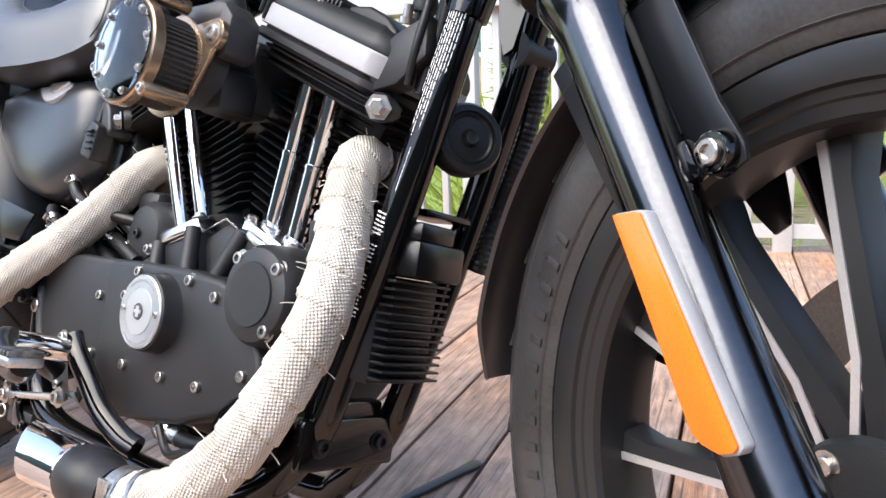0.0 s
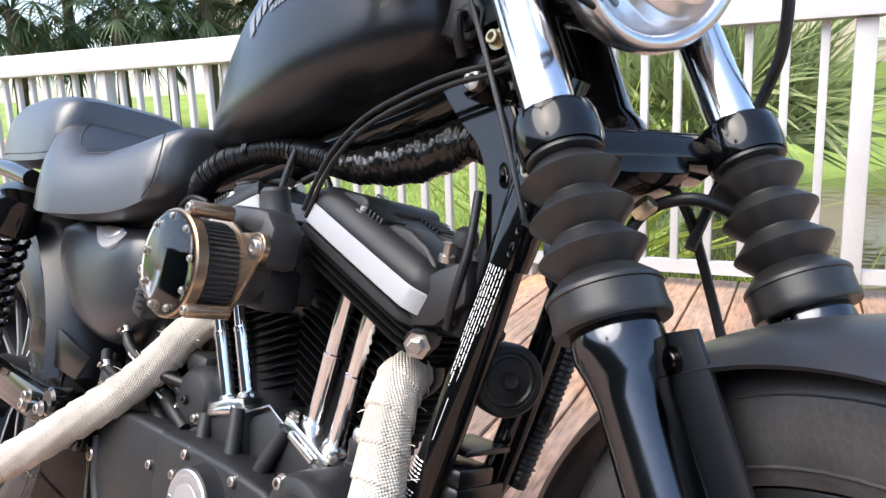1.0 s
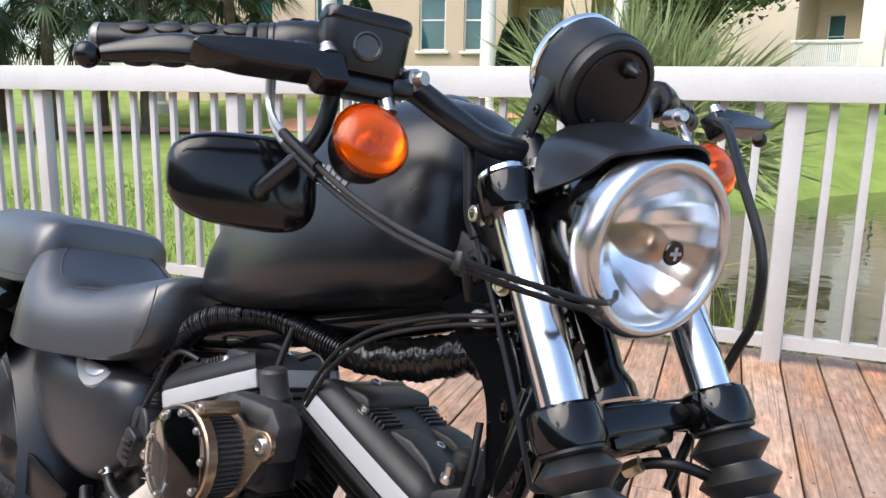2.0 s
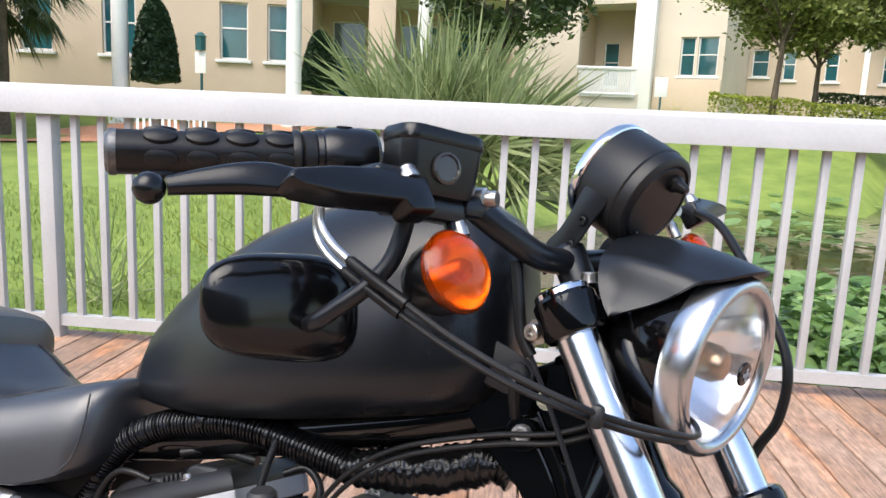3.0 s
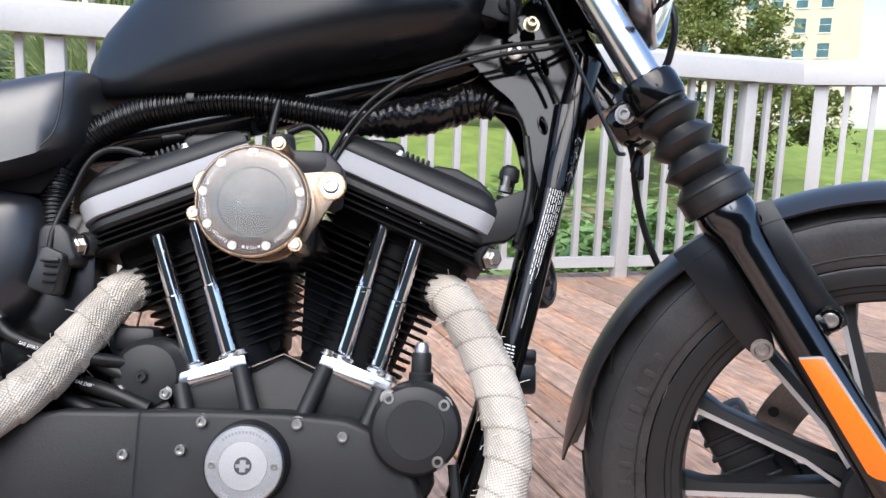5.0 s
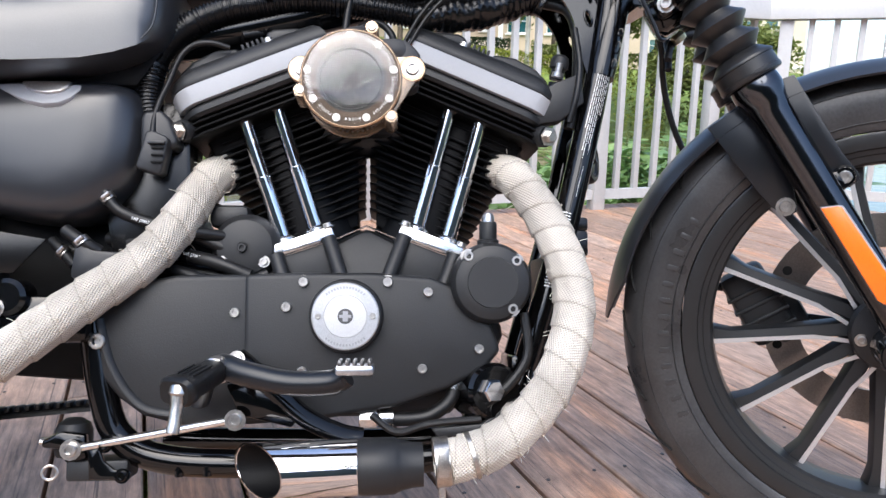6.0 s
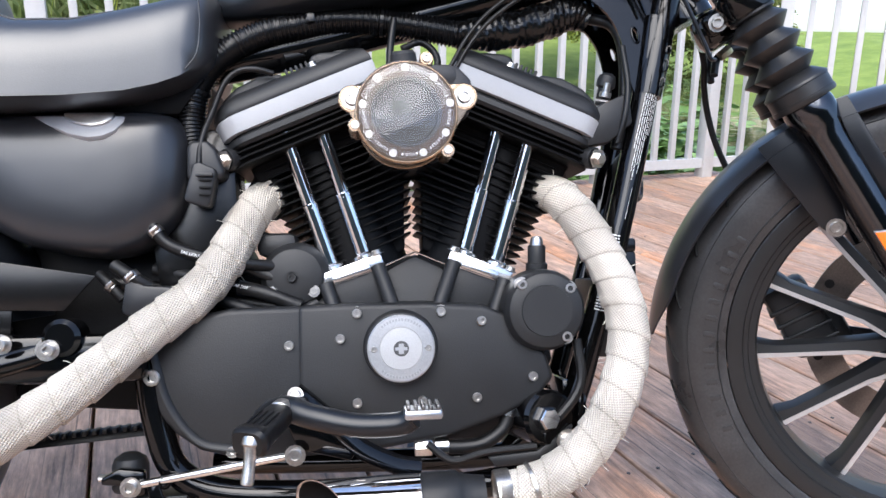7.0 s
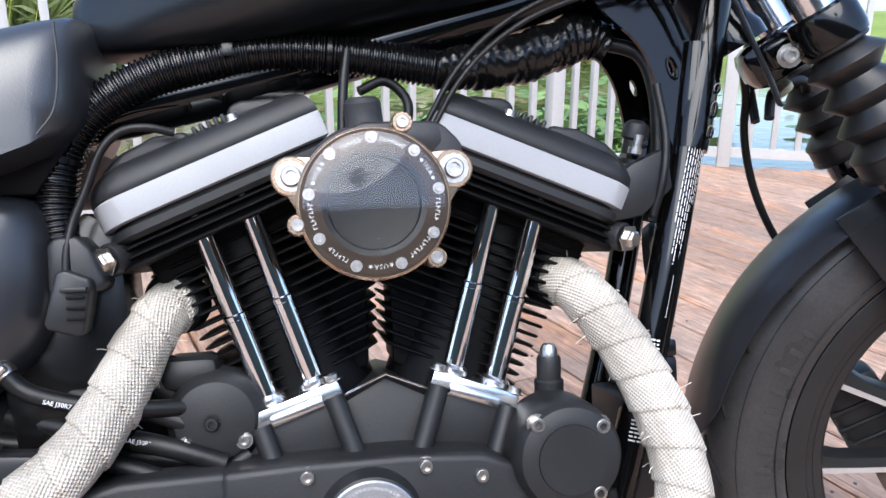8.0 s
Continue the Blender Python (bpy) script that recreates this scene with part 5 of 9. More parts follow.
for s in (-1, 1):
    m = FORK @ (LEFT_SWING if s > 0 else Matrix()) @ Matrix.Diagonal((1, s, 1, 1))
    rings = []
    for p in [Vector(v) for v in ((0.033, 0.262, 0.199), (0.029, 0.315, 0.200), (0.0245, 0.333, 0.2005), (0.0205, 0.347, 0.2025), (0.0155, 0.363, 0.2065), (0.0085, 0.380, 0.2095), (-0.0015, 0.400, 0.2115), (-0.0115, 0.420, 0.2125))]:
        k = len(rings)
        hh, hw = ((0.0075, 0.006), (0.0078, 0.006), (0.0082, 0.006), (0.0105, 0.0062), (0.0118, 0.0068), (0.0108, 0.0068), (0.0085, 0.0062), (0.0058, 0.0052))[k]
        rings.append([(p.x + hw * (abs(math.cos(q)) ** 0.75) * (1 if math.cos(q) >= 0 else -1), p.y + 0.35 * hw * math.cos(q), p.z + hh * (abs(math.sin(q)) ** 0.75) * (1 if math.sin(q) >= 0 else -1)) for q in [j * math.pi / 9 for j in range(18)]])
    fine = []
    for i in range(18):
        fine.append(smooth_line([r[i] for r in rings], 5))
    bm = loft([[fine[i][k] for i in range(18)] for k in range(len(fine[0]))])
    lathe([(0, 0.0104), (0.0053, 0.009), (0.009, 0.0053), (0.0104, 0), (0.009, -0.0053), (0.0053, -0.009), (0, -0.0104)], 20, Matrix.Translation((-0.0155, 0.4296, 0.2127)), bm)
    part("lever", bm, LEVER_BLACK, bike, "black hand lever with a ball end", at=m)
    bm = slab([(0.242, 0.176), (0.266, 0.176), (0.270, 0.184), (0.325, 0.1855), (0.354, 0.190), (0.364, 0.196), (0.358, 0.203), (0.325, 0.2075), (0.272, 0.2105), (0.267, 0.2045), (0.242, 0.2055)], -0.040, -0.016, 0.003, Matrix.Rotation(radians(90), 4, "Z"), seg=3)
    part("lever_mount", bm, LEVER_BLACK, bike, "black lever mount", at=m)
    part("pivot_bolt", lathe([(0, 0.0125), (0.0035, 0.012), (0.0066, 0.0095), (0.0072, 0.006), (0.0082, 0.0045), (0.0082, 0), (0, 0)], 20, Matrix.Translation((0.0335, 0.2545, 0.2045))), STEEL, bike, "domed zinc pivot bolt", at=m)
    # turn signal below the bar
    f = Matrix.Translation((0.017, 0.223, 0.1355)) @ Matrix.Rotation(radians(97), 4, "Y") @ Matrix.Scale(1.02, 4)
    lamp = part("turn_signal", lathe([(0, -0.045), (0.012, -0.044), (0.022, -0.036), (0.028, -0.022), (0.03, -0.004), (0.03, 0.0), (0, 0.0)], 32, f, None), PLASTIC, bike, "black bullet turn signal with amber lens", at=m)
    part("lens", lathe([(0.031, -0.002), (0.0325, 0.001), (0.0325, 0.0045), (0.031, 0.0065), (0.0295, 0.009), (0.022, 0.0155), (0.012, 0.0185), (0, 0.0195)], 36, f), AMBER, lamp, "ribbed amber lens", at=m)
    part("dish", lathe([(0.029, 0.0042), (0.024, 0.0022), (0, 0.0008), (0, 0.0004)], 28, f), LAMP_REFLECTOR, lamp, at=m)
    part("bulb", lathe([(0, 0.012), (0.006, 0.010), (0.008, 0.005), (0.008, 0.0), (0, 0.0)], 16, f), BRASS, lamp, at=m)
    part("stalk", lathe([(0, 0.022), (0.0055, 0.022), (0.0055, 0.012), (0.007, 0.011), (0.007, -0.006), (0, -0.006)], 14, Matrix.Translation((0.016, 0.200, 0.172))), STEEL, lamp, at=m)
    part("clamp_bolt", lathe([(0, 0.013), (0.0062, 0.013), (0.007, 0.011), (0.007, 0.004), (0.0098, 0.003), (0.0098, -0.016), (0, -0.016)], 12, facing((0.03, 0.177, 0.194), (0.87, -0.35, -0.42))), STEEL, lamp, at=m)
bm = tube([(0.012, 0.205, 0.165), (0.016, 0.203, 0.185), (0.03, 0.182, 0.191)], 0.006, 8, 3, at=mR)
part("signal_bracket", bm, DENIM, bike)

# mirror slung under the right grip
mx = Vector((0.526, 0.83, 0.178)).normalized()
mz = (Vector((-0.02, 0.02, 1)) - mx * mx.dot(Vector((-0.02, 0.02, 1)))).normalized()
my = mz.cross(mx)
MIR = Matrix(((mx.x, my.x, mz.x, 0.1075), (mx.y, my.y, mz.y, -0.219), (mx.z, my.z, mz.z, 0.882), (0, 0, 0, 1)))
rings = []
for h, k in ((0.0, 0.93), (-0.003, 0.985), (-0.007, 1.0), (-0.012, 0.985), (-0.018, 0.93), (-0.023, 0.82), (-0.027, 0.62), (-0.029, 0.3)):
    ring = []
    for i in range(48):
        a = 2 * math.pi * i / 48
        c, s = math.cos(a), math.sin(a)
        x, z = 0.0675 * abs(c) ** 0.62 * (1 if c >= 0 else -1), 0.044 * abs(s) ** 0.66 * (1 if s >= 0 else -1)
        z *= 1.0 + 0.10 * (x / 0.069)
        ring.append((x * k, h * 0.9, z * k - 0.08 * x * k))
    rings.append(ring)
mirror = part("mirror", loft(rings), SMOKED, bike, "glossy black oval mirror under the handlebar", at=MIR)
part("stem", tube([(0.214, -0.232, 0.985), (0.210, -0.226, 0.955), (0.203, -0.226, 0.928), (0.186, -0.23, 0.905), (0.168, -0.232, 0.889), (0.152, -0.232, 0.876), (0.142, -0.224, 0.873), (0.134, -0.214, 0.872)], 0.0072, 12, 5), DENIM, mirror)
part("glass", slab([(0.062 * math.cos(a), 0.036 * math.sin(a)) for a in [k * math.pi / 12 for k in range(24)]], 0.0005, 0.002, at=MIR), CHROME, mirror)

# throttle cables
for k, off in enumerate(((0, 0, 0), (-0.010, 0.013, -0.0075))):
    o = Vector(off)
    pts = [Vector(p) + o for p in ((0.143, -0.243, 0.985), (0.142, -0.236, 0.955), (0.156, -0.238, 0.938), (0.176, -0.242, 0.926))]
    run = [pts[-1]] + [Vector(p) + o * w for p, w in (((0.2, -0.2445, 0.9145), 1), ((0.232, -0.246, 0.899), 1), ((0.275, -0.244, 0.8785), 0.9), ((0.325, -0.24, 0.860), 0.8), ((0.374, -0.2285, 0.8465), 0.6), ((0.405, -0.19, 0.8395), 0.8), ((0.430, -0.138, 0.8355), 0.9), ((0.432, -0.095, 0.838), 1), ((0.415, -0.05, 0.848), 1))]
    cable = part("throttle_cable", tube(run, 0.0026, 10, 6), RUBBER, bike, "black throttle cable looping past the headlight")
    part("elbow", tube(pts, 0.0033, 10, 5), BRUSHED, cable, "bent steel cable elbow")
    part("sleeve", tube([run[0] * 0.9 + run[1] * 0.1, run[1], run[2]], 0.0047, 12, 3), RUBBER, cable)
    o = Vector((0.004, 0.002, -0.0075)) * k
    part("throttle_cable", tube([Vector(p) + o for p in ((0.352, -0.045, 0.826), (0.31, -0.056, 0.807), (0.262, -0.06, 0.797), (0.21, -0.06, 0.782), (0.158, -0.058, 0.762), (0.118, -0.055, 0.735), (0.09, -0.05, 0.705), (0.066, -0.045, 0.665))], 0.0027, 10, 6), RUBBER, bike, "black throttle cable running down to the intake")
part("cable_clip", box((0.374, -0.2265, 0.8445), (0.009, 0.010, 0.016), 0.003), GAUGE_SHELL, bike)
# clutch cable on the left
part("clutch_cable", tube([(0.012, 0.245, 0.208), (0.019, 0.217, 0.203), (0.05, 0.185, 0.168), (0.075, 0.14, 0.09), (0.082, 0.118, 0.01), (0.05, 0.12, -0.04), (0.011, 0.123, -0.065), (-0.03, 0.10, -0.11), (-0.06, 0.06, -0.17)], 0.005, 10, 6, at=FORK), RUBBER, bike)
# front brake line beside the right leg
pipe_ = part("brake_line", tube([(0.275, -0.088, 0.892), (0.2945, -0.086, 0.858), (0.316, -0.084, 0.818), (0.346, -0.082, 0.758), (0.378, -0.08, 0.69), (0.386, -0.078, 0.672), (0.396, -0.07, 0.672)], 0.0025, 10, 5), DENIM, bike, "thin black brake pipe")
part("sheath", tube([(0.262, -0.092, 0.955), (0.268, -0.09, 0.925), (0.275, -0.088, 0.892), (0.286, -0.087, 0.873)], 0.0058, 12, 5), RUBBER, pipe_)
part("brake_line", tube([(0.432, 0.05, 0.73), (0.4448, 0.0672, 0.7048), (0.452, 0.085, 0.675), (0.462, 0.098, 0.64), (0.476, 0.106, 0.60), (0.495, 0.11, 0.56), (0.52, 0.112, 0.52)], 0.0046, 10, 5), RUBBER, bike)
part("brake_line", tube([(-0.056, -0.01, -0.166), (-0.045, 0.0, -0.152), (-0.036, 0.008, -0.1465), (-0.02, 0.016, -0.147), (-0.004, 0.03, -0.154), (-0.001, 0.055, -0.167), (-0.006, 0.075, -0.178)], 0.0052, 12, 6, at=FORK), RUBBER, bike, "black front brake hose")
part("hose_fitting", lathe([(0, 0.009), (0.0062, 0.009), (0.0075, 0.006), (0.0075, -0.006), (0.0062, -0.009), (0, -0.009)], 6, FORK @ facing((-0.03, -0.001, -0.1475), (0.8, 0.3, 0.15))), BRASS, bike)

# ---- tank ----
T = [  # x, half width, bottom, top
    (-0.242, 0.006, 0.755, 0.768), (-0.238, 0.014, 0.745, 0.790), (-0.221, 0.026, 0.738, 0.829), (-0.19, 0.042, 0.736, 0.867), (-0.15, 0.062, 0.737, 0.906), (-0.11, 0.079, 0.740, 0.940), (-0.06, 0.095, 0.747, 0.971), (0.0, 0.108, 0.757, 0.998),
    (0.06, 0.115, 0.770, 1.018), (0.12, 0.116, 0.783, 1.029), (0.165, 0.113, 0.793, 1.031), (0.20, 0.105, 0.803, 1.024), (0.225, 0.092, 0.815, 1.010), (0.241, 0.072, 0.832, 0.985), (0.249, 0.045, 0.86, 0.955), (0.251, 0.012, 0.885, 0.93)]
rings = []
for x, w, lo, hi in T:
    ring = []
    for i in range(44):
        a = 2 * math.pi * i / 44
        c, s = math.cos(a), math.sin(a)
        zz = lo + (hi - lo) * (0.36 + (0.64 if s > 0 else 0.36) * (abs(s) ** 0.86 if s > 0 else abs(s) ** 0.55) * (1 if s >= 0 else -1))
        yy = w * abs(c) ** (0.82 if s > 0 else 0.5) * (1 if c >= 0 else -1)
        ring.append((x, MID + yy, zz))
    rings.append(ring)
tank = part("fuel_tank", loft(rings), DENIM, bike, "satin black teardrop fuel tank", smooth=50)
part("filler_cap", lathe([(0, 0.016), (0.022, 0.014), (0.03, 0.008), (0.031, 0.0), (0, -0.01)], 32, Matrix.Translation((0.13, MID + 0.02, 1.028))), GLOSS, tank)


def tank_side(x, z):
    """The tank's right-hand surface at a place in side view."""
    for p, q in zip(T, T[1:]):
        if p[0] <= x <= q[0]:
            t = (x - p[0]) / (q[0] - p[0])
            w, lo, hi = (p[k] + (q[k] - p[k]) * t for k in (1, 2, 3))
            s = (z - lo) / (hi - lo)
            s = (s - 0.36) / 0.64 if s > 0.36 else (s - 0.36) / 0.36
            sn = abs(s) ** (1 / 0.86) if s > 0 else abs(s) ** (1 / 0.55)
            return MID - w * math.sqrt(max(0.0, 1 - min(1, sn) ** 2)) ** (0.82 if s > 0 else 0.5)
    return MID


# an arched row of plain silver marks, the tallest at its ends, with a small straight row below
FOOT = smooth_line([(-0.0417, 0, 0.8498), (-0.0129, 0, 0.8772), (0.0159, 0, 0.8941), (0.0393, 0, 0.9025), (0.062, 0, 0.905), (0.085, 0, 0.902), (0.109, 0, 0.893)], 10)
CREST = smooth_line([(-0.0613, 0, 0.8753), (-0.0273, 0, 0.9006), (0.0045, 0, 0.919), (0.030, 0, 0.9275), (0.060, 0, 0.930), (0.090, 0, 0.926), (0.119, 0, 0.914)], 10)


def on_arch(u, v):
    f = max(0.0, min(59.999, 60 * u))
    i, t = int(f), f - int(f)
    p = (FOOT[i].lerp(FOOT[i + 1], t)).lerp(CREST[i].lerp(CREST[i + 1], t), v)
    return (p.x, tank_side(p.x, p.z) - 0.0012, p.z)


for k in range(15):
    if k == 6:
        continue
    u0, tall = 0.004 + 0.0666 * k, 1.0 if k == 7 else 0.86 + 0.14 * abs(2 * k / 14 - 1)
    bm = bmesh.new()
    for i in range(4):
        bm.faces.new([bm.verts.new(on_arch(u0 + du, v * tall)) for du, v in ((0, i / 4), (0.048, i / 4), (0.048, (i + 1) / 4), (0, (i + 1) / 4))])
    part("printed_bar", bm, GREY_PRINT, tank, "silver bar of an arched row on the tank side", smooth=0)
for k in range(8):
    if k == 5:
        continue
    x, z = 0.0035 + 0.0078 * k, 0.874 + 0.00215 * k
    bm = bmesh.new()
    bm.faces.new([bm.verts.new((x + ox, tank_side(x + ox, z + oz) - 0.0012, z + oz)) for ox, oz in ((0, 0), (0.0052, 0.0014), (0.0046, 0.0085), (-0.0006, 0.0071))])
    part("printed_bar", bm, GREY_PRINT, tank, smooth=0)
bm = slab([(0.205, 0.848), (0.216, 0.892), (0.274, 0.868), (0.283, 0.858), (0.282, 0.842), (0.270, 0.832), (0.255, 0.833)], -0.050, -0.044, 0.003)
box((0.235, -0.02, 0.85), (0.04, 0.05, 0.03), 0.006, bm=bm)
plate = part("ignition_plate", bm, CONNECTOR, bike, "dark grey ignition switch plate")
part("ignition_switch", lathe([(0, 0.007), (0.008, 0.007), (0.0125, 0.004), (0.013, 0), (0, 0)], 24, facing((0.2665, -0.050, 0.852), RIGHT)), RUBBER, plate)
part("key_lead", tube([(0.2665, -0.056, 0.852), (0.2685, -0.066, 0.848), (0.270, -0.064, 0.832), (0.271, -0.055, 0.815)], 0.0052, 10, 4), RUBBER, plate)

# ---- frame ----
frame_part = part("frame", tube([(0.341, MID - 0.038, 0.74), (0.321, MID - 0.038, 0.62), (0.283, MID - 0.038, 0.46), (0.246, MID - 0.038, 0.33), (0.216, MID - 0.038, 0.24), (0.165, MID - 0.05, 0.175), (0.10, MID - 0.066, 0.155), (-0.05, MID - 0.068, 0.152), (-0.2, MID - 0.07, 0.158), (-0.262, MID - 0.07, 0.185), (-0.285, MID - 0.07, 0.24), (-0.30, MID - 0.07, 0.33)], 0.0170, 20, 6), GLOSS, bike, "gloss black tubular frame")
part("downtube_sleeve", tube([(0.364, MID - 0.034, 0.80), (0.346, MID - 0.037, 0.722), (0.327, MID - 0.038, 0.638)], lambda q, a: 0.0202 - 0.001 * (q > 0.15), 24, 5), GLOSS, frame_part)
part("left_downtube", tube([(0.361, MID + 0.05, 0.79), (0.321, MID + 0.066, 0.62), (0.283, MID + 0.066, 0.46), (0.246, MID + 0.066, 0.33), (0.216, MID + 0.066, 0.24), (0.165, MID + 0.066, 0.175), (0.10, MID + 0.066, 0.155), (-0.25, MID + 0.07, 0.16)], 0.0158, 18, 6), GLOSS, frame_part)
part("backbone", tube([(0.32, MID, 0.86), (0.2, MID, 0.80), (0.05, MID, 0.755), (-0.1, MID, 0.715), (-0.25, MID, 0.68)], 0.026, 18, 5), GLOSS, frame_part)
part("top_rail", tube([(0.255, 0.0, 0.832), (0.201, 0.0, 0.813), (0.10, 0.006, 0.788), (0.03, 0.016, 0.77), (-0.02, 0.03, 0.762)], 0.009, 14, 5), GLOSS, frame_part)


def pierced_plate(outline, holes, y0, y1):
    """A flat plate in x and z with openings cut through it."""
    own = bmesh.new()
    for loop in [outline] + holes:
        vs = [own.verts.new((x, y0, z)) for x, z in loop]
        for p, q in zip(vs, vs[1:] + vs[:1]):
            own.edges.new((p, q))
    bmesh.ops.triangle_fill(own, use_beauty=True, edges=own.edges[:])
    made = bmesh.ops.extrude_face_region(own, geom=own.faces[:])
    bmesh.ops.translate(own, vec=(0, y1 - y0, 0), verts=[v for v in made["geom"] if isinstance(v, bmesh.types.BMVert)])
    return own


GUSSET = [(p.x, p.z) for p in smooth_line([(x, 0, z) for x, z in ((0.215, 0.803), (0.250, 0.7665), (0.276, 0.744), (0.292, 0.714), (0.303, 0.662), (0.312, 0.634))], 4)] + [(0.322, 0.640), (0.336, 0.70), (0.348, 0.755), (0.352, 0.80), (0.335, 0.855), (0.30, 0.868), (0.25, 0.852), (0.215, 0.835)]
SLOTS = [[(cx + 0.0035 * math.cos(a) - 0.25 * 0.009 * math.sin(a), cz + 0.009 * math.sin(a)) for a in [k * math.pi / 7 for k in range(14)]] for cx, cz in ((0.3127, 0.7882), (0.3119, 0.7168))]
for cx, cz, h in ((0.3515, 0.6946, 0.0045), (0.3472, 0.674, 0.008), (0.3418, 0.6524, 0.006)):
    part("pressed_oval", tube([(cx + 0.0028 * math.cos(a) + 0.22 * h * math.sin(a), MID - 0.037 - 0.0188 - 0.0006 * math.cos(a), cz + h * math.sin(a)) for a in [k * math.pi / 7 for k in range(15)]], 0.0011, 6, 1, cap=False), GLOSS, frame_part)
neck = part("neck_gusset", pierced_plate(GUSSET, SLOTS, -0.022, -0.017), GLOSS, frame_part, "gloss black steering neck gusset plate", smooth=30)
part("left_gusset", pierced_plate(GUSSET, SLOTS, 0.067, 0.072), GLOSS, frame_part, smooth=30)
for cx, cz in ((0.3127, 0.7882), (0.3119, 0.7168)):
    part("slot_rim", tube([(cx + 0.0046 * math.cos(a) - 0.25 * 0.0105 * math.sin(a), -0.0225, cz + 0.0105 * math.sin(a)) for a in [k * math.pi / 8 for k in range(17)]], 0.0014, 6, 1, cap=False), GLOSS, neck)
for pts in ([(0.268, -0.022, 0.812), (0.2866, -0.023, 0.790), (0.305, -0.023, 0.762), (0.3161, -0.022, 0.738)], [(0.284, -0.022, 0.820), (0.300, -0.023, 0.795), (0.316, -0.023, 0.768), (0.326, -0.022, 0.744)]):
    part("pressed_rib", tube(pts, 0.0024, 8, 5), GLOSS, neck)
part("boss", lathe([(0, 0.010), (0.0155, 0.010), (0.0165, 0.008), (0.0165, -0.02), (0, -0.02)], 28, facing((0.275, -0.028, 0.798), RIGHT)), GLOSS, neck)
cap_bolts(neck, [(0.275, -0.037, 0.798)], 0.0098, 0.007)
cap_bolts(neck, [(0.2945, -0.040, 0.834)], 0.0066, 0.009, mat=BRASS)
cap_bolts(bike, [(0.290, -0.092, 0.895)], 0.0078, 0.01, -FL)
bm = bmesh.new()                          # stamped number plate on the head: plain strokes
for k in range(15):
    box((0, 0.0022 * 0, -0.0035 * k), (0.0012, 0.0035 + 0.001 * (k % 3), 0.0018), bm=bm)
part("stamped_marks", bm, GREY_PRINT, neck, at=FORK @ Matrix.Translation((-0.036, -0.0295, 0.02)))


# label tapes on the right downtube: unreadable print as bars
def on_tube(s, ang, r, a=Vector((0.321, MID - 0.038, 0.62)), b=Vector((0.246, MID - 0.038, 0.33))):
    way = (b - a).normalized()
    x = way.cross(Vector((0, 1, 0))).normalized()
    return a + way * s + r * (x * math.sin(ang) + Vector((0, -1, 0)) * math.cos(ang))


bm = bmesh.new()
rng = random.Random(4)


def print_line(s0, s1, a):
    s = s0
    while s < s1:
        w = rng.uniform(0.004, 0.011)
        q = [bm.verts.new(on_tube(ss, aa, 0.0176)) for ss, aa in ((s, a), (min(s + w, s1), a), (min(s + w, s1), a + 0.05), (s, a + 0.05))]
        bm.faces.new(q)
        s += w + 0.0016


for k in range(7):
    print_line(-0.02 + 0.002 * (k % 2), (0.055, 0.085, 0.095, 0.075, 0.09, 0.06, 0.05)[k], -0.30 + 0.16 * k)
def patch(s0, s1, a0, a1, r, n=6):
    for i in range(n):
        u, v = a0 + (a1 - a0) * i / n, a0 + (a1 - a0) * (i + 1) / n
        bm.faces.new([bm.verts.new(on_tube(ss, aa, r)) for ss, aa in ((s0, u), (s0, v), (s1, v), (s1, u))])


patch(0.105, 0.146, 0.25, 0.95, 0.0175)
for blk in ((0.168, 6), (0.198, 5), (0.226, 4), (0.246, 6)):
    for k in range(blk[1]):
        a, s = -0.5, blk[0] + 0.0038 * k
        while a < 1.3:
            w = rng.uniform(0.15, 0.45)
            bm.faces.new([bm.verts.new(on_tube(ss, aa, 0.0176)) for ss, aa in ((s, a), (s, min(a + w, 1.35)), (s + 0.0016, min(a + w, 1.35)), (s + 0.0016, a))])
            a += w + 0.07
white_print, bm = bm, bmesh.new()
for k in range(15):
    patch(0.107 + 0.0025 * k, 0.107 + 0.0025 * k + (0.0008, 0.0015, 0.0011)[k % 3], 0.32, 0.88, 0.0177, 4)
tagged(part("barcode", bm, FIN, frame_part, "dark bars of a barcode label", smooth=0), kind="stuff")
bm = white_print
tagged(part("label_print", bm, WHITE_PRINT, frame_part, "white print on the frame tube", smooth=0), kind="stuff")


# ---- engine ----
VX, VZ, TILT_V = 0.022, 0.276, radians(22.5)
ENG_Y = 0.045


def cyl_frame(side):
    """Along a cylinder: x across it in side view (towards the bike's end), z up its axis, y to the left."""
    a = side * TILT_V
    up, out = Vector((math.sin(a), 0, math.cos(a))), Vector((math.cos(a) * side, 0, -math.sin(a) * side))
    return Matrix(((out.x, 0, up.x, VX), (0, 1, 0, 0), (out.z, 0, up.z, VZ), (0, 0, 0, 1)))


engine = part("engine", slab([(-0.20, 0.20), (-0.21, 0.36), (-0.12, 0.40), (-0.045, 0.405), (VX, 0.44), (0.09, 0.405), (0.17, 0.38), (0.20, 0.30), (0.13, 0.20)], -0.012, 0.12, 0.012), CASE, bike, "black V-twin engine with silver rocker bands")
# crankcase apex with its bright seam
part("case_seam", tube([(-0.03, -0.014, 0.418), (VX, -0.014, 0.4405), (0.075, -0.014, 0.418)], 0.0013, 6, 1), ALLOY, engine)


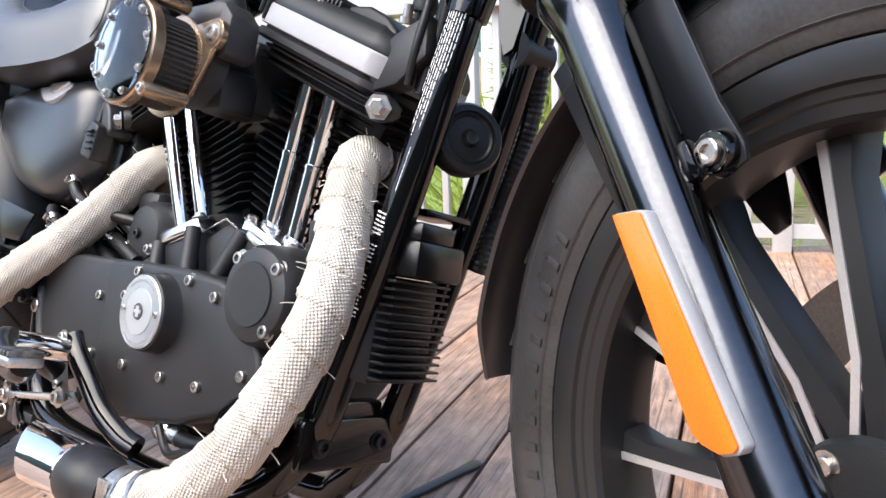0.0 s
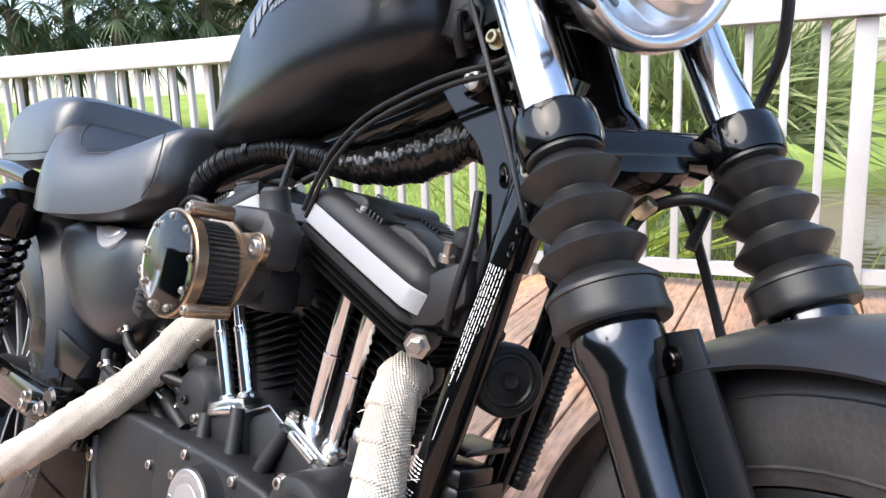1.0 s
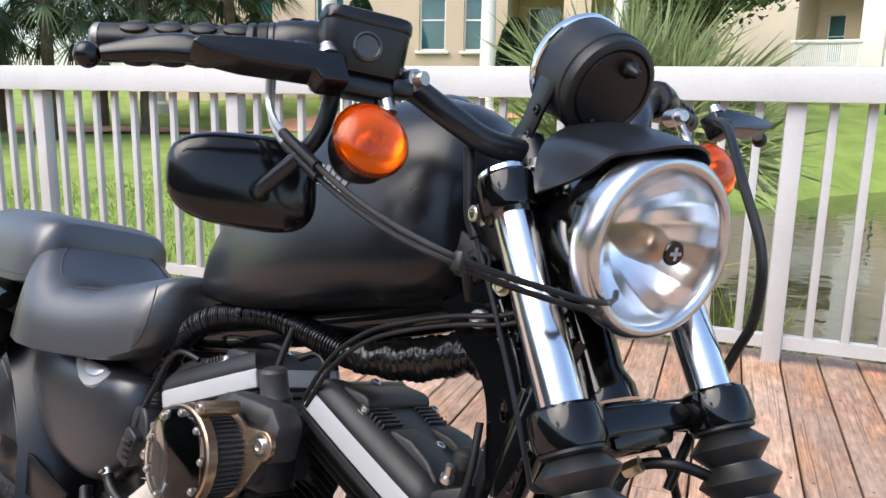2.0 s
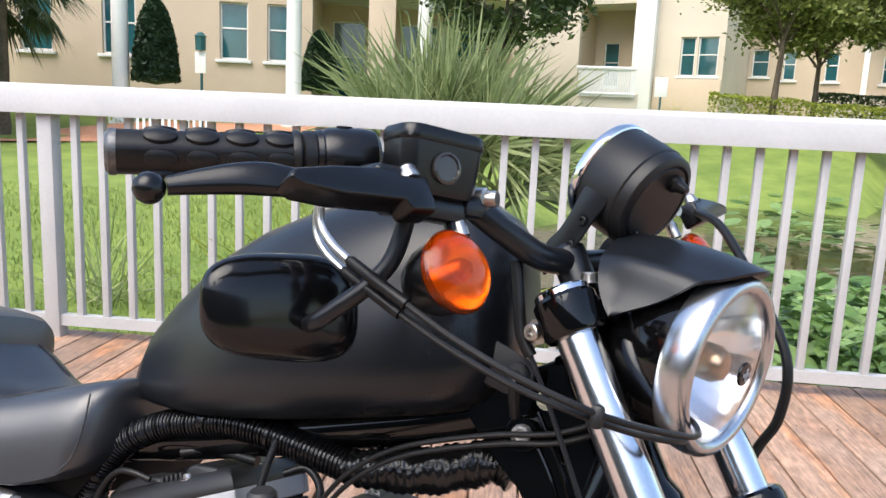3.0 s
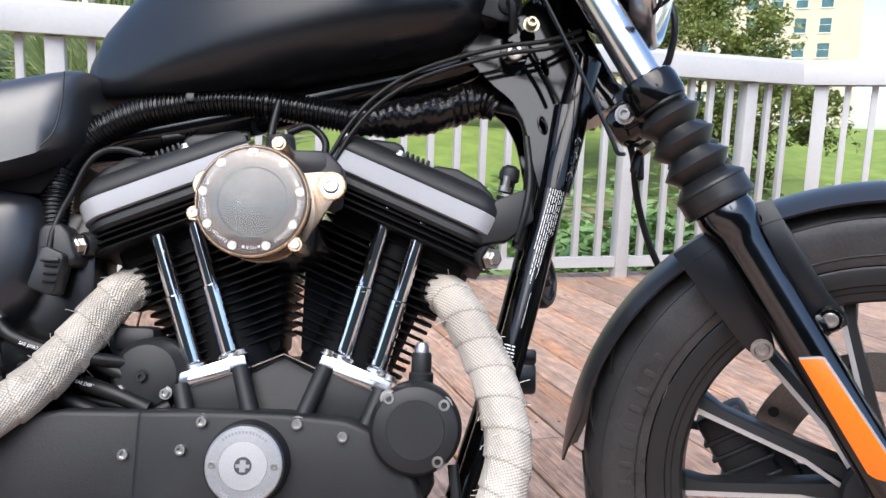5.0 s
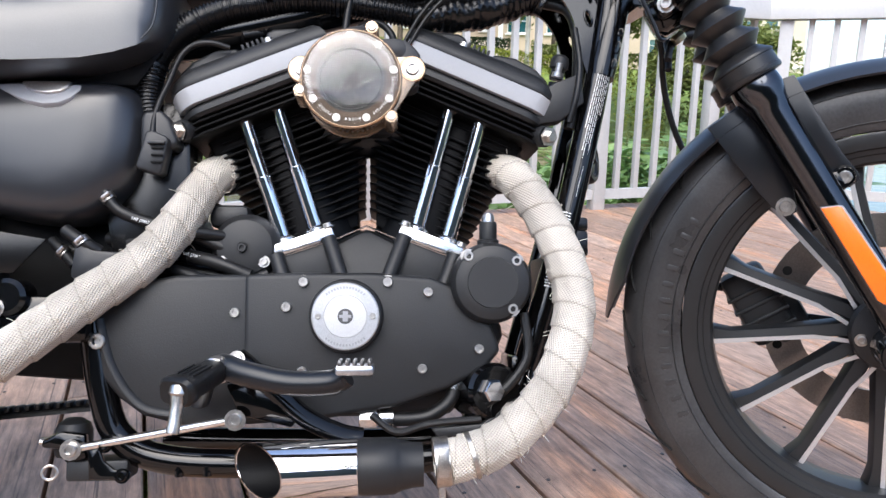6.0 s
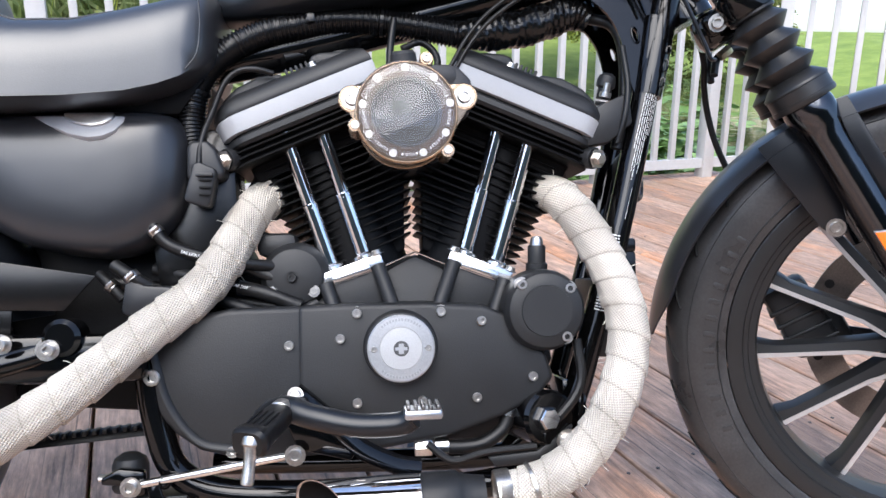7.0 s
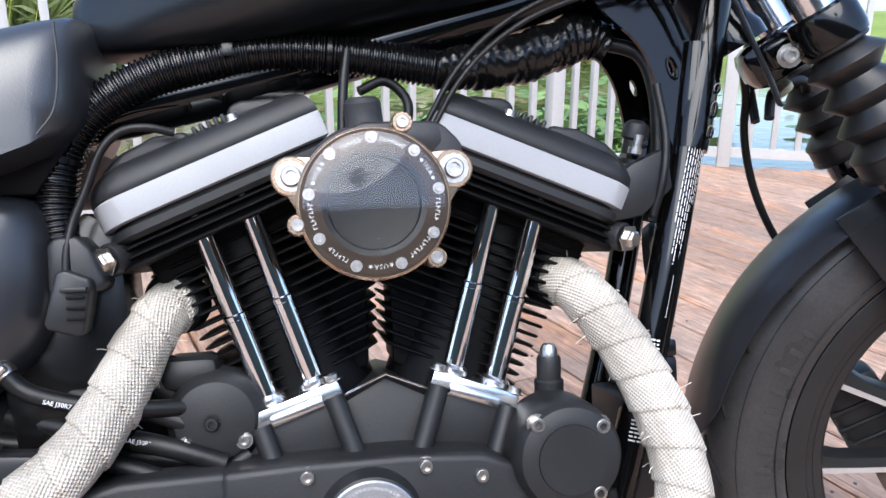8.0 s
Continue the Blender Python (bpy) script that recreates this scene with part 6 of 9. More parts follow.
def fin_ring(m, parent, z, xin, xout, y0, y1, thick, r=0.02):
    """One cooling fin: a thin rounded plate round the barrel, cut plumb where the two cylinders meet."""
    x_cut = -z * math.tan(TILT_V) + 0.0035
    xi = max(xin, x_cut)
    pts = [(xi, y0 + 0.01), (xi + 0.01, y0), (xout - r, y0), (xout - 0.3 * r, y0 + 0.3 * r), (xout, y0 + r), (xout, y1 - r), (xout - r, y1), (xi, y1)]
    bm = bmesh.new()
    rings = []
    for dz, g in ((-thick, 0.0016), (-thick * 0.4, 0.0), (thick * 0.4, 0.0), (thick, 0.0016)):
        cx, cy = (xi + xout) / 2, (y0 + y1) / 2
        rings.append([(x - (g if x > cx else -g), y - (g if y > cy else -g), z + dz) for x, y in pts])
    loft(rings, bm=bm)
    return part("fin", bm, FIN, parent, at=m)


for side, nm in ((-1, "rear"), (1, "front")):
    m = cyl_frame(side)
    barrel = part("cylinder", lathe([(0, 0.14), (0.055, 0.14), (0.055, 0.32), (0, 0.32)], 32, m @ Matrix.Translation((0, ENG_Y + 0.012, 0))), FIN, engine, "black finned cylinder barrel")
    part("barrel_core", slab([(-0.0538, 0.16), (-0.1118, 0.30), (0.03, 0.31), (0.05, 0.16)], 0.024, 0.10, 0.004, m), FIN, barrel)
    for k in range(13):
        fin_ring(m, barrel, 0.178 + 0.0104 * k, -0.14, 0.069 + 0.0011 * k, 0.006 - 0.0008 * k, 0.115, 0.0017)
    head = part("cylinder_head", slab([(-0.085, 0.308), (0.085, 0.308), (0.088, 0.352), (-0.088, 0.352)], 0.006, 0.105, 0.008, m), FIN, engine, "black finned cylinder head")
    for k in range(2):
        fin_ring(m, head, 0.312 + 0.0095 * k, -0.095, 0.092, 0.004, 0.118, 0.0019, 0.024)
    for k in range(4):
        fin_ring(m, head, 0.3325 + 0.0078 * k, -0.101, 0.104, -0.036, 0.118, 0.0019, 0.024)
    part("head_deck", slab([(-0.098, 0.331), (0.096, 0.331), (0.098, 0.3595), (-0.098, 0.3595)], -0.026, 0.108, 0.006, m), FIN, head)
    # lower rocker box: dark joint, silver band, black domed cover
    out = lambda g: [(-0.102 + g, -0.036 + g), (-0.096 + g, -0.044 + g), (0.05, -0.046 + g), (0.086 - g, -0.041 + g), (0.102 - g, -0.018 + g), (0.106 - g, 0.02), (0.095 - g, 0.075 - g), (0.07, 0.1 - g), (-0.094 + g, 0.1 - g), (-0.102 + g, 0.09 - g)]

    def rocker_rings(levels):
        return [[(p.x, p.y, z) for p in smooth_line([(x, y, 0) for x, y in out(g) + out(g)[:1]], 4)[:-1]] for z, g, dz in levels]

    box_ = part("rocker_box", loft(rocker_rings([(0.352, 0.006, 0), (0.356, 0.002, 0), (0.3625, 0.002, 0), (0.364, 0.004, 0)])), CASE, engine, at=m)
    part("joint", loft(rocker_rings([(0.3636, 0.006, 0), (0.3676, 0.006, 0)])), FIN, box_, at=m)
    part("silver_band", loft(rocker_rings([(0.3672, 0.003, 0), (0.3685, 0.0005, 0), (0.3888, 0.0, 0), (0.3905, 0.001, 0)])), SILVER, box_, "silver-painted rocker band", at=m)
    prof = [(0.3902, 0.0012, 0), (0.392, 0.0004, 0), (0.398, 0.0008, 0), (0.406, 0.004, 0), (0.4125, 0.010, 0.0), (0.416, 0.017, 0.0), (0.417, 0.024, 0.0)]
    cover = part("rocker_cover", loft(rocker_rings(prof)), CASE, box_, "black rocker cover", at=m)
    bm = bmesh.new()
    # raised pads with a ribbed saddle between them
    slab([(-0.084, 0.410), (-0.078, 0.4175), (-0.05, 0.4265), (-0.040, 0.4262), (-0.034, 0.420), (-0.034, 0.408)], -0.030, 0.082, 0.0045, bm=bm, seg=3)
    slab([(-0.002, 0.410), (0.004, 0.421), (0.03, 0.4275), (0.060, 0.4245), (0.080, 0.416), (0.084, 0.408)], -0.028, 0.012, 0.005, bm=bm, seg=3)
    slab([(-0.002, 0.410), (0.004, 0.421), (0.03, 0.4275), (0.060, 0.4245), (0.080, 0.416), (0.084, 0.408)], 0.042, 0.082, 0.005, bm=bm, seg=3)
    for k in range(5):
        box((-0.031 + 0.0066 * k, -0.017, 0.416), (0.0038, 0.034, 0.010), 0.0016, bm=bm)
        box((-0.031 + 0.0066 * k, 0.064, 0.416), (0.0038, 0.034, 0.010), 0.0016, bm=bm)
    part("cover_ribs", bm, CASE, cover, at=m)
    up = m.to_3x3() @ Vector((0, 0, 1))
    cap_bolts(cover, [m @ Vector(p) for p in ((-0.0374, -0.028, 0.4125), (0.0335, 0.027, 0.4150), (-0.03, 0.085, 0.414), (0.045, 0.085, 0.414), (-0.085, 0.03, 0.413))], 0.0062, 0.006, up)
    # pushrod tubes, standing on the lifter block
    ends = (((-0.082, 0.418), (-0.134, 0.58)), ((-0.041, 0.432), (-0.093, 0.597))) if side < 0 else (((0.086, 0.434), (0.131, 0.602)), ((0.126, 0.419), (0.171, 0.584)))
    for (x0, z0), (x1, z1) in ends:
        a = Vector((x0, 0.002, z0))
        way = Vector((x1, -0.016, z1)) - a
        n = way.length
        prof = [(0.0115, -0.012), (0.0115, 0.006), (0.0104, 0.008), (0.0104, 0.084), (0.0108, 0.0845), (0.0108, 0.089), (0.0093, 0.090), (0.0092, n + 0.02), (0, n + 0.02)]
        part("pushrod_tube", lathe(prof, 64, facing(a, way)), CHROME, engine, "chrome pushrod tube", smooth=7)
    (xa, za), (xb, zb) = ends[0][0], ends[1][0]
    ml = Matrix.Translation(((xa + xb) / 2, 0.002, (za + zb) / 2)) @ Matrix.Rotation(-math.atan2(zb - za, xb - xa), 4, "Y")
    bm = box((0, 0, -0.008), (0.086, 0.05, 0.020), 0.004, ml)
    box((0, -0.024, -0.011), (0.05, 0.012, 0.01), 0.003, ml, bm)
    for xx in (-0.0216, 0.0216):
        lathe([(0.015, -0.002), (0.015, 0.006), (0.0125, 0.009), (0.0, 0.009)], 20, ml @ Matrix.Translation((xx, 0, 0)), bm)
    block = part("lifter_block", bm, ALLOY, engine, "polished alloy lifter block")
    cap_bolts(block, [ml @ Vector((sx * 0.038, yy, 0.002)) for sx in (-1, 1) for yy in (-0.018, 0.018)], 0.006, 0.005, ml.to_3x3() @ Vector((0, 0, 1)))
    bm = slab([(-0.042, -0.013), (0.042, -0.013), (0.04, -0.07), (-0.04, -0.07)], -0.024, 0.03, 0.005, ml)
    for xx in (-0.034, 0.034):
        tube([(xx, -0.024, -0.012), (xx, -0.032, -0.05), (xx, -0.038, -0.085)], 0.0095, 12, 3, bm, at=ml)
    part("tappet_guide", bm, CASE, engine)
    # engine hoist bolt at the outer end of the head
    cap_bolts(head, [m @ Vector((0.1085, -0.036, 0.346))], 0.0084, 0.007, m.to_3x3() @ Vector((0.55, -1, 0)), STEEL, False)
    lug = part("head_lug", lathe([(0, 0.003), (0.0125, 0.003), (0.014, 0), (0.014, -0.03), (0, -0.03)], 20, facing(m @ Vector((0.104, -0.030, 0.346)), m.to_3x3() @ Vector((0.55, -1, 0)))), CASE, head)

# gearcase covers
GEAR = [(-0.121, 0.2), (-0.121, 0.377), (-0.06, 0.379), (0.03, 0.379), (0.10, 0.374), (0.135, 0.36), (0.175, 0.315), (0.186, 0.285), (0.166, 0.262), (0.123, 0.240), (0.06, 0.219), (-0.03, 0.205)]
gear = part("gearcase_cover", slab(GEAR, -0.064, -0.008, 0.007, seg=3), CASE, engine, "black crinkle-finish gearcase cover")
SPROCKET = [(-0.114, 0.2), (-0.114, 0.377), (-0.20, 0.376), (-0.275, 0.362), (-0.303, 0.335), (-0.309, 0.315), (-0.288, 0.262), (-0.262, 0.232), (-0.235, 0.212), (-0.185, 0.199)]
spr = part("sprocket_cover", slab(SPROCKET, -0.062, -0.02, 0.007, seg=3), CASE, engine, "black sprocket cover")
bm = tube([(-0.285, -0.063, 0.325), (-0.268, -0.063, 0.268), (-0.235, -0.063, 0.225), (-0.19, -0.063, 0.214)], 0.006, 8, 5, squash=0.4)
part("raised_rib", bm, CASE, spr)
NOSE = facing((0.174, -0.05, 0.3665), RIGHT)
nose = part("cam_nose_cover", lathe([(0, 0.0345), (0.03, 0.0345), (0.0305, 0.0325), (0.036, 0.032), (0.044, 0.029), (0.048, 0.023), (0.0495, 0.012), (0.0495, -0.03), (0, -0.03)], 48, NOSE), CASE, engine, "round black nose cover")
cap_bolts(nose, [(0.145, -0.076, 0.398), (0.203, -0.076, 0.3925), (0.198, -0.076, 0.335)], 0.0062, 0.007)
cap_bolts(gear, [(-0.051, -0.063, 0.3675), (-0.071, -0.063, 0.338), (0.049, -0.063, 0.3675), (0.0975, -0.063, 0.3555), (0.0905, -0.063, 0.264), (0.159, -0.063, 0.287), (-0.052, -0.063, 0.262), (0.025, -0.063, 0.262)], 0.0058, 0.006)
cap_bolts(spr, [(-0.131, -0.061, 0.3315), (-0.198, -0.061, 0.211), (-0.131, -0.061, 0.262)], 0.0058, 0.006)
cap_bolts(spr, [(-0.287, -0.061, 0.299)], 0.0095, 0.008)
TIMER = facing((0.0, -0.06, 0.327), RIGHT)
timer = part("timer_cover", lathe([(0, 0.0255), (0.0395, 0.0255), (0.0415, 0.024), (0.0422, 0.0215), (0.0432, 0.006), (0.046, 0.0015), (0.05, -0.002), (0, -0.002)], 56, TIMER), CASE, engine)
part("timer_plate", lathe([(0, 0.0285), (0.0135, 0.0285), (0.0245, 0.0283), (0.025, 0.0275), (0.0385, 0.0272), (0.0395, 0.0262), (0.0395, 0.025), (0, 0.025)], 56, TIMER), material("spun_alloy", (0.62, 0.62, 0.625), 0.4, 0.88, grain=0.08, scale=700), timer, "spun alloy timer plate with engraved outer ring")
part("timer_ring", lathe([(0.0255, 0.0279), (0.038, 0.0276), (0.0384, 0.0272), (0.0255, 0.0272)], 56, TIMER), material("grey_anodised", (0.52, 0.525, 0.54), 0.36, 0.88, grain=0.1, scale=600), timer)
bm = lathe([(0, 0.0293), (0.0088, 0.0293), (0.009, 0.0284), (0, 0.0284)], 28, TIMER)
badge = part("timer_badge", bm, material("grey_badge", (0.09, 0.09, 0.09), 0.4, 0.6, grain=0.1, scale=400), timer)
bm = box((0, 0, 0.0297), (0.014, 0.0035, 0.0008), at=TIMER)
box((0, 0, 0.0296), (0.006, 0.012, 0.0006), at=TIMER, bm=bm)
part("badge_bar", bm, SILVER, badge)
cap_bolts(timer, [(-0.0315, -0.087, 0.327), (0.0315, -0.087, 0.327)], 0.0036, 0.0025)
bm = bmesh.new()
for k in range(14):
    for sgn in (1, -1):
        a = radians(90 * sgn + (k - 6.5) * 6.2)
        box((0.0335, 0, 0.028), (0.0028, 0.0022, 0.0005), at=TIMER @ Matrix.Rotation(a, 4, "Z"), bm=bm)
tagged(part("engraved_marks", bm, SILVER, timer), "fine engraved marks", kind="stuff")

# air cleaner
GREY_CAST = material("grey_cast_cover", (0.03, 0.03, 0.032), 0.5, grain=0.1, scale=400, bump=0.08)
AC = facing((0.008, -0.098, 0.5885), RIGHT)
back = slab([(0.055 * math.cos(a), 0.055 * math.sin(a)) for a in [k * math.pi / 18 for k in range(36)]], 0, 0.006, 0.0015, at=AC @ Matrix.Rotation(radians(90), 4, "X"))
for ex, ez in ((-0.060, 0.026), (0.069, 0.029)):
    p = facing((0.008 + ex, -0.098, 0.5885 + ez), RIGHT)
    lathe([(0, 0.0062), (0.0148, 0.0062), (0.016, 0.005), (0.016, -0.001), (0, -0.001)], 24, p, back)
    slab([(ex * 0.45, ez * 0.45 + 0.028), (ex, ez + 0.0155), (ex + 0.006 * (1 if ex > 0 else -1), ez - 0.012), (ex * 0.62, -0.034)] if ex > 0 else [(ex * 0.45, ez * 0.45 + 0.028), (ex, ez + 0.0155), (ex - 0.006, ez - 0.012), (ex * 0.62, -0.034)], -0.1035, -0.098, 0.0012, Matrix.Translation((0.008, 0, 0.5885)), back)
cleaner = part("air_cleaner", back, BRONZE, bike, "round bronze air cleaner with a clear window")
part("filter", lathe([(0.0445 + 0.003 * 0, 0.005), (0.0455, 0.0055), (0.0455, 0.046), (0.0, 0.046)], 40, AC), PAPER, cleaner, "pleated black filter")
bm = bmesh.new()
for k in range(52):
    a = 2 * math.pi * k / 52
    box((0.0468, 0, 0.026), (0.0042, 0.0026, 0.040), 0.0009, AC @ Matrix.Rotation(a, 4, "Z"), bm, 1)
part("pleat", bm, PAPER, cleaner)
front = lathe([(0.0395, 0.058), (0.0405, 0.0592), (0.0545, 0.0592), (0.0562, 0.0575), (0.0565, 0.052), (0.0565, 0.047), (0.055, 0.0455), (0.0395, 0.0455), (0.0395, 0.058)], 64, AC)
ring = part("face_ring", front, BRONZE, cleaner, "bronze face ring")
part("dark_face", lathe([(0.0385, 0.0596), (0.0535, 0.0599), (0.054, 0.0594), (0.0385, 0.059)], 56, AC), material("dark_bronze", (0.06, 0.042, 0.03), 0.32, 0.7, grain=0.1, scale=500), ring)
part("inner_ring", lathe([(0.0385, 0.0584), (0.0345, 0.0575), (0.0335, 0.055), (0.0335, 0.047)], 48, AC), RIM, cleaner)
part("inner_dish", lathe([(0.0336, 0.0535), (0.024, 0.0515), (0, 0.051), (0, 0.0505)], 40, AC), material("smooth_filter_end", (0.010, 0.0095, 0.009), 0.45, stain=0.2, stain_scale=30), cleaner)
win = part("window", lathe([(0, 0.0626), (0.05, 0.0626), (0.0518, 0.0618), (0.052, 0.0606), (0, 0.0606)], 56, AC), PLATE, cleaner, "clear scuffed window plate")
win.visible_shadow = False
cap_bolts(ring, [AC @ Vector((0.0475 * math.cos(a), 0.0475 * math.sin(a), 0.0624)) for a in [radians(91 + 40 * k) for k in range(9)]], 0.0029, 0.0022)
for lx, lz in ((0.0225, 0.0585), (0.044, -0.0415), (-0.0555, -0.014)):
    p = facing((0.008 + lx, -0.098 - 0.046, 0.5885 + lz), RIGHT)
    lug = part("lug", lathe([(0, 0.012), (0.0068, 0.012), (0.0078, 0.010), (0.0078, -0.036), (0, -0.036)], 20, p), BRONZE, cleaner)
    cap_bolts(lug, [Vector((0.008 + lx, -0.1555, 0.5885 + lz))], 0.0048, 0.003)
cap_bolts(cleaner, [(0.008 - 0.060, -0.105, 0.6145), (0.008 + 0.069, -0.105, 0.6175)], 0.0082, 0.004)
# ring of small white marks round the window: plain bars, and three short words between stars
bm = bmesh.new()
for j, mid_a in enumerate((110, 71, 31, -8, -47, -87, -128, -170, 151)):
    if j % 3 == 2:
        for k, ch in enumerate("USA"):
            a = radians(mid_a - (k - 1) * 4.2)
            cu = bpy.data.curves.new("letter", "FONT")
            cu.body, cu.size, cu.align_x, cu.align_y, cu.resolution_u = ch, 0.0050, "CENTER", "CENTER", 1
            tmp = bpy.data.objects.new("letter", cu)
            me = bpy.data.meshes.new_from_object(tmp)
            bpy.data.objects.remove(tmp), bpy.data.curves.remove(cu)
            me.transform(AC @ Matrix.Rotation(a - math.pi / 2, 4, "Z") @ Matrix.Translation((0, 0.0462, 0.0602)))
            bm.from_mesh(me)
            bpy.data.meshes.remove(me)
        for off in (-9.5, 9.5):
            m_ = AC @ Matrix.Rotation(radians(mid_a + off) - math.pi / 2, 4, "Z") @ Matrix.Translation((0, 0.0462, 0.0602))
            bm.faces.new([bm.verts.new(m_ @ Vector((r * math.sin(q * math.pi / 5), r * math.cos(q * math.pi / 5), 0))) for q, r in ((q, 0.0019 if q % 2 == 0 else 0.0008) for q in range(10))])
    else:
        n = 6 + (j % 3)
        for k in range(n):
            m_ = AC @ Matrix.Rotation(radians(mid_a - (k - (n - 1) / 2) * 3.6) - math.pi / 2, 4, "Z") @ Matrix.Translation((0, 0.0462, 0.0602))
            for x0, x1, y0, y1 in ((-0.0011, -0.0005, -0.0016, 0.0016), (-0.0005, 0.0008, (0.0009, -0.0016, -0.0003)[k % 3], (0.0016, -0.0009, 0.0004)[k % 3])):
                bm.faces.new([bm.verts.new(m_ @ Vector((x, y, 0))) for x, y in ((x0, y0), (x1, y0), (x1, y1), (x0, y1))])
tagged(part("engraved_marks", bm, WHITE_PRINT, ring, "small white engraved marks", smooth=0), kind="stuff")
# intake behind the cleaner
bm = tube([(0.008, -0.10, 0.592), (0.008, -0.05, 0.592), (0.012, 0.0, 0.59)], 0.034, 24, 3)
box((0.012, 0.01, 0.60), (0.075, 0.08, 0.085), 0.012, bm=bm)
box((0.03, -0.045, 0.575), (0.05, 0.05, 0.05), 0.01, bm=bm)
tube([(-0.03, 0.02, 0.58), (0.012, 0.03, 0.56), (0.06, 0.02, 0.58)], 0.026, 16, 4, bm)
part("throttle_body", bm, CASE, bike, "black throttle body between the cylinders")
bm = box((0.035, -0.082, 0.645), (0.075, 0.03, 0.028), 0.01)
slab([(-0.03, 0.628), (0.0, 0.655), (0.07, 0.658), (0.088, 0.64), (0.086, 0.60), (0.07, 0.595), (0.05, 0.63)], -0.094, -0.055, 0.006, bm=bm)
lathe([(0, 0.012), (0.05, 0.012), (0.053, 0.008), (0.053, -0.012), (0, -0.012)], 48, facing((0.008, -0.08, 0.604), RIGHT), bm)
part("breather_cover", bm, GREY_CAST, bike, "grey-black breather bracket")
part("idle_motor", lathe([(0, 0.03), (0.012, 0.03), (0.016, 0.026), (0.017, 0.0), (0.02, -0.004), (0.02, -0.016), (0, -0.016)], 24, facing((0.012, -0.04, 0.658), (-0.1, -0.25, 1))), GREY_CAST, bike)

# exhausts
def wrapped(r):
    return lambda s, a: r + 0.0026 * ((s / 0.034 + a / (2 * math.pi)) % 1.0) + 0.0006 * math.sin(9 * a + 40 * s)


def frays(pts, r, count, seed):
    rng = random.Random(seed)
    bm = bmesh.new()
    line = smooth_line(pts, 10)
    for _ in range(count):
        i = rng.randrange(4, len(line) - 4)
        way = (line[i + 1] - line[i - 1]).normalized()
        side = way.orthogonal().normalized()
        o = (Matrix.Rotation(rng.uniform(0, 6.283), 3, way) @ side)
        p = line[i] + o * r
        q = p + o * rng.uniform(0.004, 0.010) + Vector((rng.uniform(-1, 1), rng.uniform(-1, 1), rng.uniform(-1, 0.5))) * 0.006
        tube([p, (p + q) / 2 + o * 0.0015, q], 0.00042, 4, 2, bm)
    return bm


FRONT_PIPE = [(0.196, 0.03, 0.520), (0.205, 0.008, 0.515), (0.2165, -0.014, 0.501), (0.2325, -0.034, 0.473), (0.251, -0.052, 0.434), (0.264, -0.068, 0.396), (0.2705, -0.087, 0.345), (0.258, -0.104, 0.291), (0.227, -0.118, 0.234), (0.182, -0.127, 0.192), (0.14, -0.13, 0.174), (0.104, -0.13, 0.1668)]
REAR_PIPE = [(-0.163, 0.03, 0.515), (-0.170, 0.012, 0.509), (-0.181, -0.006, 0.493), (-0.194, -0.023, 0.464), (-0.211, -0.042, 0.430), (-0.237, -0.063, 0.394), (-0.290, -0.084, 0.350), (-0.346, -0.105, 0.304), (-0.396, -0.122, 0.267), (-0.47, -0.138, 0.225), (-0.58, -0.15, 0.18), (-0.70, -0.155, 0.15)]
for pts, lab, seed in ((FRONT_PIPE, "off-white woven wrap on the front exhaust pipe", 3), (REAR_PIPE, "off-white woven wrap on the rear exhaust pipe", 8)):
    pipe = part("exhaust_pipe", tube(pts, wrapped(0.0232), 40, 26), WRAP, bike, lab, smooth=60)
    tagged(part("loose_thread", frays(pts, 0.024, 55, seed), material("loose_thread", (0.66, 0.61, 0.52), 0.8), pipe), "frayed threads of the wrap", kind="stuff")
    way = (Vector(pts[1]) - Vector(pts[0])).normalized()
    part("flange", lathe([(0, 0.012), (0.028, 0.012), (0.03, 0.008), (0.03, -0.006), (0.024, -0.012), (0, -0.012)], 28, facing(pts[0], way)), CASE, pipe)
MX = (-1, 0, -0.02)
muff = part("muffler", lathe([(0.0, 0.0), (0.0235, 0.0), (0.0245, 0.012), (0.0265, 0.022), (0.0285, 0.028), (0.0305, 0.031), (0.0308, 0.066), (0.0295, 0.07), (0.0, 0.07)], 40, facing((0.088, -0.13, 0.1655), MX)), CASE, bike, "short black muffler with a chrome slash-cut tip")
tip = lathe([(0, 0.02), (0.0285, 0.0), (0.0302, 0.002), (0.0302, 0.135), (0.0285, 0.1352), (0.0285, 0.05), (0, 0.05)], 56, facing((0.019, -0.13, 0.164), MX))
for v in tip.verts:                       # slanted end of the tip, open towards the side
    if v.co.x < -0.06:
        v.co.x = -0.0905 - (v.co.y + 0.13) * 0.98 - (v.co.z - 0.16) * 0.2
part("tip", tip, CHROME, muff, "chrome slash-cut tip")
lining = lathe([(0.0283, 0.02), (0.0278, 0.02), (0.0278, 0.13), (0.0283, 0.13), (0.0283, 0.02)], 48, facing((0.019, -0.13, 0.164), MX))
for v in lining.verts:
    if v.co.x < -0.06:
        v.co.x = -0.0895 - (v.co.y + 0.13) * 0.98 - (v.co.z - 0.16) * 0.2
part("tip_lining", lining, FIN, muff)
clampm = part("band_clamp", lathe([(0.0252, 0.0), (0.0272, 0.001), (0.0272, 0.017), (0.0252, 0.018)], 40, facing((0.118, -0.13, 0.1685), (-1, 0, -0.1))), STEEL, bike, "stainless band clamp")
bm = box((0.109, -0.135, 0.147), (0.014, 0.012, 0.01), 0.003)
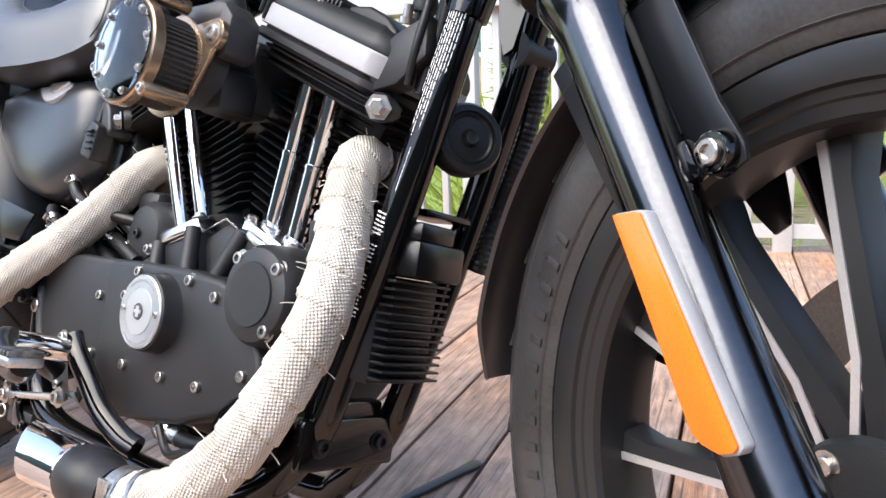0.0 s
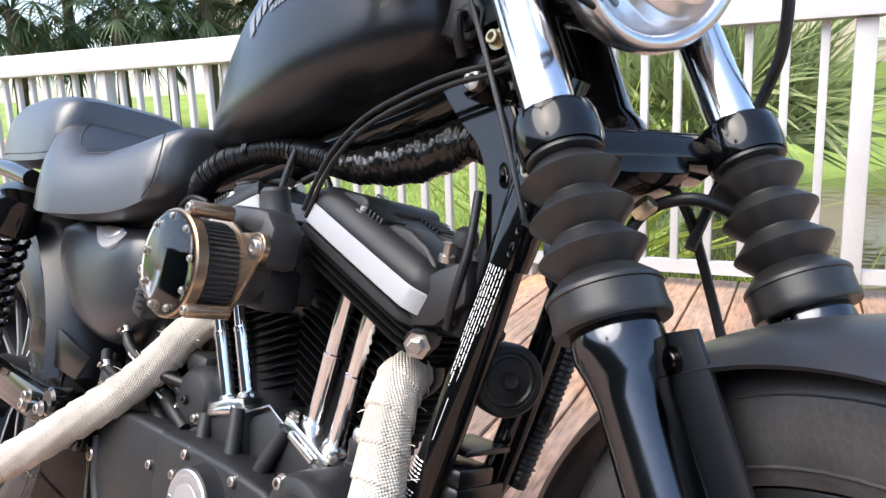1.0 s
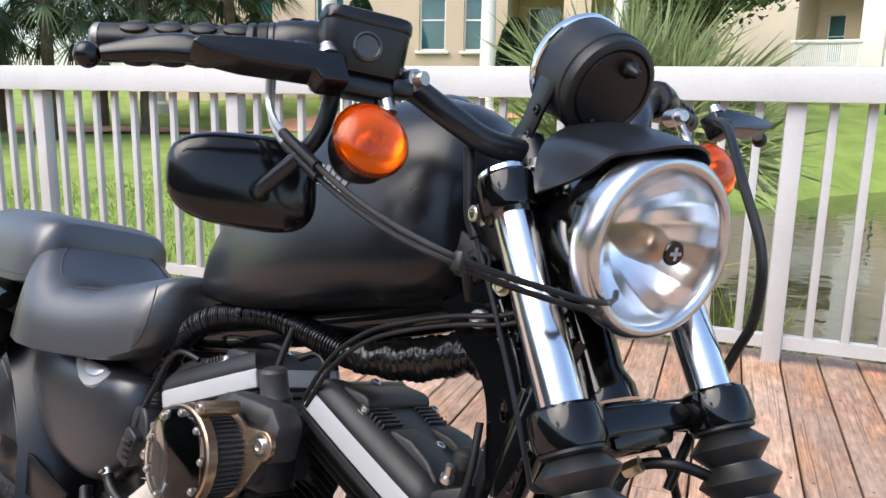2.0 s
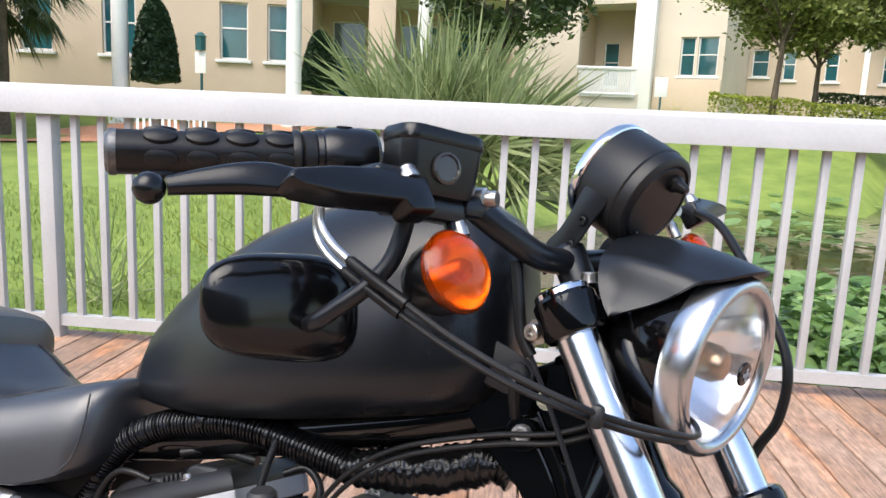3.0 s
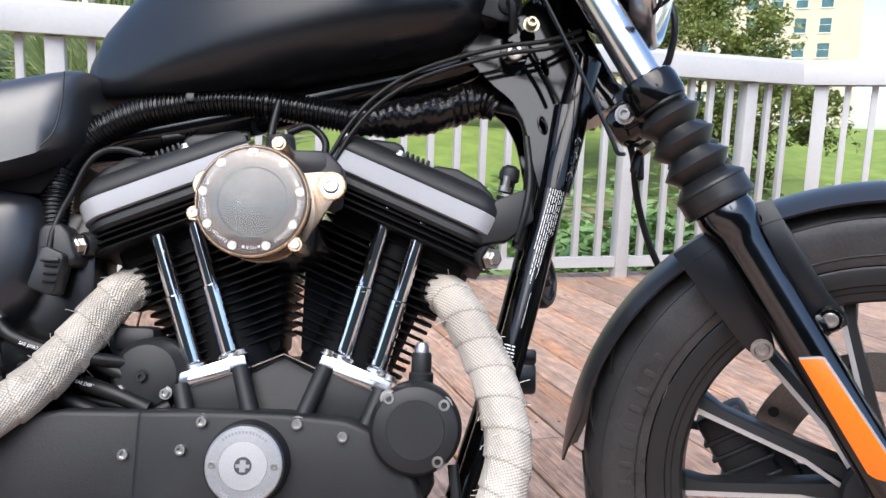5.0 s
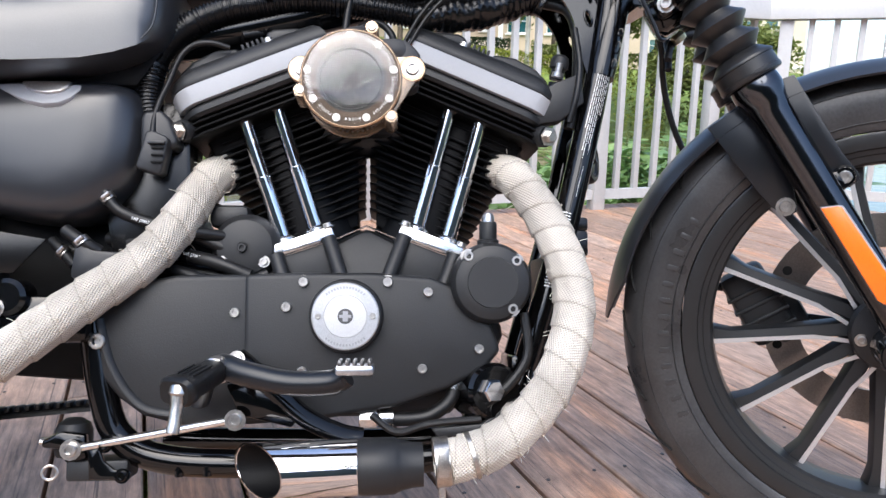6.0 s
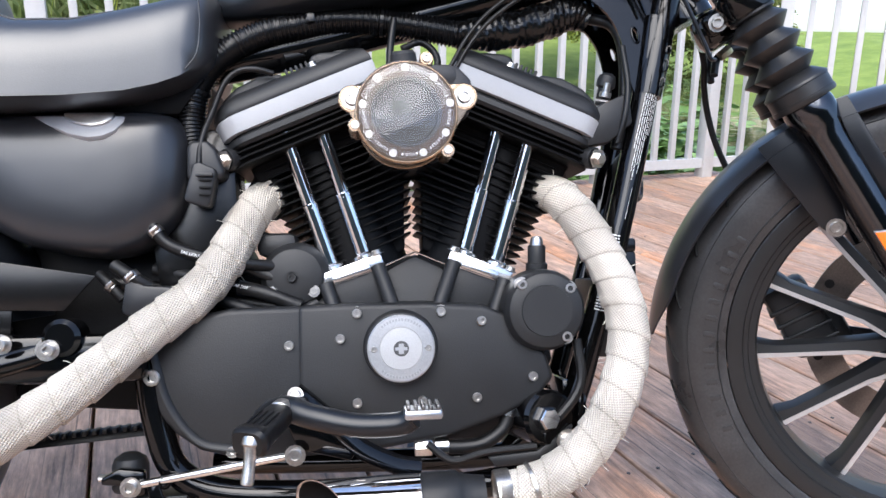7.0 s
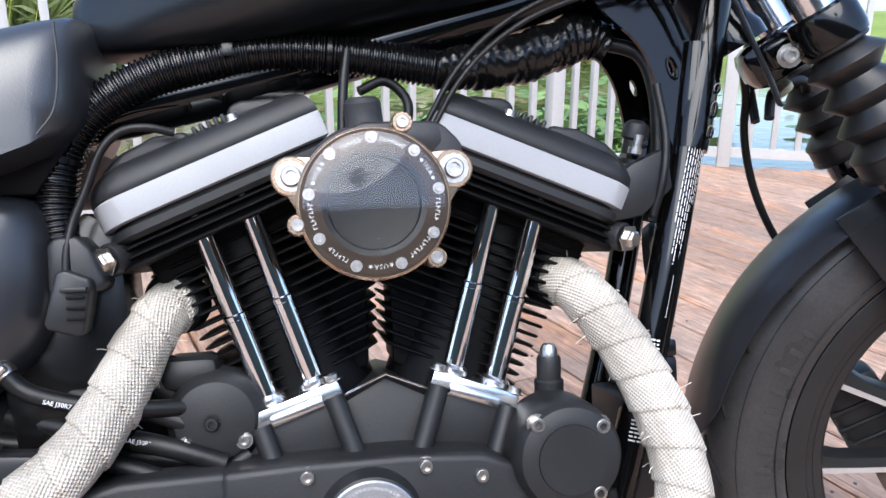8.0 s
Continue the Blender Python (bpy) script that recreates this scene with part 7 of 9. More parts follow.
lathe([(0, 0.012), (0.004, 0.012), (0.004, -0.012), (0, -0.012)], 10, facing((0.109, -0.135, 0.138), (0, 0, 1)), bm)
box((0.109, -0.158, 0.172), (0.012, 0.004, 0.03), 0.001, bm=bm)
part("clamp_bolt", bm, STEEL, clampm)
part("wire_tie", lathe([(0.0252, 0.0), (0.0268, 0.001), (0.0268, 0.005), (0.0252, 0.006)], 40, facing((0.146, -0.13, 0.1755), (-1, 0, -0.3))), STEEL, bike)

# seat
def cushion(rows, seg=30, square=0.55, floor=None):
    rings = []
    for x, w, lo, hi, dish in rows:
        ring = []
        for i in range(seg):
            a = math.pi * (1 - i / (seg - 1))
            c, s = math.cos(a), math.sin(a)
            yy = w * (abs(c) ** square) * (1 if c >= 0 else -1)
            zz = lo + (hi - lo) * s ** square - dish * math.exp(-(yy / (0.55 * w + 1e-6)) ** 2) * s
            ring.append((x, MID + yy, zz))
        rings.append(ring + [(x, MID + w * 0.85, lo - 0.004), (x, MID - w * 0.85, lo - 0.004)])
    return loft(rings)


SEAT = [(-0.214, 0.018, 0.712, 0.742, 0), (-0.217, 0.052, 0.692, 0.757, 0), (-0.222, 0.076, 0.676, 0.763, 0.0), (-0.232, 0.090, 0.662, 0.764, 0.001), (-0.25, 0.098, 0.648, 0.761, 0.004), (-0.275, 0.104, 0.637, 0.755, 0.007), (-0.31, 0.112, 0.627, 0.745, 0.012), (-0.37, 0.127, 0.618, 0.727, 0.018),
        (-0.43, 0.142, 0.613, 0.722, 0.02), (-0.47, 0.145, 0.613, 0.735, 0.014), (-0.505, 0.139, 0.616, 0.760, 0.006), (-0.53, 0.126, 0.62, 0.780, 0), (-0.552, 0.10, 0.63, 0.786, 0)]


def seat_point(x, y):
    """A place on the seat's skin above x and y (y from the middle)."""
    for p, q in zip(SEAT, SEAT[1:]):
        if q[0] <= x <= p[0]:
            t = (p[0] - x) / (p[0] - q[0])
            w, lo, hi, dish = (p[k] + (q[k] - p[k]) * t for k in (1, 2, 3, 4))
            c = min(1.0, abs(y) / w) ** (1 / 0.55)
            sn = math.sqrt(max(0.0, 1 - c * c))
            return Vector((x, MID + y, lo + (hi - lo) * sn ** 0.55 - dish * math.exp(-(y / (0.55 * w)) ** 2) * sn))


seat = part("seat", cushion(SEAT), VINYL, bike, "black vinyl rider's seat with stitched dish", smooth=55)
bm = tube([(-0.231, MID - 0.088, 0.745), (-0.228, MID - 0.092, 0.71), (-0.231, MID - 0.096, 0.675), (-0.243, MID - 0.1, 0.655)], 0.0011, 6, 5)
SEAM = [(-0.30, -0.02), (-0.318, -0.062), (-0.36, -0.088), (-0.42, -0.102), (-0.47, -0.100), (-0.51, -0.078), (-0.53, -0.03), (-0.53, 0.03), (-0.51, 0.078), (-0.47, 0.100)]
tube([seat_point(p.x, p.y) + Vector((0, 0, 0.0006)) for p in smooth_line([(x, y, 0) for x, y in SEAM], 6)], 0.0014, 6, 1, bm)
part("piping", bm, material("seam_piping", (0.035, 0.035, 0.037), 0.4), seat)
PILLION = [(-0.512, 0.070, 0.742, 0.768, 0), (-0.516, 0.095, 0.728, 0.792, 0), (-0.524, 0.110, 0.716, 0.812, 0), (-0.54, 0.117, 0.708, 0.8185, 0), (-0.58, 0.120, 0.703, 0.8215, 0.002), (-0.66, 0.118, 0.70, 0.822, 0.004), (-0.74, 0.112, 0.70, 0.816, 0.003), (-0.81, 0.10, 0.70, 0.803, 0), (-0.855, 0.078, 0.705, 0.782, 0), (-0.875, 0.045, 0.715, 0.755, 0)]
PILLION = [(x, w, lo - 0.011, hi - 0.011, d) for x, w, lo, hi, d in PILLION]
pillion = part("pillion_pad", cushion(PILLION, 34, 0.42), VINYL, bike, "black vinyl pillion pad", smooth=45)
part("piping", tube([(x, MID - w * 0.99, lo + 0.012) for x, w, lo, hi, d in PILLION[1:9]], 0.0016, 6, 4), material("pad_piping", (0.03, 0.03, 0.032), 0.4), pillion)

# side cover with silver badge, and its neighbours
COVER = [(-0.565, 0.600), (-0.50, 0.612), (-0.40, 0.616), (-0.30, 0.616), (-0.262, 0.606), (-0.249, 0.575), (-0.248, 0.53), (-0.262, 0.485), (-0.296, 0.452), (-0.34, 0.438), (-0.40, 0.444), (-0.45, 0.458), (-0.50, 0.49), (-0.56, 0.545)]
own = bmesh.new()
rings = []
cx, cz = -0.40, 0.53
for y, k in ((0.03, 0.97), (-0.005, 1.0), (-0.025, 0.985), (-0.042, 0.94), (-0.053, 0.86), (-0.0595, 0.72), (-0.063, 0.5), (-0.0645, 0.25)):
    rings.append([(cx + (p.x - cx) * k, y, cz + (p.z - cz) * k) for p in smooth_line([(x, 0, z) for x, z in COVER + COVER[:1]], 4)[:-1]])
cover = part("side_cover", loft(rings), COVER_PAINT, bike, "satin black oil tank side cover", smooth=50)
BADGE_AT = Matrix.Translation((0, -0.065, 0.5775)) @ Matrix.Rotation(radians(-30), 4, "X") @ Matrix.Translation((0, 0.0625, -0.585))
bm = slab([(-0.424, 0.6155), (-0.318, 0.6155), (-0.3185, 0.606), (-0.327, 0.593), (-0.340, 0.585), (-0.356, 0.5825), (-0.378, 0.588), (-0.405, 0.602)], -0.0665, -0.045, 0.003)
badge = part("silver_badge", bm, SILVER, cover, "silver badge on the side cover", at=BADGE_AT)
part("badge_cap", slab([(-0.390, 0.6185), (-0.329, 0.6185), (-0.331, 0.608), (-0.340, 0.600), (-0.354, 0.597), (-0.370, 0.600), (-0.382, 0.608)], -0.0705, -0.058, 0.004), BRUSHED, badge, at=BADGE_AT)
bm = slab([(-0.240, 0.5475), (-0.233, 0.5495), (-0.2155, 0.542), (-0.213, 0.537), (-0.2205, 0.4985), (-0.225, 0.4955), (-0.248, 0.5025), (-0.2505, 0.507)], -0.062, -0.036, 0.004, seg=3)
plug = part("connector", bm, CONNECTOR, bike, "grey-black plug connector")
for zz in (0.5105, 0.519, 0.5275):
    part("latch_slot", box((-0.225, -0.0645, zz), (0.014, 0.002, 0.0028), 0.0006), FIN, plug)
part("latch", box((-0.2255, -0.066, 0.5335), (0.02, 0.005, 0.004), 0.001), CONNECTOR, plug)
part("coil_shell", slab([(-0.25, 0.569), (-0.245, 0.576), (-0.226, 0.577), (-0.216, 0.566), (-0.205, 0.538), (-0.21, 0.53), (-0.25, 0.53)], -0.05, -0.015, 0.006, seg=3), CONNECTOR, bike)
bm = slab([(-0.232, 0.60), (-0.20, 0.585), (-0.195, 0.49), (-0.225, 0.40), (-0.29, 0.39), (-0.30, 0.45)], -0.018, 0.05, 0.008)
part("battery_tray", bm, PLASTIC, bike)

# wiring loom over the engine
LOOM = [(-0.249, -0.012, 0.575), (-0.252, -0.011, 0.605), (-0.247, -0.010, 0.6437), (-0.228, -0.010, 0.6764), (-0.202, -0.010, 0.699), (-0.163, -0.008, 0.7185), (-0.124, -0.006, 0.7285), (-0.085, -0.004, 0.7365), (-0.044, -0.004, 0.738), (-0.003, -0.004, 0.7345), (0.038, -0.004, 0.729), (0.085, -0.002, 0.7215)]
loom = part("wiring_loom", tube(LOOM, lambda s, a: 0.0168 + 0.0012 * max(-1, min(1, 1.8 * math.sin(2 * math.pi * s / 0.0050))), 22, 78), CONDUIT, bike, "ribbed black conduit", smooth=60)
part("loom_clip", box((-0.1035, -0.0245, 0.7345), (0.010, 0.003, 0.012), 0.001), PLASTIC, loom)
part("loom_clip", box((-0.086, -0.018, 0.7525), (0.008, 0.008, 0.006), 0.0015), PLASTIC, loom)
for p, w in (((-0.247, -0.010, 0.6437), (0.3, 0, 0.95)), ((-0.015, -0.004, 0.7358), (1, 0, -0.08))):
    part("tie", lathe([(0.0182, -0.002), (0.0192, -0.002), (0.0192, 0.002), (0.0182, 0.002), (0.0182, -0.002)], 28, facing(p, w)), PLASTIC, loom)
rng = random.Random(6)
lumps = [rng.uniform(-1, 1) for _ in range(400)]
part("taped_loom", tube([(0.078, -0.002, 0.7225), (0.10, 0.003, 0.7235), (0.1295, 0.008, 0.7275), (0.169, 0.011, 0.735), (0.206, 0.014, 0.747), (0.228, 0.016, 0.756), (0.246, 0.018, 0.757), (0.262, 0.018, 0.750)], lambda s, a: 0.0168 + 0.0075 * math.sin(math.pi * min(1, s / 0.205)) ** 0.8 + 0.0010 * math.sin(620 * s + 3.1 * math.sin(a + 25 * s)) + 0.0012 * math.sin(150 * s + 3 * a) + 0.0003 * lumps[int(s * 500) % 390], 24, 14), TAPE, bike, "cable bundle in wrinkled black tape", smooth=60)
tube_specs = [([(0.258, 0.016, 0.752), (0.29, 0.0, 0.735), (0.30, -0.01, 0.69), (0.296, -0.015, 0.62), (0.285, -0.015, 0.57)], 0.0075), ([(0.0, -0.02, 0.735), (-0.005, -0.025, 0.70), (-0.008, -0.03, 0.655)], 0.0046), ([(0.01, -0.01, 0.70), (0.035, -0.005, 0.71), (0.055, -0.005, 0.69), (0.05, -0.01, 0.655)], 0.0046),
              ([(-0.149, -0.035, 0.661), (-0.17, -0.04, 0.665), (-0.191, -0.04, 0.662), (-0.207, -0.041, 0.646), (-0.220, -0.042, 0.613), (-0.230, -0.044, 0.588), (-0.2345, -0.048, 0.565), (-0.235, -0.05, 0.545)], 0.0036), ([(0.292, -0.028, 0.70), (0.296, -0.034, 0.65), (0.291, -0.036, 0.61), (0.282, -0.03, 0.575)], 0.0042),
              ([(-0.292, -0.043, 0.48), (-0.287, -0.045, 0.470), (-0.277, -0.045, 0.457), (-0.262, -0.045, 0.448), (-0.231, -0.043, 0.438), (-0.19, -0.035, 0.43), (-0.15, -0.02, 0.425)], 0.0075), ([(-0.26, -0.02, 0.40), (-0.20, -0.03, 0.38), (-0.14, -0.03, 0.36), (-0.10, -0.02, 0.38)], 0.0075), ([(-0.35, 0.0, 0.41), (-0.25, 0.0, 0.392), (-0.12, -0.01, 0.37)], 0.009),
              ([(-0.14, 0.0, 0.69), (-0.10, 0.01, 0.70), (-0.04, 0.01, 0.70)], 0.006)]
for pts, r in tube_specs:
    part("hose", tube(pts, r, 12, 6), RUBBER, bike, "black rubber hose")
bm = lathe([(0, 0.014), (0.006, 0.0135), (0.0105, 0.010), (0.0122, 0.004), (0.0122, -0.004), (0.009, -0.006), (0.009, -0.02), (0, -0.02)], 20, facing((0.274, -0.014, 0.655), (0.2, -0.2, 1)))
lathe([(0, 0.0), (0.0145, 0.0), (0.0145, -0.005), (0, -0.005)], 20, facing((0.274, -0.014, 0.63), (0.2, -0.2, 1)), bm)
mount = part("engine_mount", bm, CASE, bike, "black front engine mount")
part("mount_bracket", slab([(0.225, 0.60), (0.262, 0.625), (0.298, 0.64), (0.302, 0.60), (0.27, 0.575), (0.24, 0.57)], -0.035, -0.01, 0.004), CASE, mount)
part("stud", lathe([(0, 0.012), (0.0045, 0.012), (0.0045, 0), (0.0075, 0), (0.0075, -0.006), (0, -0.006)], 12, facing((0.2685, -0.030, 0.640), (0.2, -0.2, 1))), STEEL, mount)

bm = lathe([(0, 0.03), (0.02, 0.03), (0.034, 0.026), (0.042, 0.016), (0.044, 0.0), (0.044, -0.09), (0, -0.09)], 40, facing((-0.128, 0.0, 0.412), RIGHT))
box((-0.15, 0.01, 0.452), (0.05, 0.05, 0.03), 0.01, bm=bm)
starter = part("starter_motor", bm, CASE, bike, "black starter motor behind the cylinder")
cap_bolts(starter, [(-0.152, -0.028, 0.394), (-0.104, -0.028, 0.394)], 0.005, 0.005)
cap_bolts(starter, [(-0.112, -0.022, 0.43), (-0.13, -0.03, 0.411), (-0.148, -0.02, 0.43), (-0.135, -0.012, 0.448)], 0.0055, 0.005, mat=CASE)
for pts, r in (([(-0.30, 0.01, 0.452), (-0.24, -0.012, 0.441), (-0.2, -0.018, 0.43), (-0.15, -0.02, 0.41), (-0.12, -0.02, 0.392)], 0.0088), ([(-0.30, 0.0, 0.425), (-0.25, -0.016, 0.414), (-0.2, -0.022, 0.402), (-0.16, -0.03, 0.392), (-0.12, -0.03, 0.376)], 0.0088), ([(-0.22, 0.02, 0.47), (-0.18, 0.0, 0.468), (-0.15, 0.0, 0.455)], 0.006)):
    hose = part("oil_hose", tube(pts, r, 14, 6), RUBBER, bike, "black rubber oil hose")
    part("clamp", lathe([(r, -0.005), (r + 0.0014, -0.004), (r + 0.0014, 0.004), (r, 0.005)], 20, facing(pts[2], Vector(pts[3 if len(pts) > 3 else 2]) - Vector(pts[1]))), GLOSS, hose)

# dark casings and clamps behind the rear pipe
part("transmission_case", slab([(-0.53, 0.262), (-0.55, 0.36), (-0.50, 0.455), (-0.40, 0.48), (-0.22, 0.49), (-0.17, 0.40), (-0.2, 0.26), (-0.33, 0.243), (-0.42, 0.25)], 0.035, 0.12, 0.01), FIN, bike, "black transmission case")
part("seat_pan", slab([(-0.60, 0.606), (-0.60, 0.632), (-0.27, 0.648), (-0.238, 0.668), (-0.232, 0.655), (-0.25, 0.63), (-0.262, 0.612)], -0.03, 0.18, 0.004), FIN, bike, "black steel seat pan")
part("hose_bracket", slab([(-0.318, 0.421), (-0.300, 0.406), (-0.252, 0.402), (-0.233, 0.389), (-0.293, 0.36), (-0.324, 0.374)], -0.058, -0.03, 0.004), CONNECTOR, bike)
for p, w, r in (((-0.287, -0.045, 0.4695), (0.6, 0, -0.75), 0.0075), ((-0.313, -0.052, 0.416), (0.6, 0, -0.7), 0.0082), ((-0.343, -0.03, 0.405), (0.7, 0, -0.6), 0.007)):
    clip = part("hose_clamp", lathe([(r, -0.0045), (r + 0.0016, -0.004), (r + 0.0016, 0.004), (r, 0.0045), (r - 0.001, 0), (r, -0.0045)], 20, facing(p, w)), STEEL, bike, "bright worm-drive hose clamp")
    part("clamp_screw", lathe([(0, 0.004), (0.0028, 0.004), (0.003, 0.0), (0.003, -0.006), (0, -0.006)], 8, facing(Vector(p) + Vector((0, -r - 0.002, 0.001)), (w[2], 0, -w[0]))), STEEL, clip)
part("hose", tube([(-0.335, -0.045, 0.43), (-0.313, -0.052, 0.416), (-0.295, -0.045, 0.404)], 0.008, 12, 4), RUBBER, bike, "black rubber hose")
part("hose", tube([(-0.36, -0.02, 0.42), (-0.343, -0.03, 0.405), (-0.33, -0.03, 0.39)], 0.0068, 12, 4), RUBBER, bike, "black rubber hose")
text_mesh("SAE J30R7", 0.0052, WHITE_PRINT, "hose_print", bike, Matrix.Translation((-0.246, -0.0525, 0.4415)) @ Matrix.Rotation(radians(16), 4, "Y") @ Matrix.Rotation(radians(90), 4, "X"))
text_mesh("SAE J30R7", 0.0052, WHITE_PRINT, "hose_print", bike, Matrix.Translation((-0.19, -0.034, 0.4015)) @ Matrix.Rotation(radians(14), 4, "Y") @ Matrix.Rotation(radians(90), 4, "X"))
bm = tube([(-0.50, -0.075, 0.318), (-0.45, -0.078, 0.322), (-0.40, -0.075, 0.335), (-0.365, -0.06, 0.35)], lambda s, a: 0.021 - 0.004 * math.sin(9 * s), 16, 5, squash=0.8)
lug = part("forged_lug", bm, GLOSS, bike, "gloss black forged footrest mount")
cap_bolts(lug, [(-0.462, -0.098, 0.326), (-0.392, -0.092, 0.337)], 0.0085, 0.006)

# horn, regulator and bracket between the downtubes
HORN = facing((0.318, 0.021, 0.537), (0.85, -0.5, 0.05))
part("horn", lathe([(0, 0.012), (0.006, 0.014), (0.009, 0.008), (0.02, 0.007), (0.022, 0.009), (0.0245, 0.008), (0.0255, 0.01), (0.031, 0.0095), (0.034, 0.005), (0.034, -0.012), (0.028, -0.02), (0, -0.02)], 48, HORN), RUBBER, bike, "round black horn")
reg = part("regulator", box((0.262, MID, 0.352), (0.03, 0.085, 0.10), 0.004), CASE, bike, "black finned voltage regulator")
for k in range(13):
    part("fin", box((0.282, MID, 0.308 + 0.0075 * k), (0.022, 0.082, 0.0026), 0.0008), RIM, reg)
bm = box((0.285, MID, 0.42), (0.05, 0.07, 0.035), 0.005)
box((0.29, MID - 0.01, 0.445), (0.04, 0.05, 0.018), 0.004, bm=bm)
box((0.278, MID + 0.012, 0.465), (0.05, 0.066, 0.006), 0.002, bm=bm)
part("relay_box", bm, PLASTIC, bike, "black relay box on a bracket")
bm = box((0.225, MID, 0.235), (0.012, 0.13, 0.05), 0.004)
box((0.215, MID, 0.26), (0.02, 0.09, 0.03), 0.004, bm=bm)
br = part("frame_bracket", bm, GLOSS, bike)
cap_bolts(br, [(0.2315, MID - 0.04, 0.235), (0.2315, MID + 0.04, 0.235)], 0.008, 0.005, (1, 0, 0), RUBBER)
part("side_conduit", tube([(0.338, MID + 0.075, 0.66), (0.325, MID + 0.09, 0.58), (0.305, MID + 0.092, 0.50), (0.285, MID + 0.09, 0.42)], lambda s, a: 0.0102 + 0.0010 * max(-1, min(1, 1.6 * math.sin(2 * math.pi * s / 0.0066))), 14, 26), RUBBER, bike, smooth=0)
part("strap", tube([(0.322, MID + 0.05, 0.64), (0.330, MID + 0.09, 0.642)], 0.019, 16, 2), RUBBER, bike)
# oil filter and lines by the front of the case
part("oil_filter", lathe([(0, 0.045), (0.03, 0.045), (0.034, 0.04), (0.034, -0.03), (0, -0.03)], 32, facing((0.165, -0.03, 0.235), (0.3, -1, 0.05))), GLOSS, bike, "gloss black oil filter")
part("filter_bolt", lathe([(0, 0.012), (0.012, 0.012), (0.015, 0.008), (0.015, 0), (0, 0)], 6, facing((0.172, -0.075, 0.238), (0.3, -1, 0.05))), CHROME, bike)
part("oil_line", tube([(0.04, -0.05, 0.205), (0.07, -0.052, 0.203), (0.10, -0.052, 0.207), (0.125, -0.05, 0.225), (0.133, -0.046, 0.252)], 0.0085, 12, 6), RUBBER, bike)
for p, w in (((0.048, -0.05, 0.2045), (1, 0, 0)), ((0.132, -0.046, 0.246), (0.2, 0, 1))):
    part("hose_clamp", lathe([(0.009, -0.009), (0.0105, -0.008), (0.0105, 0.008), (0.009, 0.009)], 20, facing(p, w)), ALLOY, bike)
part("line_nut", lathe([(0, 0.011), (0.010, 0.011), (0.0115, 0.009), (0.0115, -0.009), (0.010, -0.011), (0, -0.011)], 6, facing((0.026, -0.05, 0.2045), (1, 0, 0))), ALLOY, bike)
part("sensor", lathe([(0, 0.012), (0.010, 0.012), (0.0115, 0.009), (0.0115, -0.01), (0.014, -0.012), (0.014, -0.03), (0, -0.03)], 20, facing((0.178, -0.012, 0.435), (0, -0.1, 1))), CASE, bike, "oil pressure sender with a bright cap")
part("sender_cap", lathe([(0, 0.024), (0.0055, 0.023), (0.008, 0.019), (0.0085, 0.012), (0, 0.012)], 20, facing((0.178, -0.012, 0.435), (0, -0.1, 1))), BRUSHED, bike)
bm = slab([(0.10, 0.195), (0.16, 0.20), (0.205, 0.23), (0.20, 0.205), (0.17, 0.185), (0.11, 0.182)], -0.075, -0.065, 0.003)
part("pipe_bracket", bm, CASE, bike)
cap_bolts(bike, [(0.195, -0.088, 0.213)], 0.0095, 0.007)
part("wire_sleeve", tube([(0.215, -0.06, 0.33), (0.218, -0.066, 0.28), (0.195, -0.07, 0.245), (0.165, -0.072, 0.222)], 0.006, 10, 5), RUBBER, bike)
part("wire_sleeve", tube([(0.16, -0.072, 0.205), (0.10, -0.07, 0.2), (0.06, -0.065, 0.19), (0.03, -0.06, 0.21)], 0.0045, 10, 5), RUBBER, bike)

# brake pedal, foot peg and rod
bm = tube([(-0.165, -0.085, 0.235), (-0.148, -0.13, 0.262), (-0.124, -0.162, 0.276), (-0.098, -0.176, 0.270), (-0.052, -0.186, 0.261), (-0.008, -0.194, 0.262), (0.008, -0.198, 0.27)], lambda s, a: 0.0135 - 0.02 * max(0, s - 0.08) * 0.3, 14, 6)
pedal = part("brake_pedal", bm, DENIM, bike, "black brake pedal with ribbed steel pad")
pad = part("pad", box((0.0165, -0.208, 0.276), (0.038, 0.034, 0.010), 0.003), BRUSHED, pedal, "ribbed steel pedal pad")
for k in range(5):
    part("rib", box((0.002 + 0.0073 * k, -0.208, 0.283), (0.0040, 0.033, 0.006), 0.0016), WORN_CAP, pedal)
PEG = Matrix.Translation((-0.139, -0.207, 0.2655)) @ Matrix.Rotation(radians(14), 4, "X") @ Matrix.Rotation(radians(-20), 4, "Z")
rings = []
for y, w, h in ((0.036, 0.011, 0.010), (0.032, 0.0135, 0.012), (0.0, 0.0155, 0.0125), (-0.018, 0.0165, 0.0125), (-0.022, 0.0182, 0.0142), (-0.031, 0.0182, 0.0142), (-0.035, 0.0155, 0.0115)):
    rings.append([(w * math.copysign(abs(math.cos(a)) ** 0.6, math.cos(a)), y, h * math.copysign(abs(math.sin(a)) ** 0.6, math.sin(a))) for a in [2 * math.pi * k / 20 for k in range(20)]])
peg = part("foot_peg", loft(rings), RUBBER, bike, "folding foot peg with black rubber", at=PEG)
for k in range(4):
    part("tread_rib", box((-0.0093 + 0.0062 * k, -0.002, 0.0125), (0.0026, 0.03, 0.0022), 0.0008), RUBBER, peg, at=PEG)
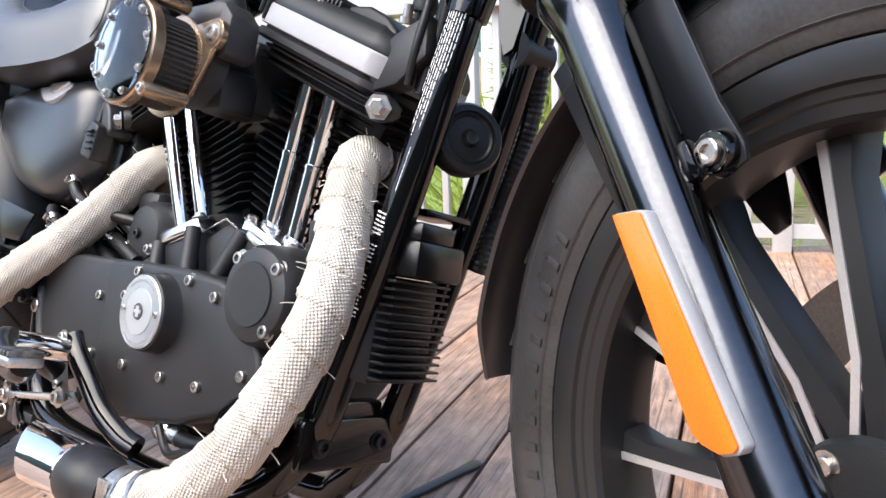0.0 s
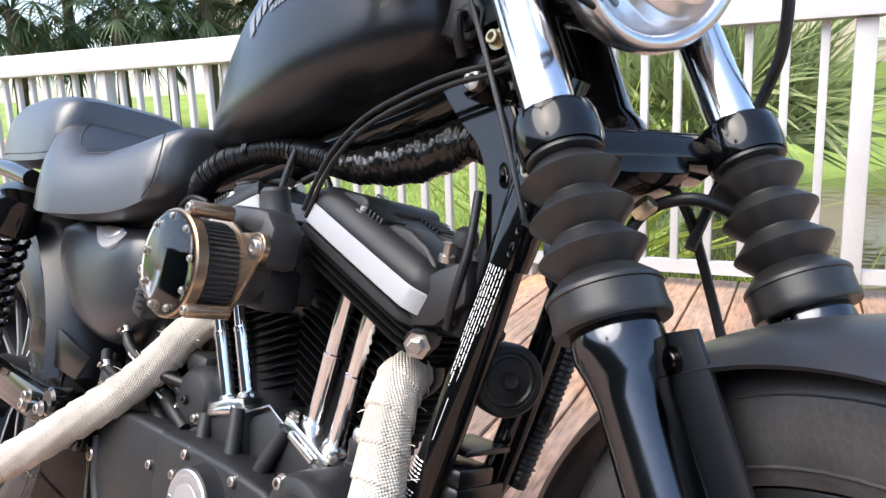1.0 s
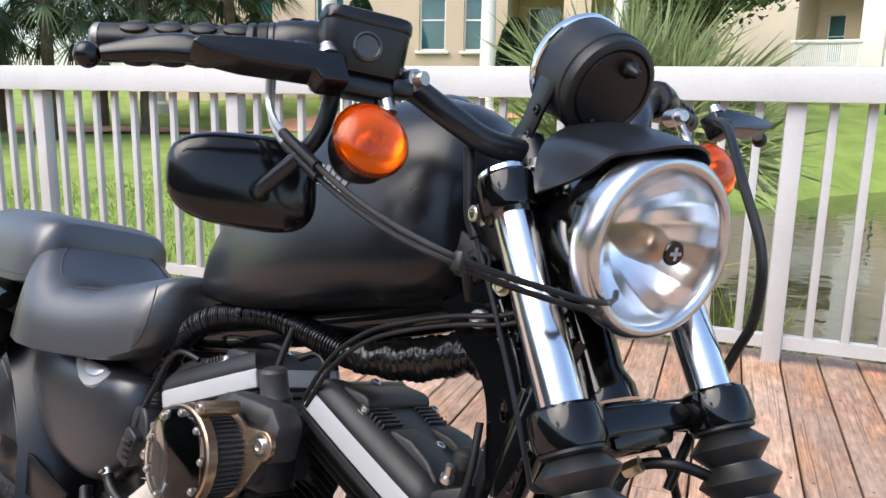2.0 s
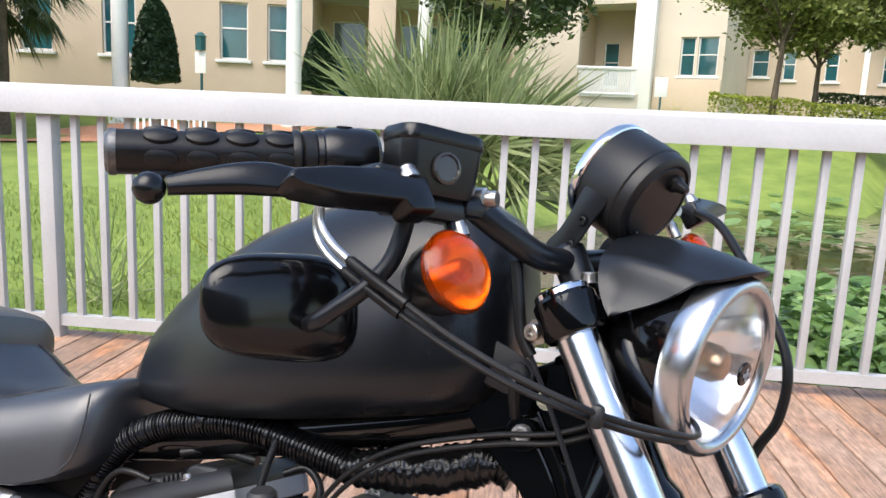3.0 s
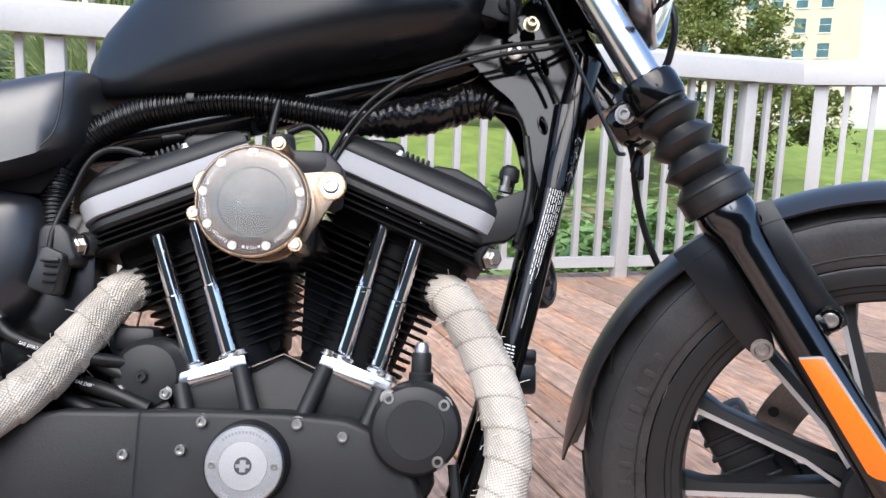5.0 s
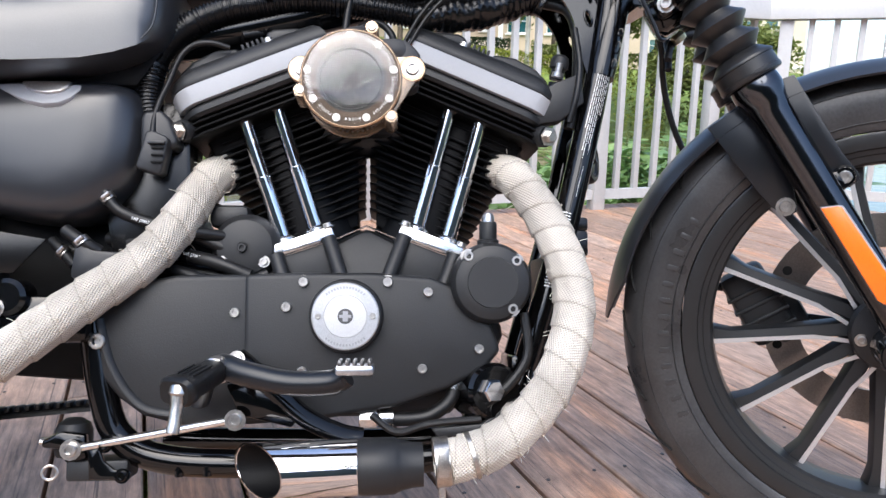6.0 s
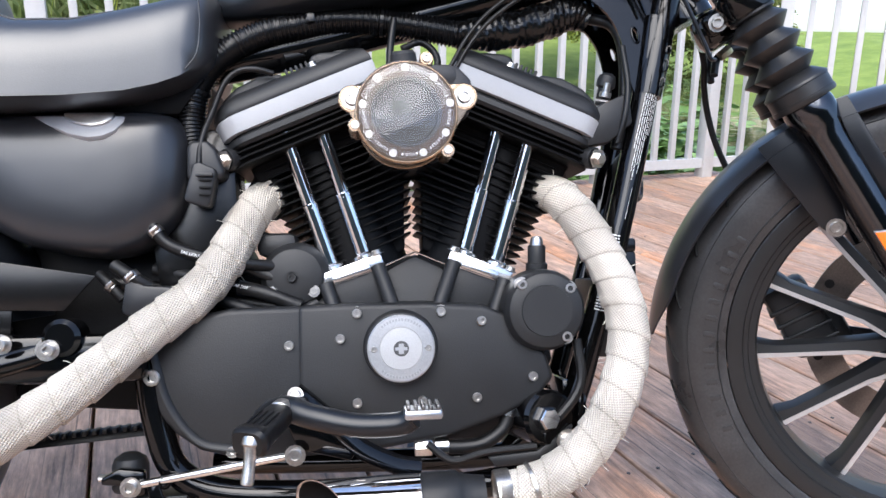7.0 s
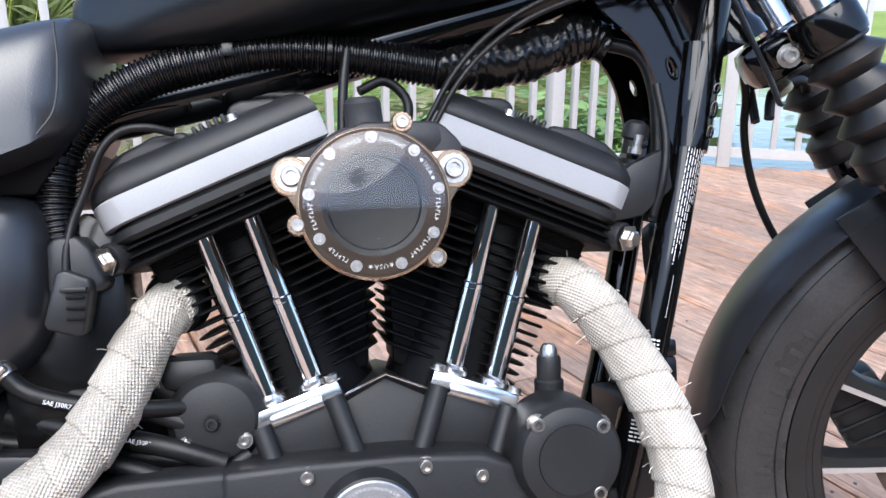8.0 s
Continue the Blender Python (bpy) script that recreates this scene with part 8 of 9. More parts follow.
part("clamp_ring", lathe([(0.0118, 0.006), (0.0138, 0.005), (0.0142, 0.0), (0.0138, -0.005), (0.0118, -0.006)], 28, facing((0, 0.037, 0.0), (0, 1, 0))), STEEL, peg, "bright steel clamp ring", at=PEG)
part("peg_bolt", lathe([(0, 0.012), (0.0088, 0.012), (0.0095, 0.010), (0.0095, 0.004), (0.0074, 0.002), (0.0062, -0.006), (0.0056, -0.018), (0.0062, -0.028), (0.0060, -0.032), (0.0042, -0.033), (0.0038, -0.030), (0, -0.030)], 16, facing((-0.1475, -0.2365, 0.2525), (0.10, 0.17, 1))), STEEL, peg, "bare steel peg feeler with a hollow tip")
part("peg_mount", tube([(-0.115, -0.09, 0.265), (-0.12, -0.13, 0.27), (-0.126, -0.165, 0.272)], 0.014, 12, 4), CHROME, peg)
bm = tube([(-0.122, -0.092, 0.282), (-0.105, -0.094, 0.268), (-0.075, -0.09, 0.24), (-0.045, -0.086, 0.212), (-0.006, -0.08, 0.192), (0.02, -0.076, 0.186)], 0.0125, 14, 5, squash=0.6)
slab([(-0.10, 0.262), (-0.05, 0.216), (-0.06, 0.2), (-0.12, 0.215), (-0.135, 0.25)], -0.088, -0.08, 0.003, bm=bm)
arm_ = part("control_bracket", bm, GLOSS, bike, "gloss black control bracket")
cap_bolts(arm_, [(-0.12, -0.104, 0.28)], 0.0062, 0.004)
rod = part("brake_rod", tube([(-0.309, -0.068, 0.177), (-0.215, -0.08, 0.194), (-0.122, -0.09, 0.211)], 0.0048, 12, 2), ALLOY, bike, "bright brake rod")
cap_bolts(rod, [(-0.309, -0.075, 0.177), (-0.122, -0.097, 0.211)], 0.008, 0.006)
bm = box((-0.283, -0.045, 0.151), (0.070, 0.040, 0.024), 0.004, seg=2)
lathe([(0, 0.0), (0.019, 0.0), (0.021, 0.004), (0.021, 0.03), (0.018, 0.038), (0.009, 0.044), (0, 0.045)], 28, facing((-0.322, -0.032, 0.163), (0, 0, 1)), bm)
master = part("rear_master_cylinder", bm, CASE, bike, "black rear brake cylinder under the rod")
part("clevis", slab([(-0.345, 0.186), (-0.325, 0.196), (-0.297, 0.192), (-0.295, 0.165), (-0.318, 0.160), (-0.324, 0.176), (-0.345, 0.178)], -0.066, -0.052, 0.003), GLOSS, master)
bm = slab([(-0.292, 0.176), (-0.285, 0.181), (-0.279, 0.176), (-0.274, 0.163), (-0.262, 0.153), (-0.244, 0.151), (-0.244, 0.142), (-0.29, 0.142)], -0.070, -0.064, 0.0015)
part("cylinder_bracket", bm, GLOSS, master)
part("clevis_pin", tube([(-0.349, -0.058, 0.1845), (-0.338, -0.058, 0.184)], 0.0045, 10, 2), STEEL, master)
cap_bolts(master, [(-0.272, -0.073, 0.181), (-0.252, -0.073, 0.1465)], 0.0058, 0.004, mat=GLOSS)
for x in (-0.1918, -0.1598):
    part("rail_stud", lathe([(0, 0.008), (0.005, 0.007), (0.0055, 0.0), (0.0045, -0.006), (0, -0.007)], 10, facing((x, -0.06, 0.149), (0, 0, -1))), GLOSS, bike)
part("ring_pin", lathe([(0.008, -0.001), (0.0095, 0), (0.008, 0.001), (0.0065, 0), (0.008, -0.001)], 20, facing((-0.335, -0.065, 0.15), (0.2, -1, 0))), STEEL, bike)

# rear end: swing arm, belt, wheel, fender, shock
REAR = Matrix.Translation((-0.80, MID, 0.285)) @ Matrix.Rotation(radians(90), 4, "X")
make_wheel(bike, REAR, 0.322, 0.075, 0.203, 12, 22)
bm = box((-0.50, MID - 0.095, 0.325), (0.42, 0.028, 0.055), 0.01)
lathe([(0, 0.012), (0.016, 0.012), (0.021, 0.008), (0.021, -0.02), (0, -0.02)], 28, facing((-0.375, MID - 0.11, 0.35), RIGHT), bm)
arm = part("swing_arm", bm, GLOSS, bike, "gloss black swing arm")
cap_bolts(arm, [(-0.435, MID - 0.125, 0.345), (-0.385, MID - 0.125, 0.338)], 0.0075, 0.008)
bm = slab([(-0.58, 0.44), (-0.47, 0.438), (-0.35, 0.418), (-0.386, 0.378), (-0.58, 0.384)], -0.062, -0.058, 0.001)
slab([(-0.49, 0.39), (-0.445, 0.386), (-0.447, 0.352), (-0.487, 0.352)], -0.056, -0.052, 0.001, bm=bm)
part("belt_guard", bm, PLASTIC, bike, "black folded guard plate")
bm = tube([(-0.33, MID + 0.10, 0.205), (-0.56, MID + 0.10, 0.186), (-0.8, MID + 0.10, 0.17)], 0.011, 8, 4, squash=0.35)
for k in range(34):
    box((-0.335 - 0.0135 * k, MID + 0.10, 0.2095 - 0.0011 * k), (0.0072, 0.022, 0.008), 0.002, bm=bm)
tube([(-0.33, MID + 0.10, 0.388), (-0.56, MID + 0.10, 0.392), (-0.8, MID + 0.10, 0.395)], 0.011, 8, 4, bm, squash=0.35)
for k in range(34):
    box((-0.335 - 0.0135 * k, MID + 0.10, 0.3825 + 0.0002 * k), (0.0072, 0.022, 0.008), 0.002, bm=bm)
part("drive_belt", bm, RUBBER, bike, "toothed black drive belt")
for s in (-1, 1):
    y = MID + s * 0.125
    a, b = Vector((-0.60, y, 0.62)), Vector((-0.70, y, 0.33))
    shock = part("shock_absorber", tube([a, b], 0.014, 16, 2), CHROME, bike, "black coil-over shock absorber")
    way, bm = (b - a), bmesh.new()
    side = way.orthogonal().normalized()
    up = way.normalized().cross(side)
    tube([a + way * (0.12 + 0.72 * t / 120) + 0.027 * (math.cos(t * 0.55) * side + math.sin(t * 0.55) * up) for t in range(121)], 0.0052, 8, 1, bm)
    part("spring", bm, GLOSS, shock)
    part("cover", lathe([(0, 0.06), (0.033, 0.06), (0.035, 0.05), (0.033, 0.0), (0, 0.0)], 28, facing(a + way * 0.16, -way)), GLOSS, shock)
    part("frame_strut", tube([(-0.57, y, 0.66), (-0.68, y, 0.672), (-0.85, y, 0.68)], 0.0145, 12, 5), GLOSS, bike)
rings = []
for t in range(25):
    a = radians(170 - 160 * t / 24)
    ring = []
    for k in range(11):
        v = -1 + 2 * k / 10
        r = 0.372 - 0.04 * abs(v) ** 2.5
        ring.append((-0.80 + r * math.cos(a), MID + v * 0.095, 0.285 + r * math.sin(a) + 0.02))
    for k in range(10, -1, -1):
        v = -1 + 2 * k / 10
        r = 0.369 - 0.04 * abs(v) ** 2.5
        ring.append((-0.80 + r * math.cos(a), MID + v * 0.092, 0.285 + r * math.sin(a) + 0.02))
    rings.append(ring)
part("rear_fender", loft(rings), DENIM, bike, "satin black rear fender")
part("side_stand", tube([(0.02, MID + 0.08, 0.16), (-0.02, MID + 0.17, 0.07), (-0.05, MID + 0.255, 0.047)], 0.010, 12, 4), GLOSS, bike, "black side stand on the deck")


# ---- planting and buildings beyond the rail ----
for az, d, trunk, size, seed, label in ((161.5, 20.5, 3.4, 1.45, 11, "cabbage palm with dark drooping fan leaves"), (158.2, 23.0, 3.9, 1.5, 12, "cabbage palm with dense grey-green fan leaves"), (155.2, 20.0, 3.3, 1.4, 13, "cabbage palm with shaggy dead skirt and fan leaves"), (152.0, 23.5, 4.0, 1.5, 14, "tall cabbage palm beyond the brick path"), (149.2, 21.0, 3.5, 1.4, 15, "cabbage palm with dense grey-green fan leaves"),
                                     (146.0, 24.0, 4.2, 1.5, 18, "tall cabbage palm beyond the brick path"), (143.4, 22.0, 3.9, 1.35, 19, "cabbage palm with dark drooping fan leaves"), (165.5, 22.0, 3.7, 1.5, 20, "tall cabbage palm beyond the brick path"), (170.0, 20.0, 3.5, 1.5, 27, "cabbage palm with dense grey-green fan leaves")):
    sabal_palm(az, d, trunk, 38, size, seed, label)
fan_palm(113.5, 9.5, 2.75, 34, 21, "large palmetto with stiff pale green fan leaves")
fan_palm(110.6, 9.2, 2.3, 26, 22, "palmetto with stiff pale green fan leaves")
palmetto(0, 0, 1.3, 150, 23, "spiky yellow-green palm clump beside the railing", 0.9, HEDGE_LEAF, place=(-1.65, 3.4))
palmetto(0, 0, 0.7, 70, 24, "arching grassy palm by the water's edge", 0.8, HEDGE_LEAF, place=(-0.95, 3.55))
palmetto(0, 0, 0.8, 70, 25, "arching grassy palm by the water's edge", 0.7, HEDGE_LEAF, place=(-0.55, 3.6))
rng = random.Random(66)
bm = bmesh.new()
for _ in range(1800):
    s, d = rng.uniform(1.35, 2.25), 0.35 + 1.9 * rng.random() ** 1.5
    p = (FENCE_AT + ALONG * s + OUT * d) if s < 2.3 else (CORNER + ALONG_2 * (s - 2.3) + OUT_2 * d)
    hump = 0.5 + 0.5 * noise.noise(Vector((p.x * 1.3, p.y * 1.3, 5)))
    p.z = -0.42 + (0.25 + 0.55 * hump) * math.sqrt(rng.random())
    q = Euler((rng.uniform(-0.7, 0.7), rng.uniform(-0.7, 0.7), rng.uniform(0, 6.3))).to_matrix()
    w = rng.uniform(0.06, 0.15)
    bm.faces.new([bm.verts.new(p + q @ Vector(o) * w) for o in ((-0.5, 0, 0), (-0.2, -0.32, 0.05), (0.2, -0.3, 0.06), (0.5, 0, -0.04), (0.2, 0.3, 0.06), (-0.2, 0.32, 0.05))])
tagged(part("bank_plants", bm, PAD_LEAF, smooth=0), "dense bright leafy plants on the pond bank", "plants", kind="stuff")
palmetto(138, 5.6, 0.8, 60, 26, "spiky grass clump at the fence", 1.0)
topiary(134.0, 23.0, 2.25, 0.62, 31)
topiary(122.6, 23.5, 1.75, 0.55, 32)
hedge(137, 119, 23.2, 0.55, 0.8, 5200, 41, "low clipped yellow-green hedge before the building")
hedge(94.2, 70, 26.5, 0.75, 0.7, 8000, 42, "long low yellow-green hedge before the far building")
hedge(87.3, 81.6, 28.5, 0.85, 1.0, 2600, 44, "low dark shrubs before the apartment house", DARK_LEAF, 0.1)
hedge(80, 65, 27.0, 1.0, 1.5, 5000, 43, "dark shrubs along the far bank", LEAF, 0.14)
palmetto(132.2, 22.4, 0.75, 90, 28, "low spiky shrub beside the clipped bush", 0.9, HEDGE_LEAF)
palmetto(96.5, 25.0, 0.8, 90, 29, "low spiky shrub behind the lawn notice", 0.9, HEDGE_LEAF)
sabal_palm(80.4, 26.5, 4.9, 26, 1.5, 30, "slender palm with a pale trunk on the far bank", 0.085, material("pale_palm_bark", (0.5, 0.47, 0.42), 0.8, grain=0.1, scale=30, stain=0.15, stain_scale=4), LEAF)
for args in ((90.0, 26.5, 6.0, 2.5, "street tree with an airy olive-green crown", 51, 9000, 0.19, 0.25), (87.4, 28.0, 5.3, 2.3, "street tree with low hanging olive-green leaves", 52, 8500, 0.19),
             (109.0, 19.5, 6.0, 2.0, "dark leafy tree before the building", 53, 8500, 0.19, 0.0, DARK_LEAF), (78.4, 27.5, 5.2, 2.0, "leafy tree on the far bank", 54, 7500, 0.19), (74.5, 30.0, 6.0, 2.8, "leafy tree on the far bank", 60, 6000, 0.2), (71.0, 27.0, 4.9, 2.9, "dense leafy tree across the pond", 55, 7500, 0.2),
             (66.5, 26.0, 4.1, 2.4, "dense leafy tree across the pond", 56, 6500, 0.2)):
    broad_tree(*args)

OPEN = [(x0, z0, x1, z1) for x0, x1 in ((-9.6, -8.6), (-7.0, -6.0), (-4.45, -3.4), (-0.78, 0.12), (0.72, 1.55)) for z0, z1 in ((0.82, 2.6), (4.2, 6.2))]
club = building("clubhouse", BM, -11.5, 2.15, 7.2, OPEN, "two-storey beige stucco building with teal windows and white columns", STUCCO, [(-2.72, -3.2, 0.235), (2.05, -3.2, 0.225), (5.7, -3.2, 0.22), (-8.5, -3.2, 0.235)])
# its set-back wing behind a square pier, under the upper floor
DEEP = BM @ Matrix.Translation((0, 3.0, 0))
WING = [(2.5, -0.2, 3.7, 2.55), (4.95, -0.2, 6.3, 2.55), (6.9, -0.2, 8.0, 2.55)]
part("wing_wall", wall_with_openings(2.16, 9.0, -2.0, 3.1, WING), STUCCO, club, at=DEEP, smooth=0)
for o in WING:
    building_window(club, DEEP, *o)
part("upper_wall", wall_with_openings(2.16, 9.0, 3.1, 7.2, [(3.0, 4.2, 4.0, 6.2), (6.0, 4.2, 7.0, 6.2)]), STUCCO, club, at=BM, smooth=0)
for x in (3.0, 6.0):
    building_window(club, BM, x, 4.2, x + 1.0, 6.2)
part("porch_ceiling", box((5.58, 1.65, 3.2), (6.82, 2.68, 0.2), at=BM), TRIM, club)
part("pier", box((4.37, 0.45, 0.54), (0.86, 0.8, 5.08), 0.01, at=BM), STUCCO, club)
part("end_wall", box((8.85, 4.5, 2.6), (0.3, 8.4, 9.2), at=BM), STUCCO, club)
part("wing_roof", box((5.6, 4.5, 7.3), (6.9, 9.4, 0.2), at=BM), TRIM, club)
part("entablature", box((2.2, -3.2, 3.65), (8.0, 0.5, 0.48), 0.02, at=BM), TRIM, club)
BUILD2 = polar(92, 36)
BM2 = Matrix.Translation((BUILD2.x, BUILD2.y, 2.3)) @ Matrix.Rotation(radians(-8), 4, "Z")
PORCH = (-7.75, -2.0, -4.95, 4.6)
OPEN2 = [(-2.86, 1.28, -2.2, 3.01), (-2.08, 1.28, -1.19, 3.01), (-2.86, 5.7, -2.2, 7.0), (-2.08, 5.7, -1.19, 7.0)]
flats = building("apartment_house", BM2, -15.5, -0.93, 7.6, OPEN2, "cream stucco apartment house with paired teal windows and white piers", STUCCO_PALE, band=5.2, gaps=[PORCH])
BACK = BM2 @ Matrix.Translation((0, 2.6, 0))
part("porch_wall", wall_with_openings(-8.2, -4.5, -2.0, 4.8, [(-7.4, 0.9, -6.6, 3.1)]), STUCCO, flats, at=BACK, smooth=0)
building_window(flats, BACK, -7.4, 0.9, -6.6, 3.1)
part("porch_ceiling", box((-6.35, 1.45, 4.75), (3.6, 2.2, 0.2), at=BM2), TRIM, flats)
part("porch_side", box((-8.0, 1.45, 1.3), (0.3, 2.2, 6.6), at=BM2), STUCCO, flats)
part("porch_side", box((-4.7, 1.45, 1.3), (0.3, 2.2, 6.6), at=BM2), STUCCO, flats)
part("white_pier", box((-4.45, -0.25, 2.8), (0.95, 0.5, 9.6), 0.02, at=BM2), TRIM, flats)
part("plinth", box((-2.45, -0.06, 0.0), (3.0, 0.12, 2.3), 0.02, at=BM2), STUCCO, flats)
FAR2 = BM2 @ Matrix.Translation((0, 6.0, 0))
OPEN4 = [(-0.75 + 0.0, 1.7, 0.05, 3.05), (0.72, 1.55, 1.3, 2.95), (2.6, 1.5, 3.2, 2.9), (5.05, 1.42, 5.63, 2.66), (6.5, 1.3, 6.95, 2.45), (7.1, 1.3, 7.55, 2.45), (8.6, 1.3, 9.3, 2.5), (10.4, 1.3, 11.1, 2.5)]
part("set_back_wall", wall_with_openings(-0.92, 14.0, -2.0, 7.2, OPEN4 + [(o[0], o[1] + 3.2, o[2], o[3] + 3.2) for o in OPEN4]), STUCCO, flats, at=FAR2, smooth=0)
for o in OPEN4:
    building_window(flats, FAR2, *o)
    building_window(flats, FAR2, o[0], o[1] + 3.2, o[2], o[3] + 3.2)
for x in (4.42, 6.15):
    part("balcony_column", box((x, -1.3, 2.6), (0.24, 0.24, 9.2), 0.01, at=FAR2), TRIM, flats)
part("balcony", box((5.28, -0.72, 4.25), (2.3, 1.42, 0.5), 0.02, at=FAR2), TRIM, flats)
part("terrace_wall", box((4.4, -1.5, -0.7), (4.2, 0.16, 3.0), 0.02, at=FAR2), STUCCO_PALE, flats)
part("set_back_roof", box((6.5, 3.0, 7.3), (15.0, 6.8, 0.2), at=FAR2), TRIM, flats)
BUILD3 = polar(69, 120)
BM3 = Matrix.Translation((BUILD3.x, BUILD3.y, 1)) @ Matrix.Rotation(radians(-25), 4, "Z")
OPEN3 = [(-14 + 3.2 * k, 2 + 3.4 * j, -12.4 + 3.2 * k, 4 + 3.4 * j) for k in range(9) for j in range(6)]
building("tower_block", BM3, -17, 17, 23.5, OPEN3, "distant pale multi-storey block above the trees", STUCCO_PALE)
# pale porch railing beside the far building
rail_root = thing("porch_railing", "white porch railing before the building", "railing")
for k in range(34):
    p = polar(103.4 - 0.12 * k, 24.5)
    part("baluster", box((p.x, p.y, 2.5), (0.035, 0.035, 0.86), 0.0), TRIM, rail_root, smooth=0)
for zz, r in ((2.94, 0.055), (2.16, 0.04)):
    p, q = polar(103.6, 24.5), polar(99.3, 24.5)
    part("rail", tube([(p.x, p.y, zz), (q.x, q.y, zz)], r, 6, 1), TRIM, rail_root)
p = polar(101.4, 24.7)
part("foot_wall", box((p.x, p.y, 1.85), (2.0, 0.2, 0.7), 0.01, Matrix.Translation(p) @ Matrix.Rotation(radians(11.4), 4, "Z") @ Matrix.Translation(-p)), STUCCO_PALE, rail_root)
# palms on the lawn behind the deck
sabal_palm(264.9, 21.7, 14.6, 34, 1.25, 16, "tall cabbage palm beyond the added wall")
sabal_palm(267.1, 21.7, 14.9, 34, 1.25, 40, "tall cabbage palm beyond the added wall")

# unseen plain wall added behind the deck to block low sky and darken reflections
tagged(part("added_wall", box((0, -11.0, 1.7), (44, 0.3, 5.6), 0.02), material("added_wall_grey", (0.1, 0.105, 0.105), 0.9, grain=0.1, scale=30, stain=0.15, stain_scale=0.8, bump=0.2)), "plain grey wall added out of view to darken reflections", "wall", kind="structure")
# signs on the lawn
for az, d, zz in ((130.95, 21.5, 2.33), (97.5, 23.0, 2.33)):
    p = polar(az, d)
    sign = thing("notice_post", "small white notice on a dark post", "sign", "lawn notices")
    part("post", box((p.x, p.y, (p.z + zz) / 2), (0.055, 0.055, zz - p.z + 0.6), 0.005), GREEN_METAL, sign)
    part("panel", box((p.x, p.y - 0.04, zz), (0.36, 0.02, 0.56), 0.004), TRIM, sign)
p = polar(131.0, 21.4)
lantern = thing("post_lantern", "small teal lantern on a post", "lamp")
part("body", lathe([(0, 0.48), (0.06, 0.46), (0.17, 0.36), (0.14, 0.34), (0.13, 0.0), (0, 0.0)], 8, Matrix.Translation((p.x, p.y, 2.64))), GREEN_METAL, lantern)
# white bench by the path
bp = polar(133.0, 17.5)
bench = thing("park_bench", "white slatted park bench beside the brick path", "bench")
mb = Matrix.Translation(bp) @ Matrix.Rotation(radians(40), 4, "Z")
for k in range(4):
    part("seat_slat", box((0, -0.2 + 0.12 * k, 0.45), (1.6, 0.09, 0.03), 0.004, mb), TRIM, bench)
for k in range(12):
    part("back_slat", box((-0.72 + 0.13 * k, 0.25, 0.72), (0.06, 0.03, 0.5), 0.004, mb), TRIM, bench)
for sx in (-0.75, 0.75):
    part("leg", box((sx, 0.02, 0.22), (0.06, 0.45, 0.46), 0.004, mb), TRIM, bench)
part("top_rail", box((0, 0.25, 0.99), (1.6, 0.05, 0.07), 0.004, mb), TRIM, bench)

# lily pads on the pond
rng = random.Random(71)
bm = bmesh.new()
for _ in range(1500):
    az, d = rng.uniform(48, 92), rng.uniform(4.2, 15) if rng.random() < 0.8 else rng.uniform(15, 24)
    p = polar(az, d, -0.40)
    if az < 65 and d > 6.0 and rng.random() < 0.93:
        continue
    if pond_depth(p.x, p.y) < 0.6 or noise.noise(Vector((p.x * 0.35, p.y * 0.35, 3))) < -0.12:
        continue
    r, h = rng.uniform(0.07, 0.2), rng.uniform(0.0, 0.22) * (rng.random() < 0.6)
    tilt = Euler((rng.uniform(-0.35, 0.35), rng.uniform(-0.35, 0.35), rng.uniform(0, 6.3))).to_matrix() if h > 0.02 else Euler((0, 0, rng.uniform(0, 6.3))).to_matrix()
    c = bm.verts.new(p + Vector((0, 0, h + 0.012)))
    ring = [bm.verts.new(p + Vector((0, 0, h + 0.02)) + tilt @ Vector((r * math.cos(a), r * math.sin(a), 0))) for a in [0.25 + k * 5.8 / 9 for k in range(10)]]
    for a, b in zip(ring, ring[1:]):
        bm.faces.new((c, a, b))
tagged(part("lily_pads", bm, PAD_LEAF, smooth=0), "green lily pads crowding the pond", "water lilies", kind="stuff")
# grass blades on the near lawn
bm = bmesh.new()
for _ in range(26000):
    s, d = rng.uniform(-9, 1.6), 0.25 + 7.0 * rng.random() ** 1.6
    p = FENCE_AT + ALONG * s + OUT * d
    if pond_depth(p.x, p.y) > 0.25:
        continue
    z = ground_height(p.x, p.y)
    a, h, w = rng.uniform(0, 6.283), rng.uniform(0.03, 0.085), rng.uniform(0.004, 0.009)
    o = Vector((math.cos(a), math.sin(a), 0))
    base = Vector((p.x, p.y, z))
    t = base + Vector((rng.uniform(-0.03, 0.03), rng.uniform(-0.03, 0.03), h))
    bm.faces.new([bm.verts.new(base + o * w), bm.verts.new(base - o * w), bm.verts.new(t)])
tagged(part("grass", bm, GRASS, smooth=0), "short bright lawn grass", "grass", kind="stuff")

TIE_AT = (0.036, 0.465)
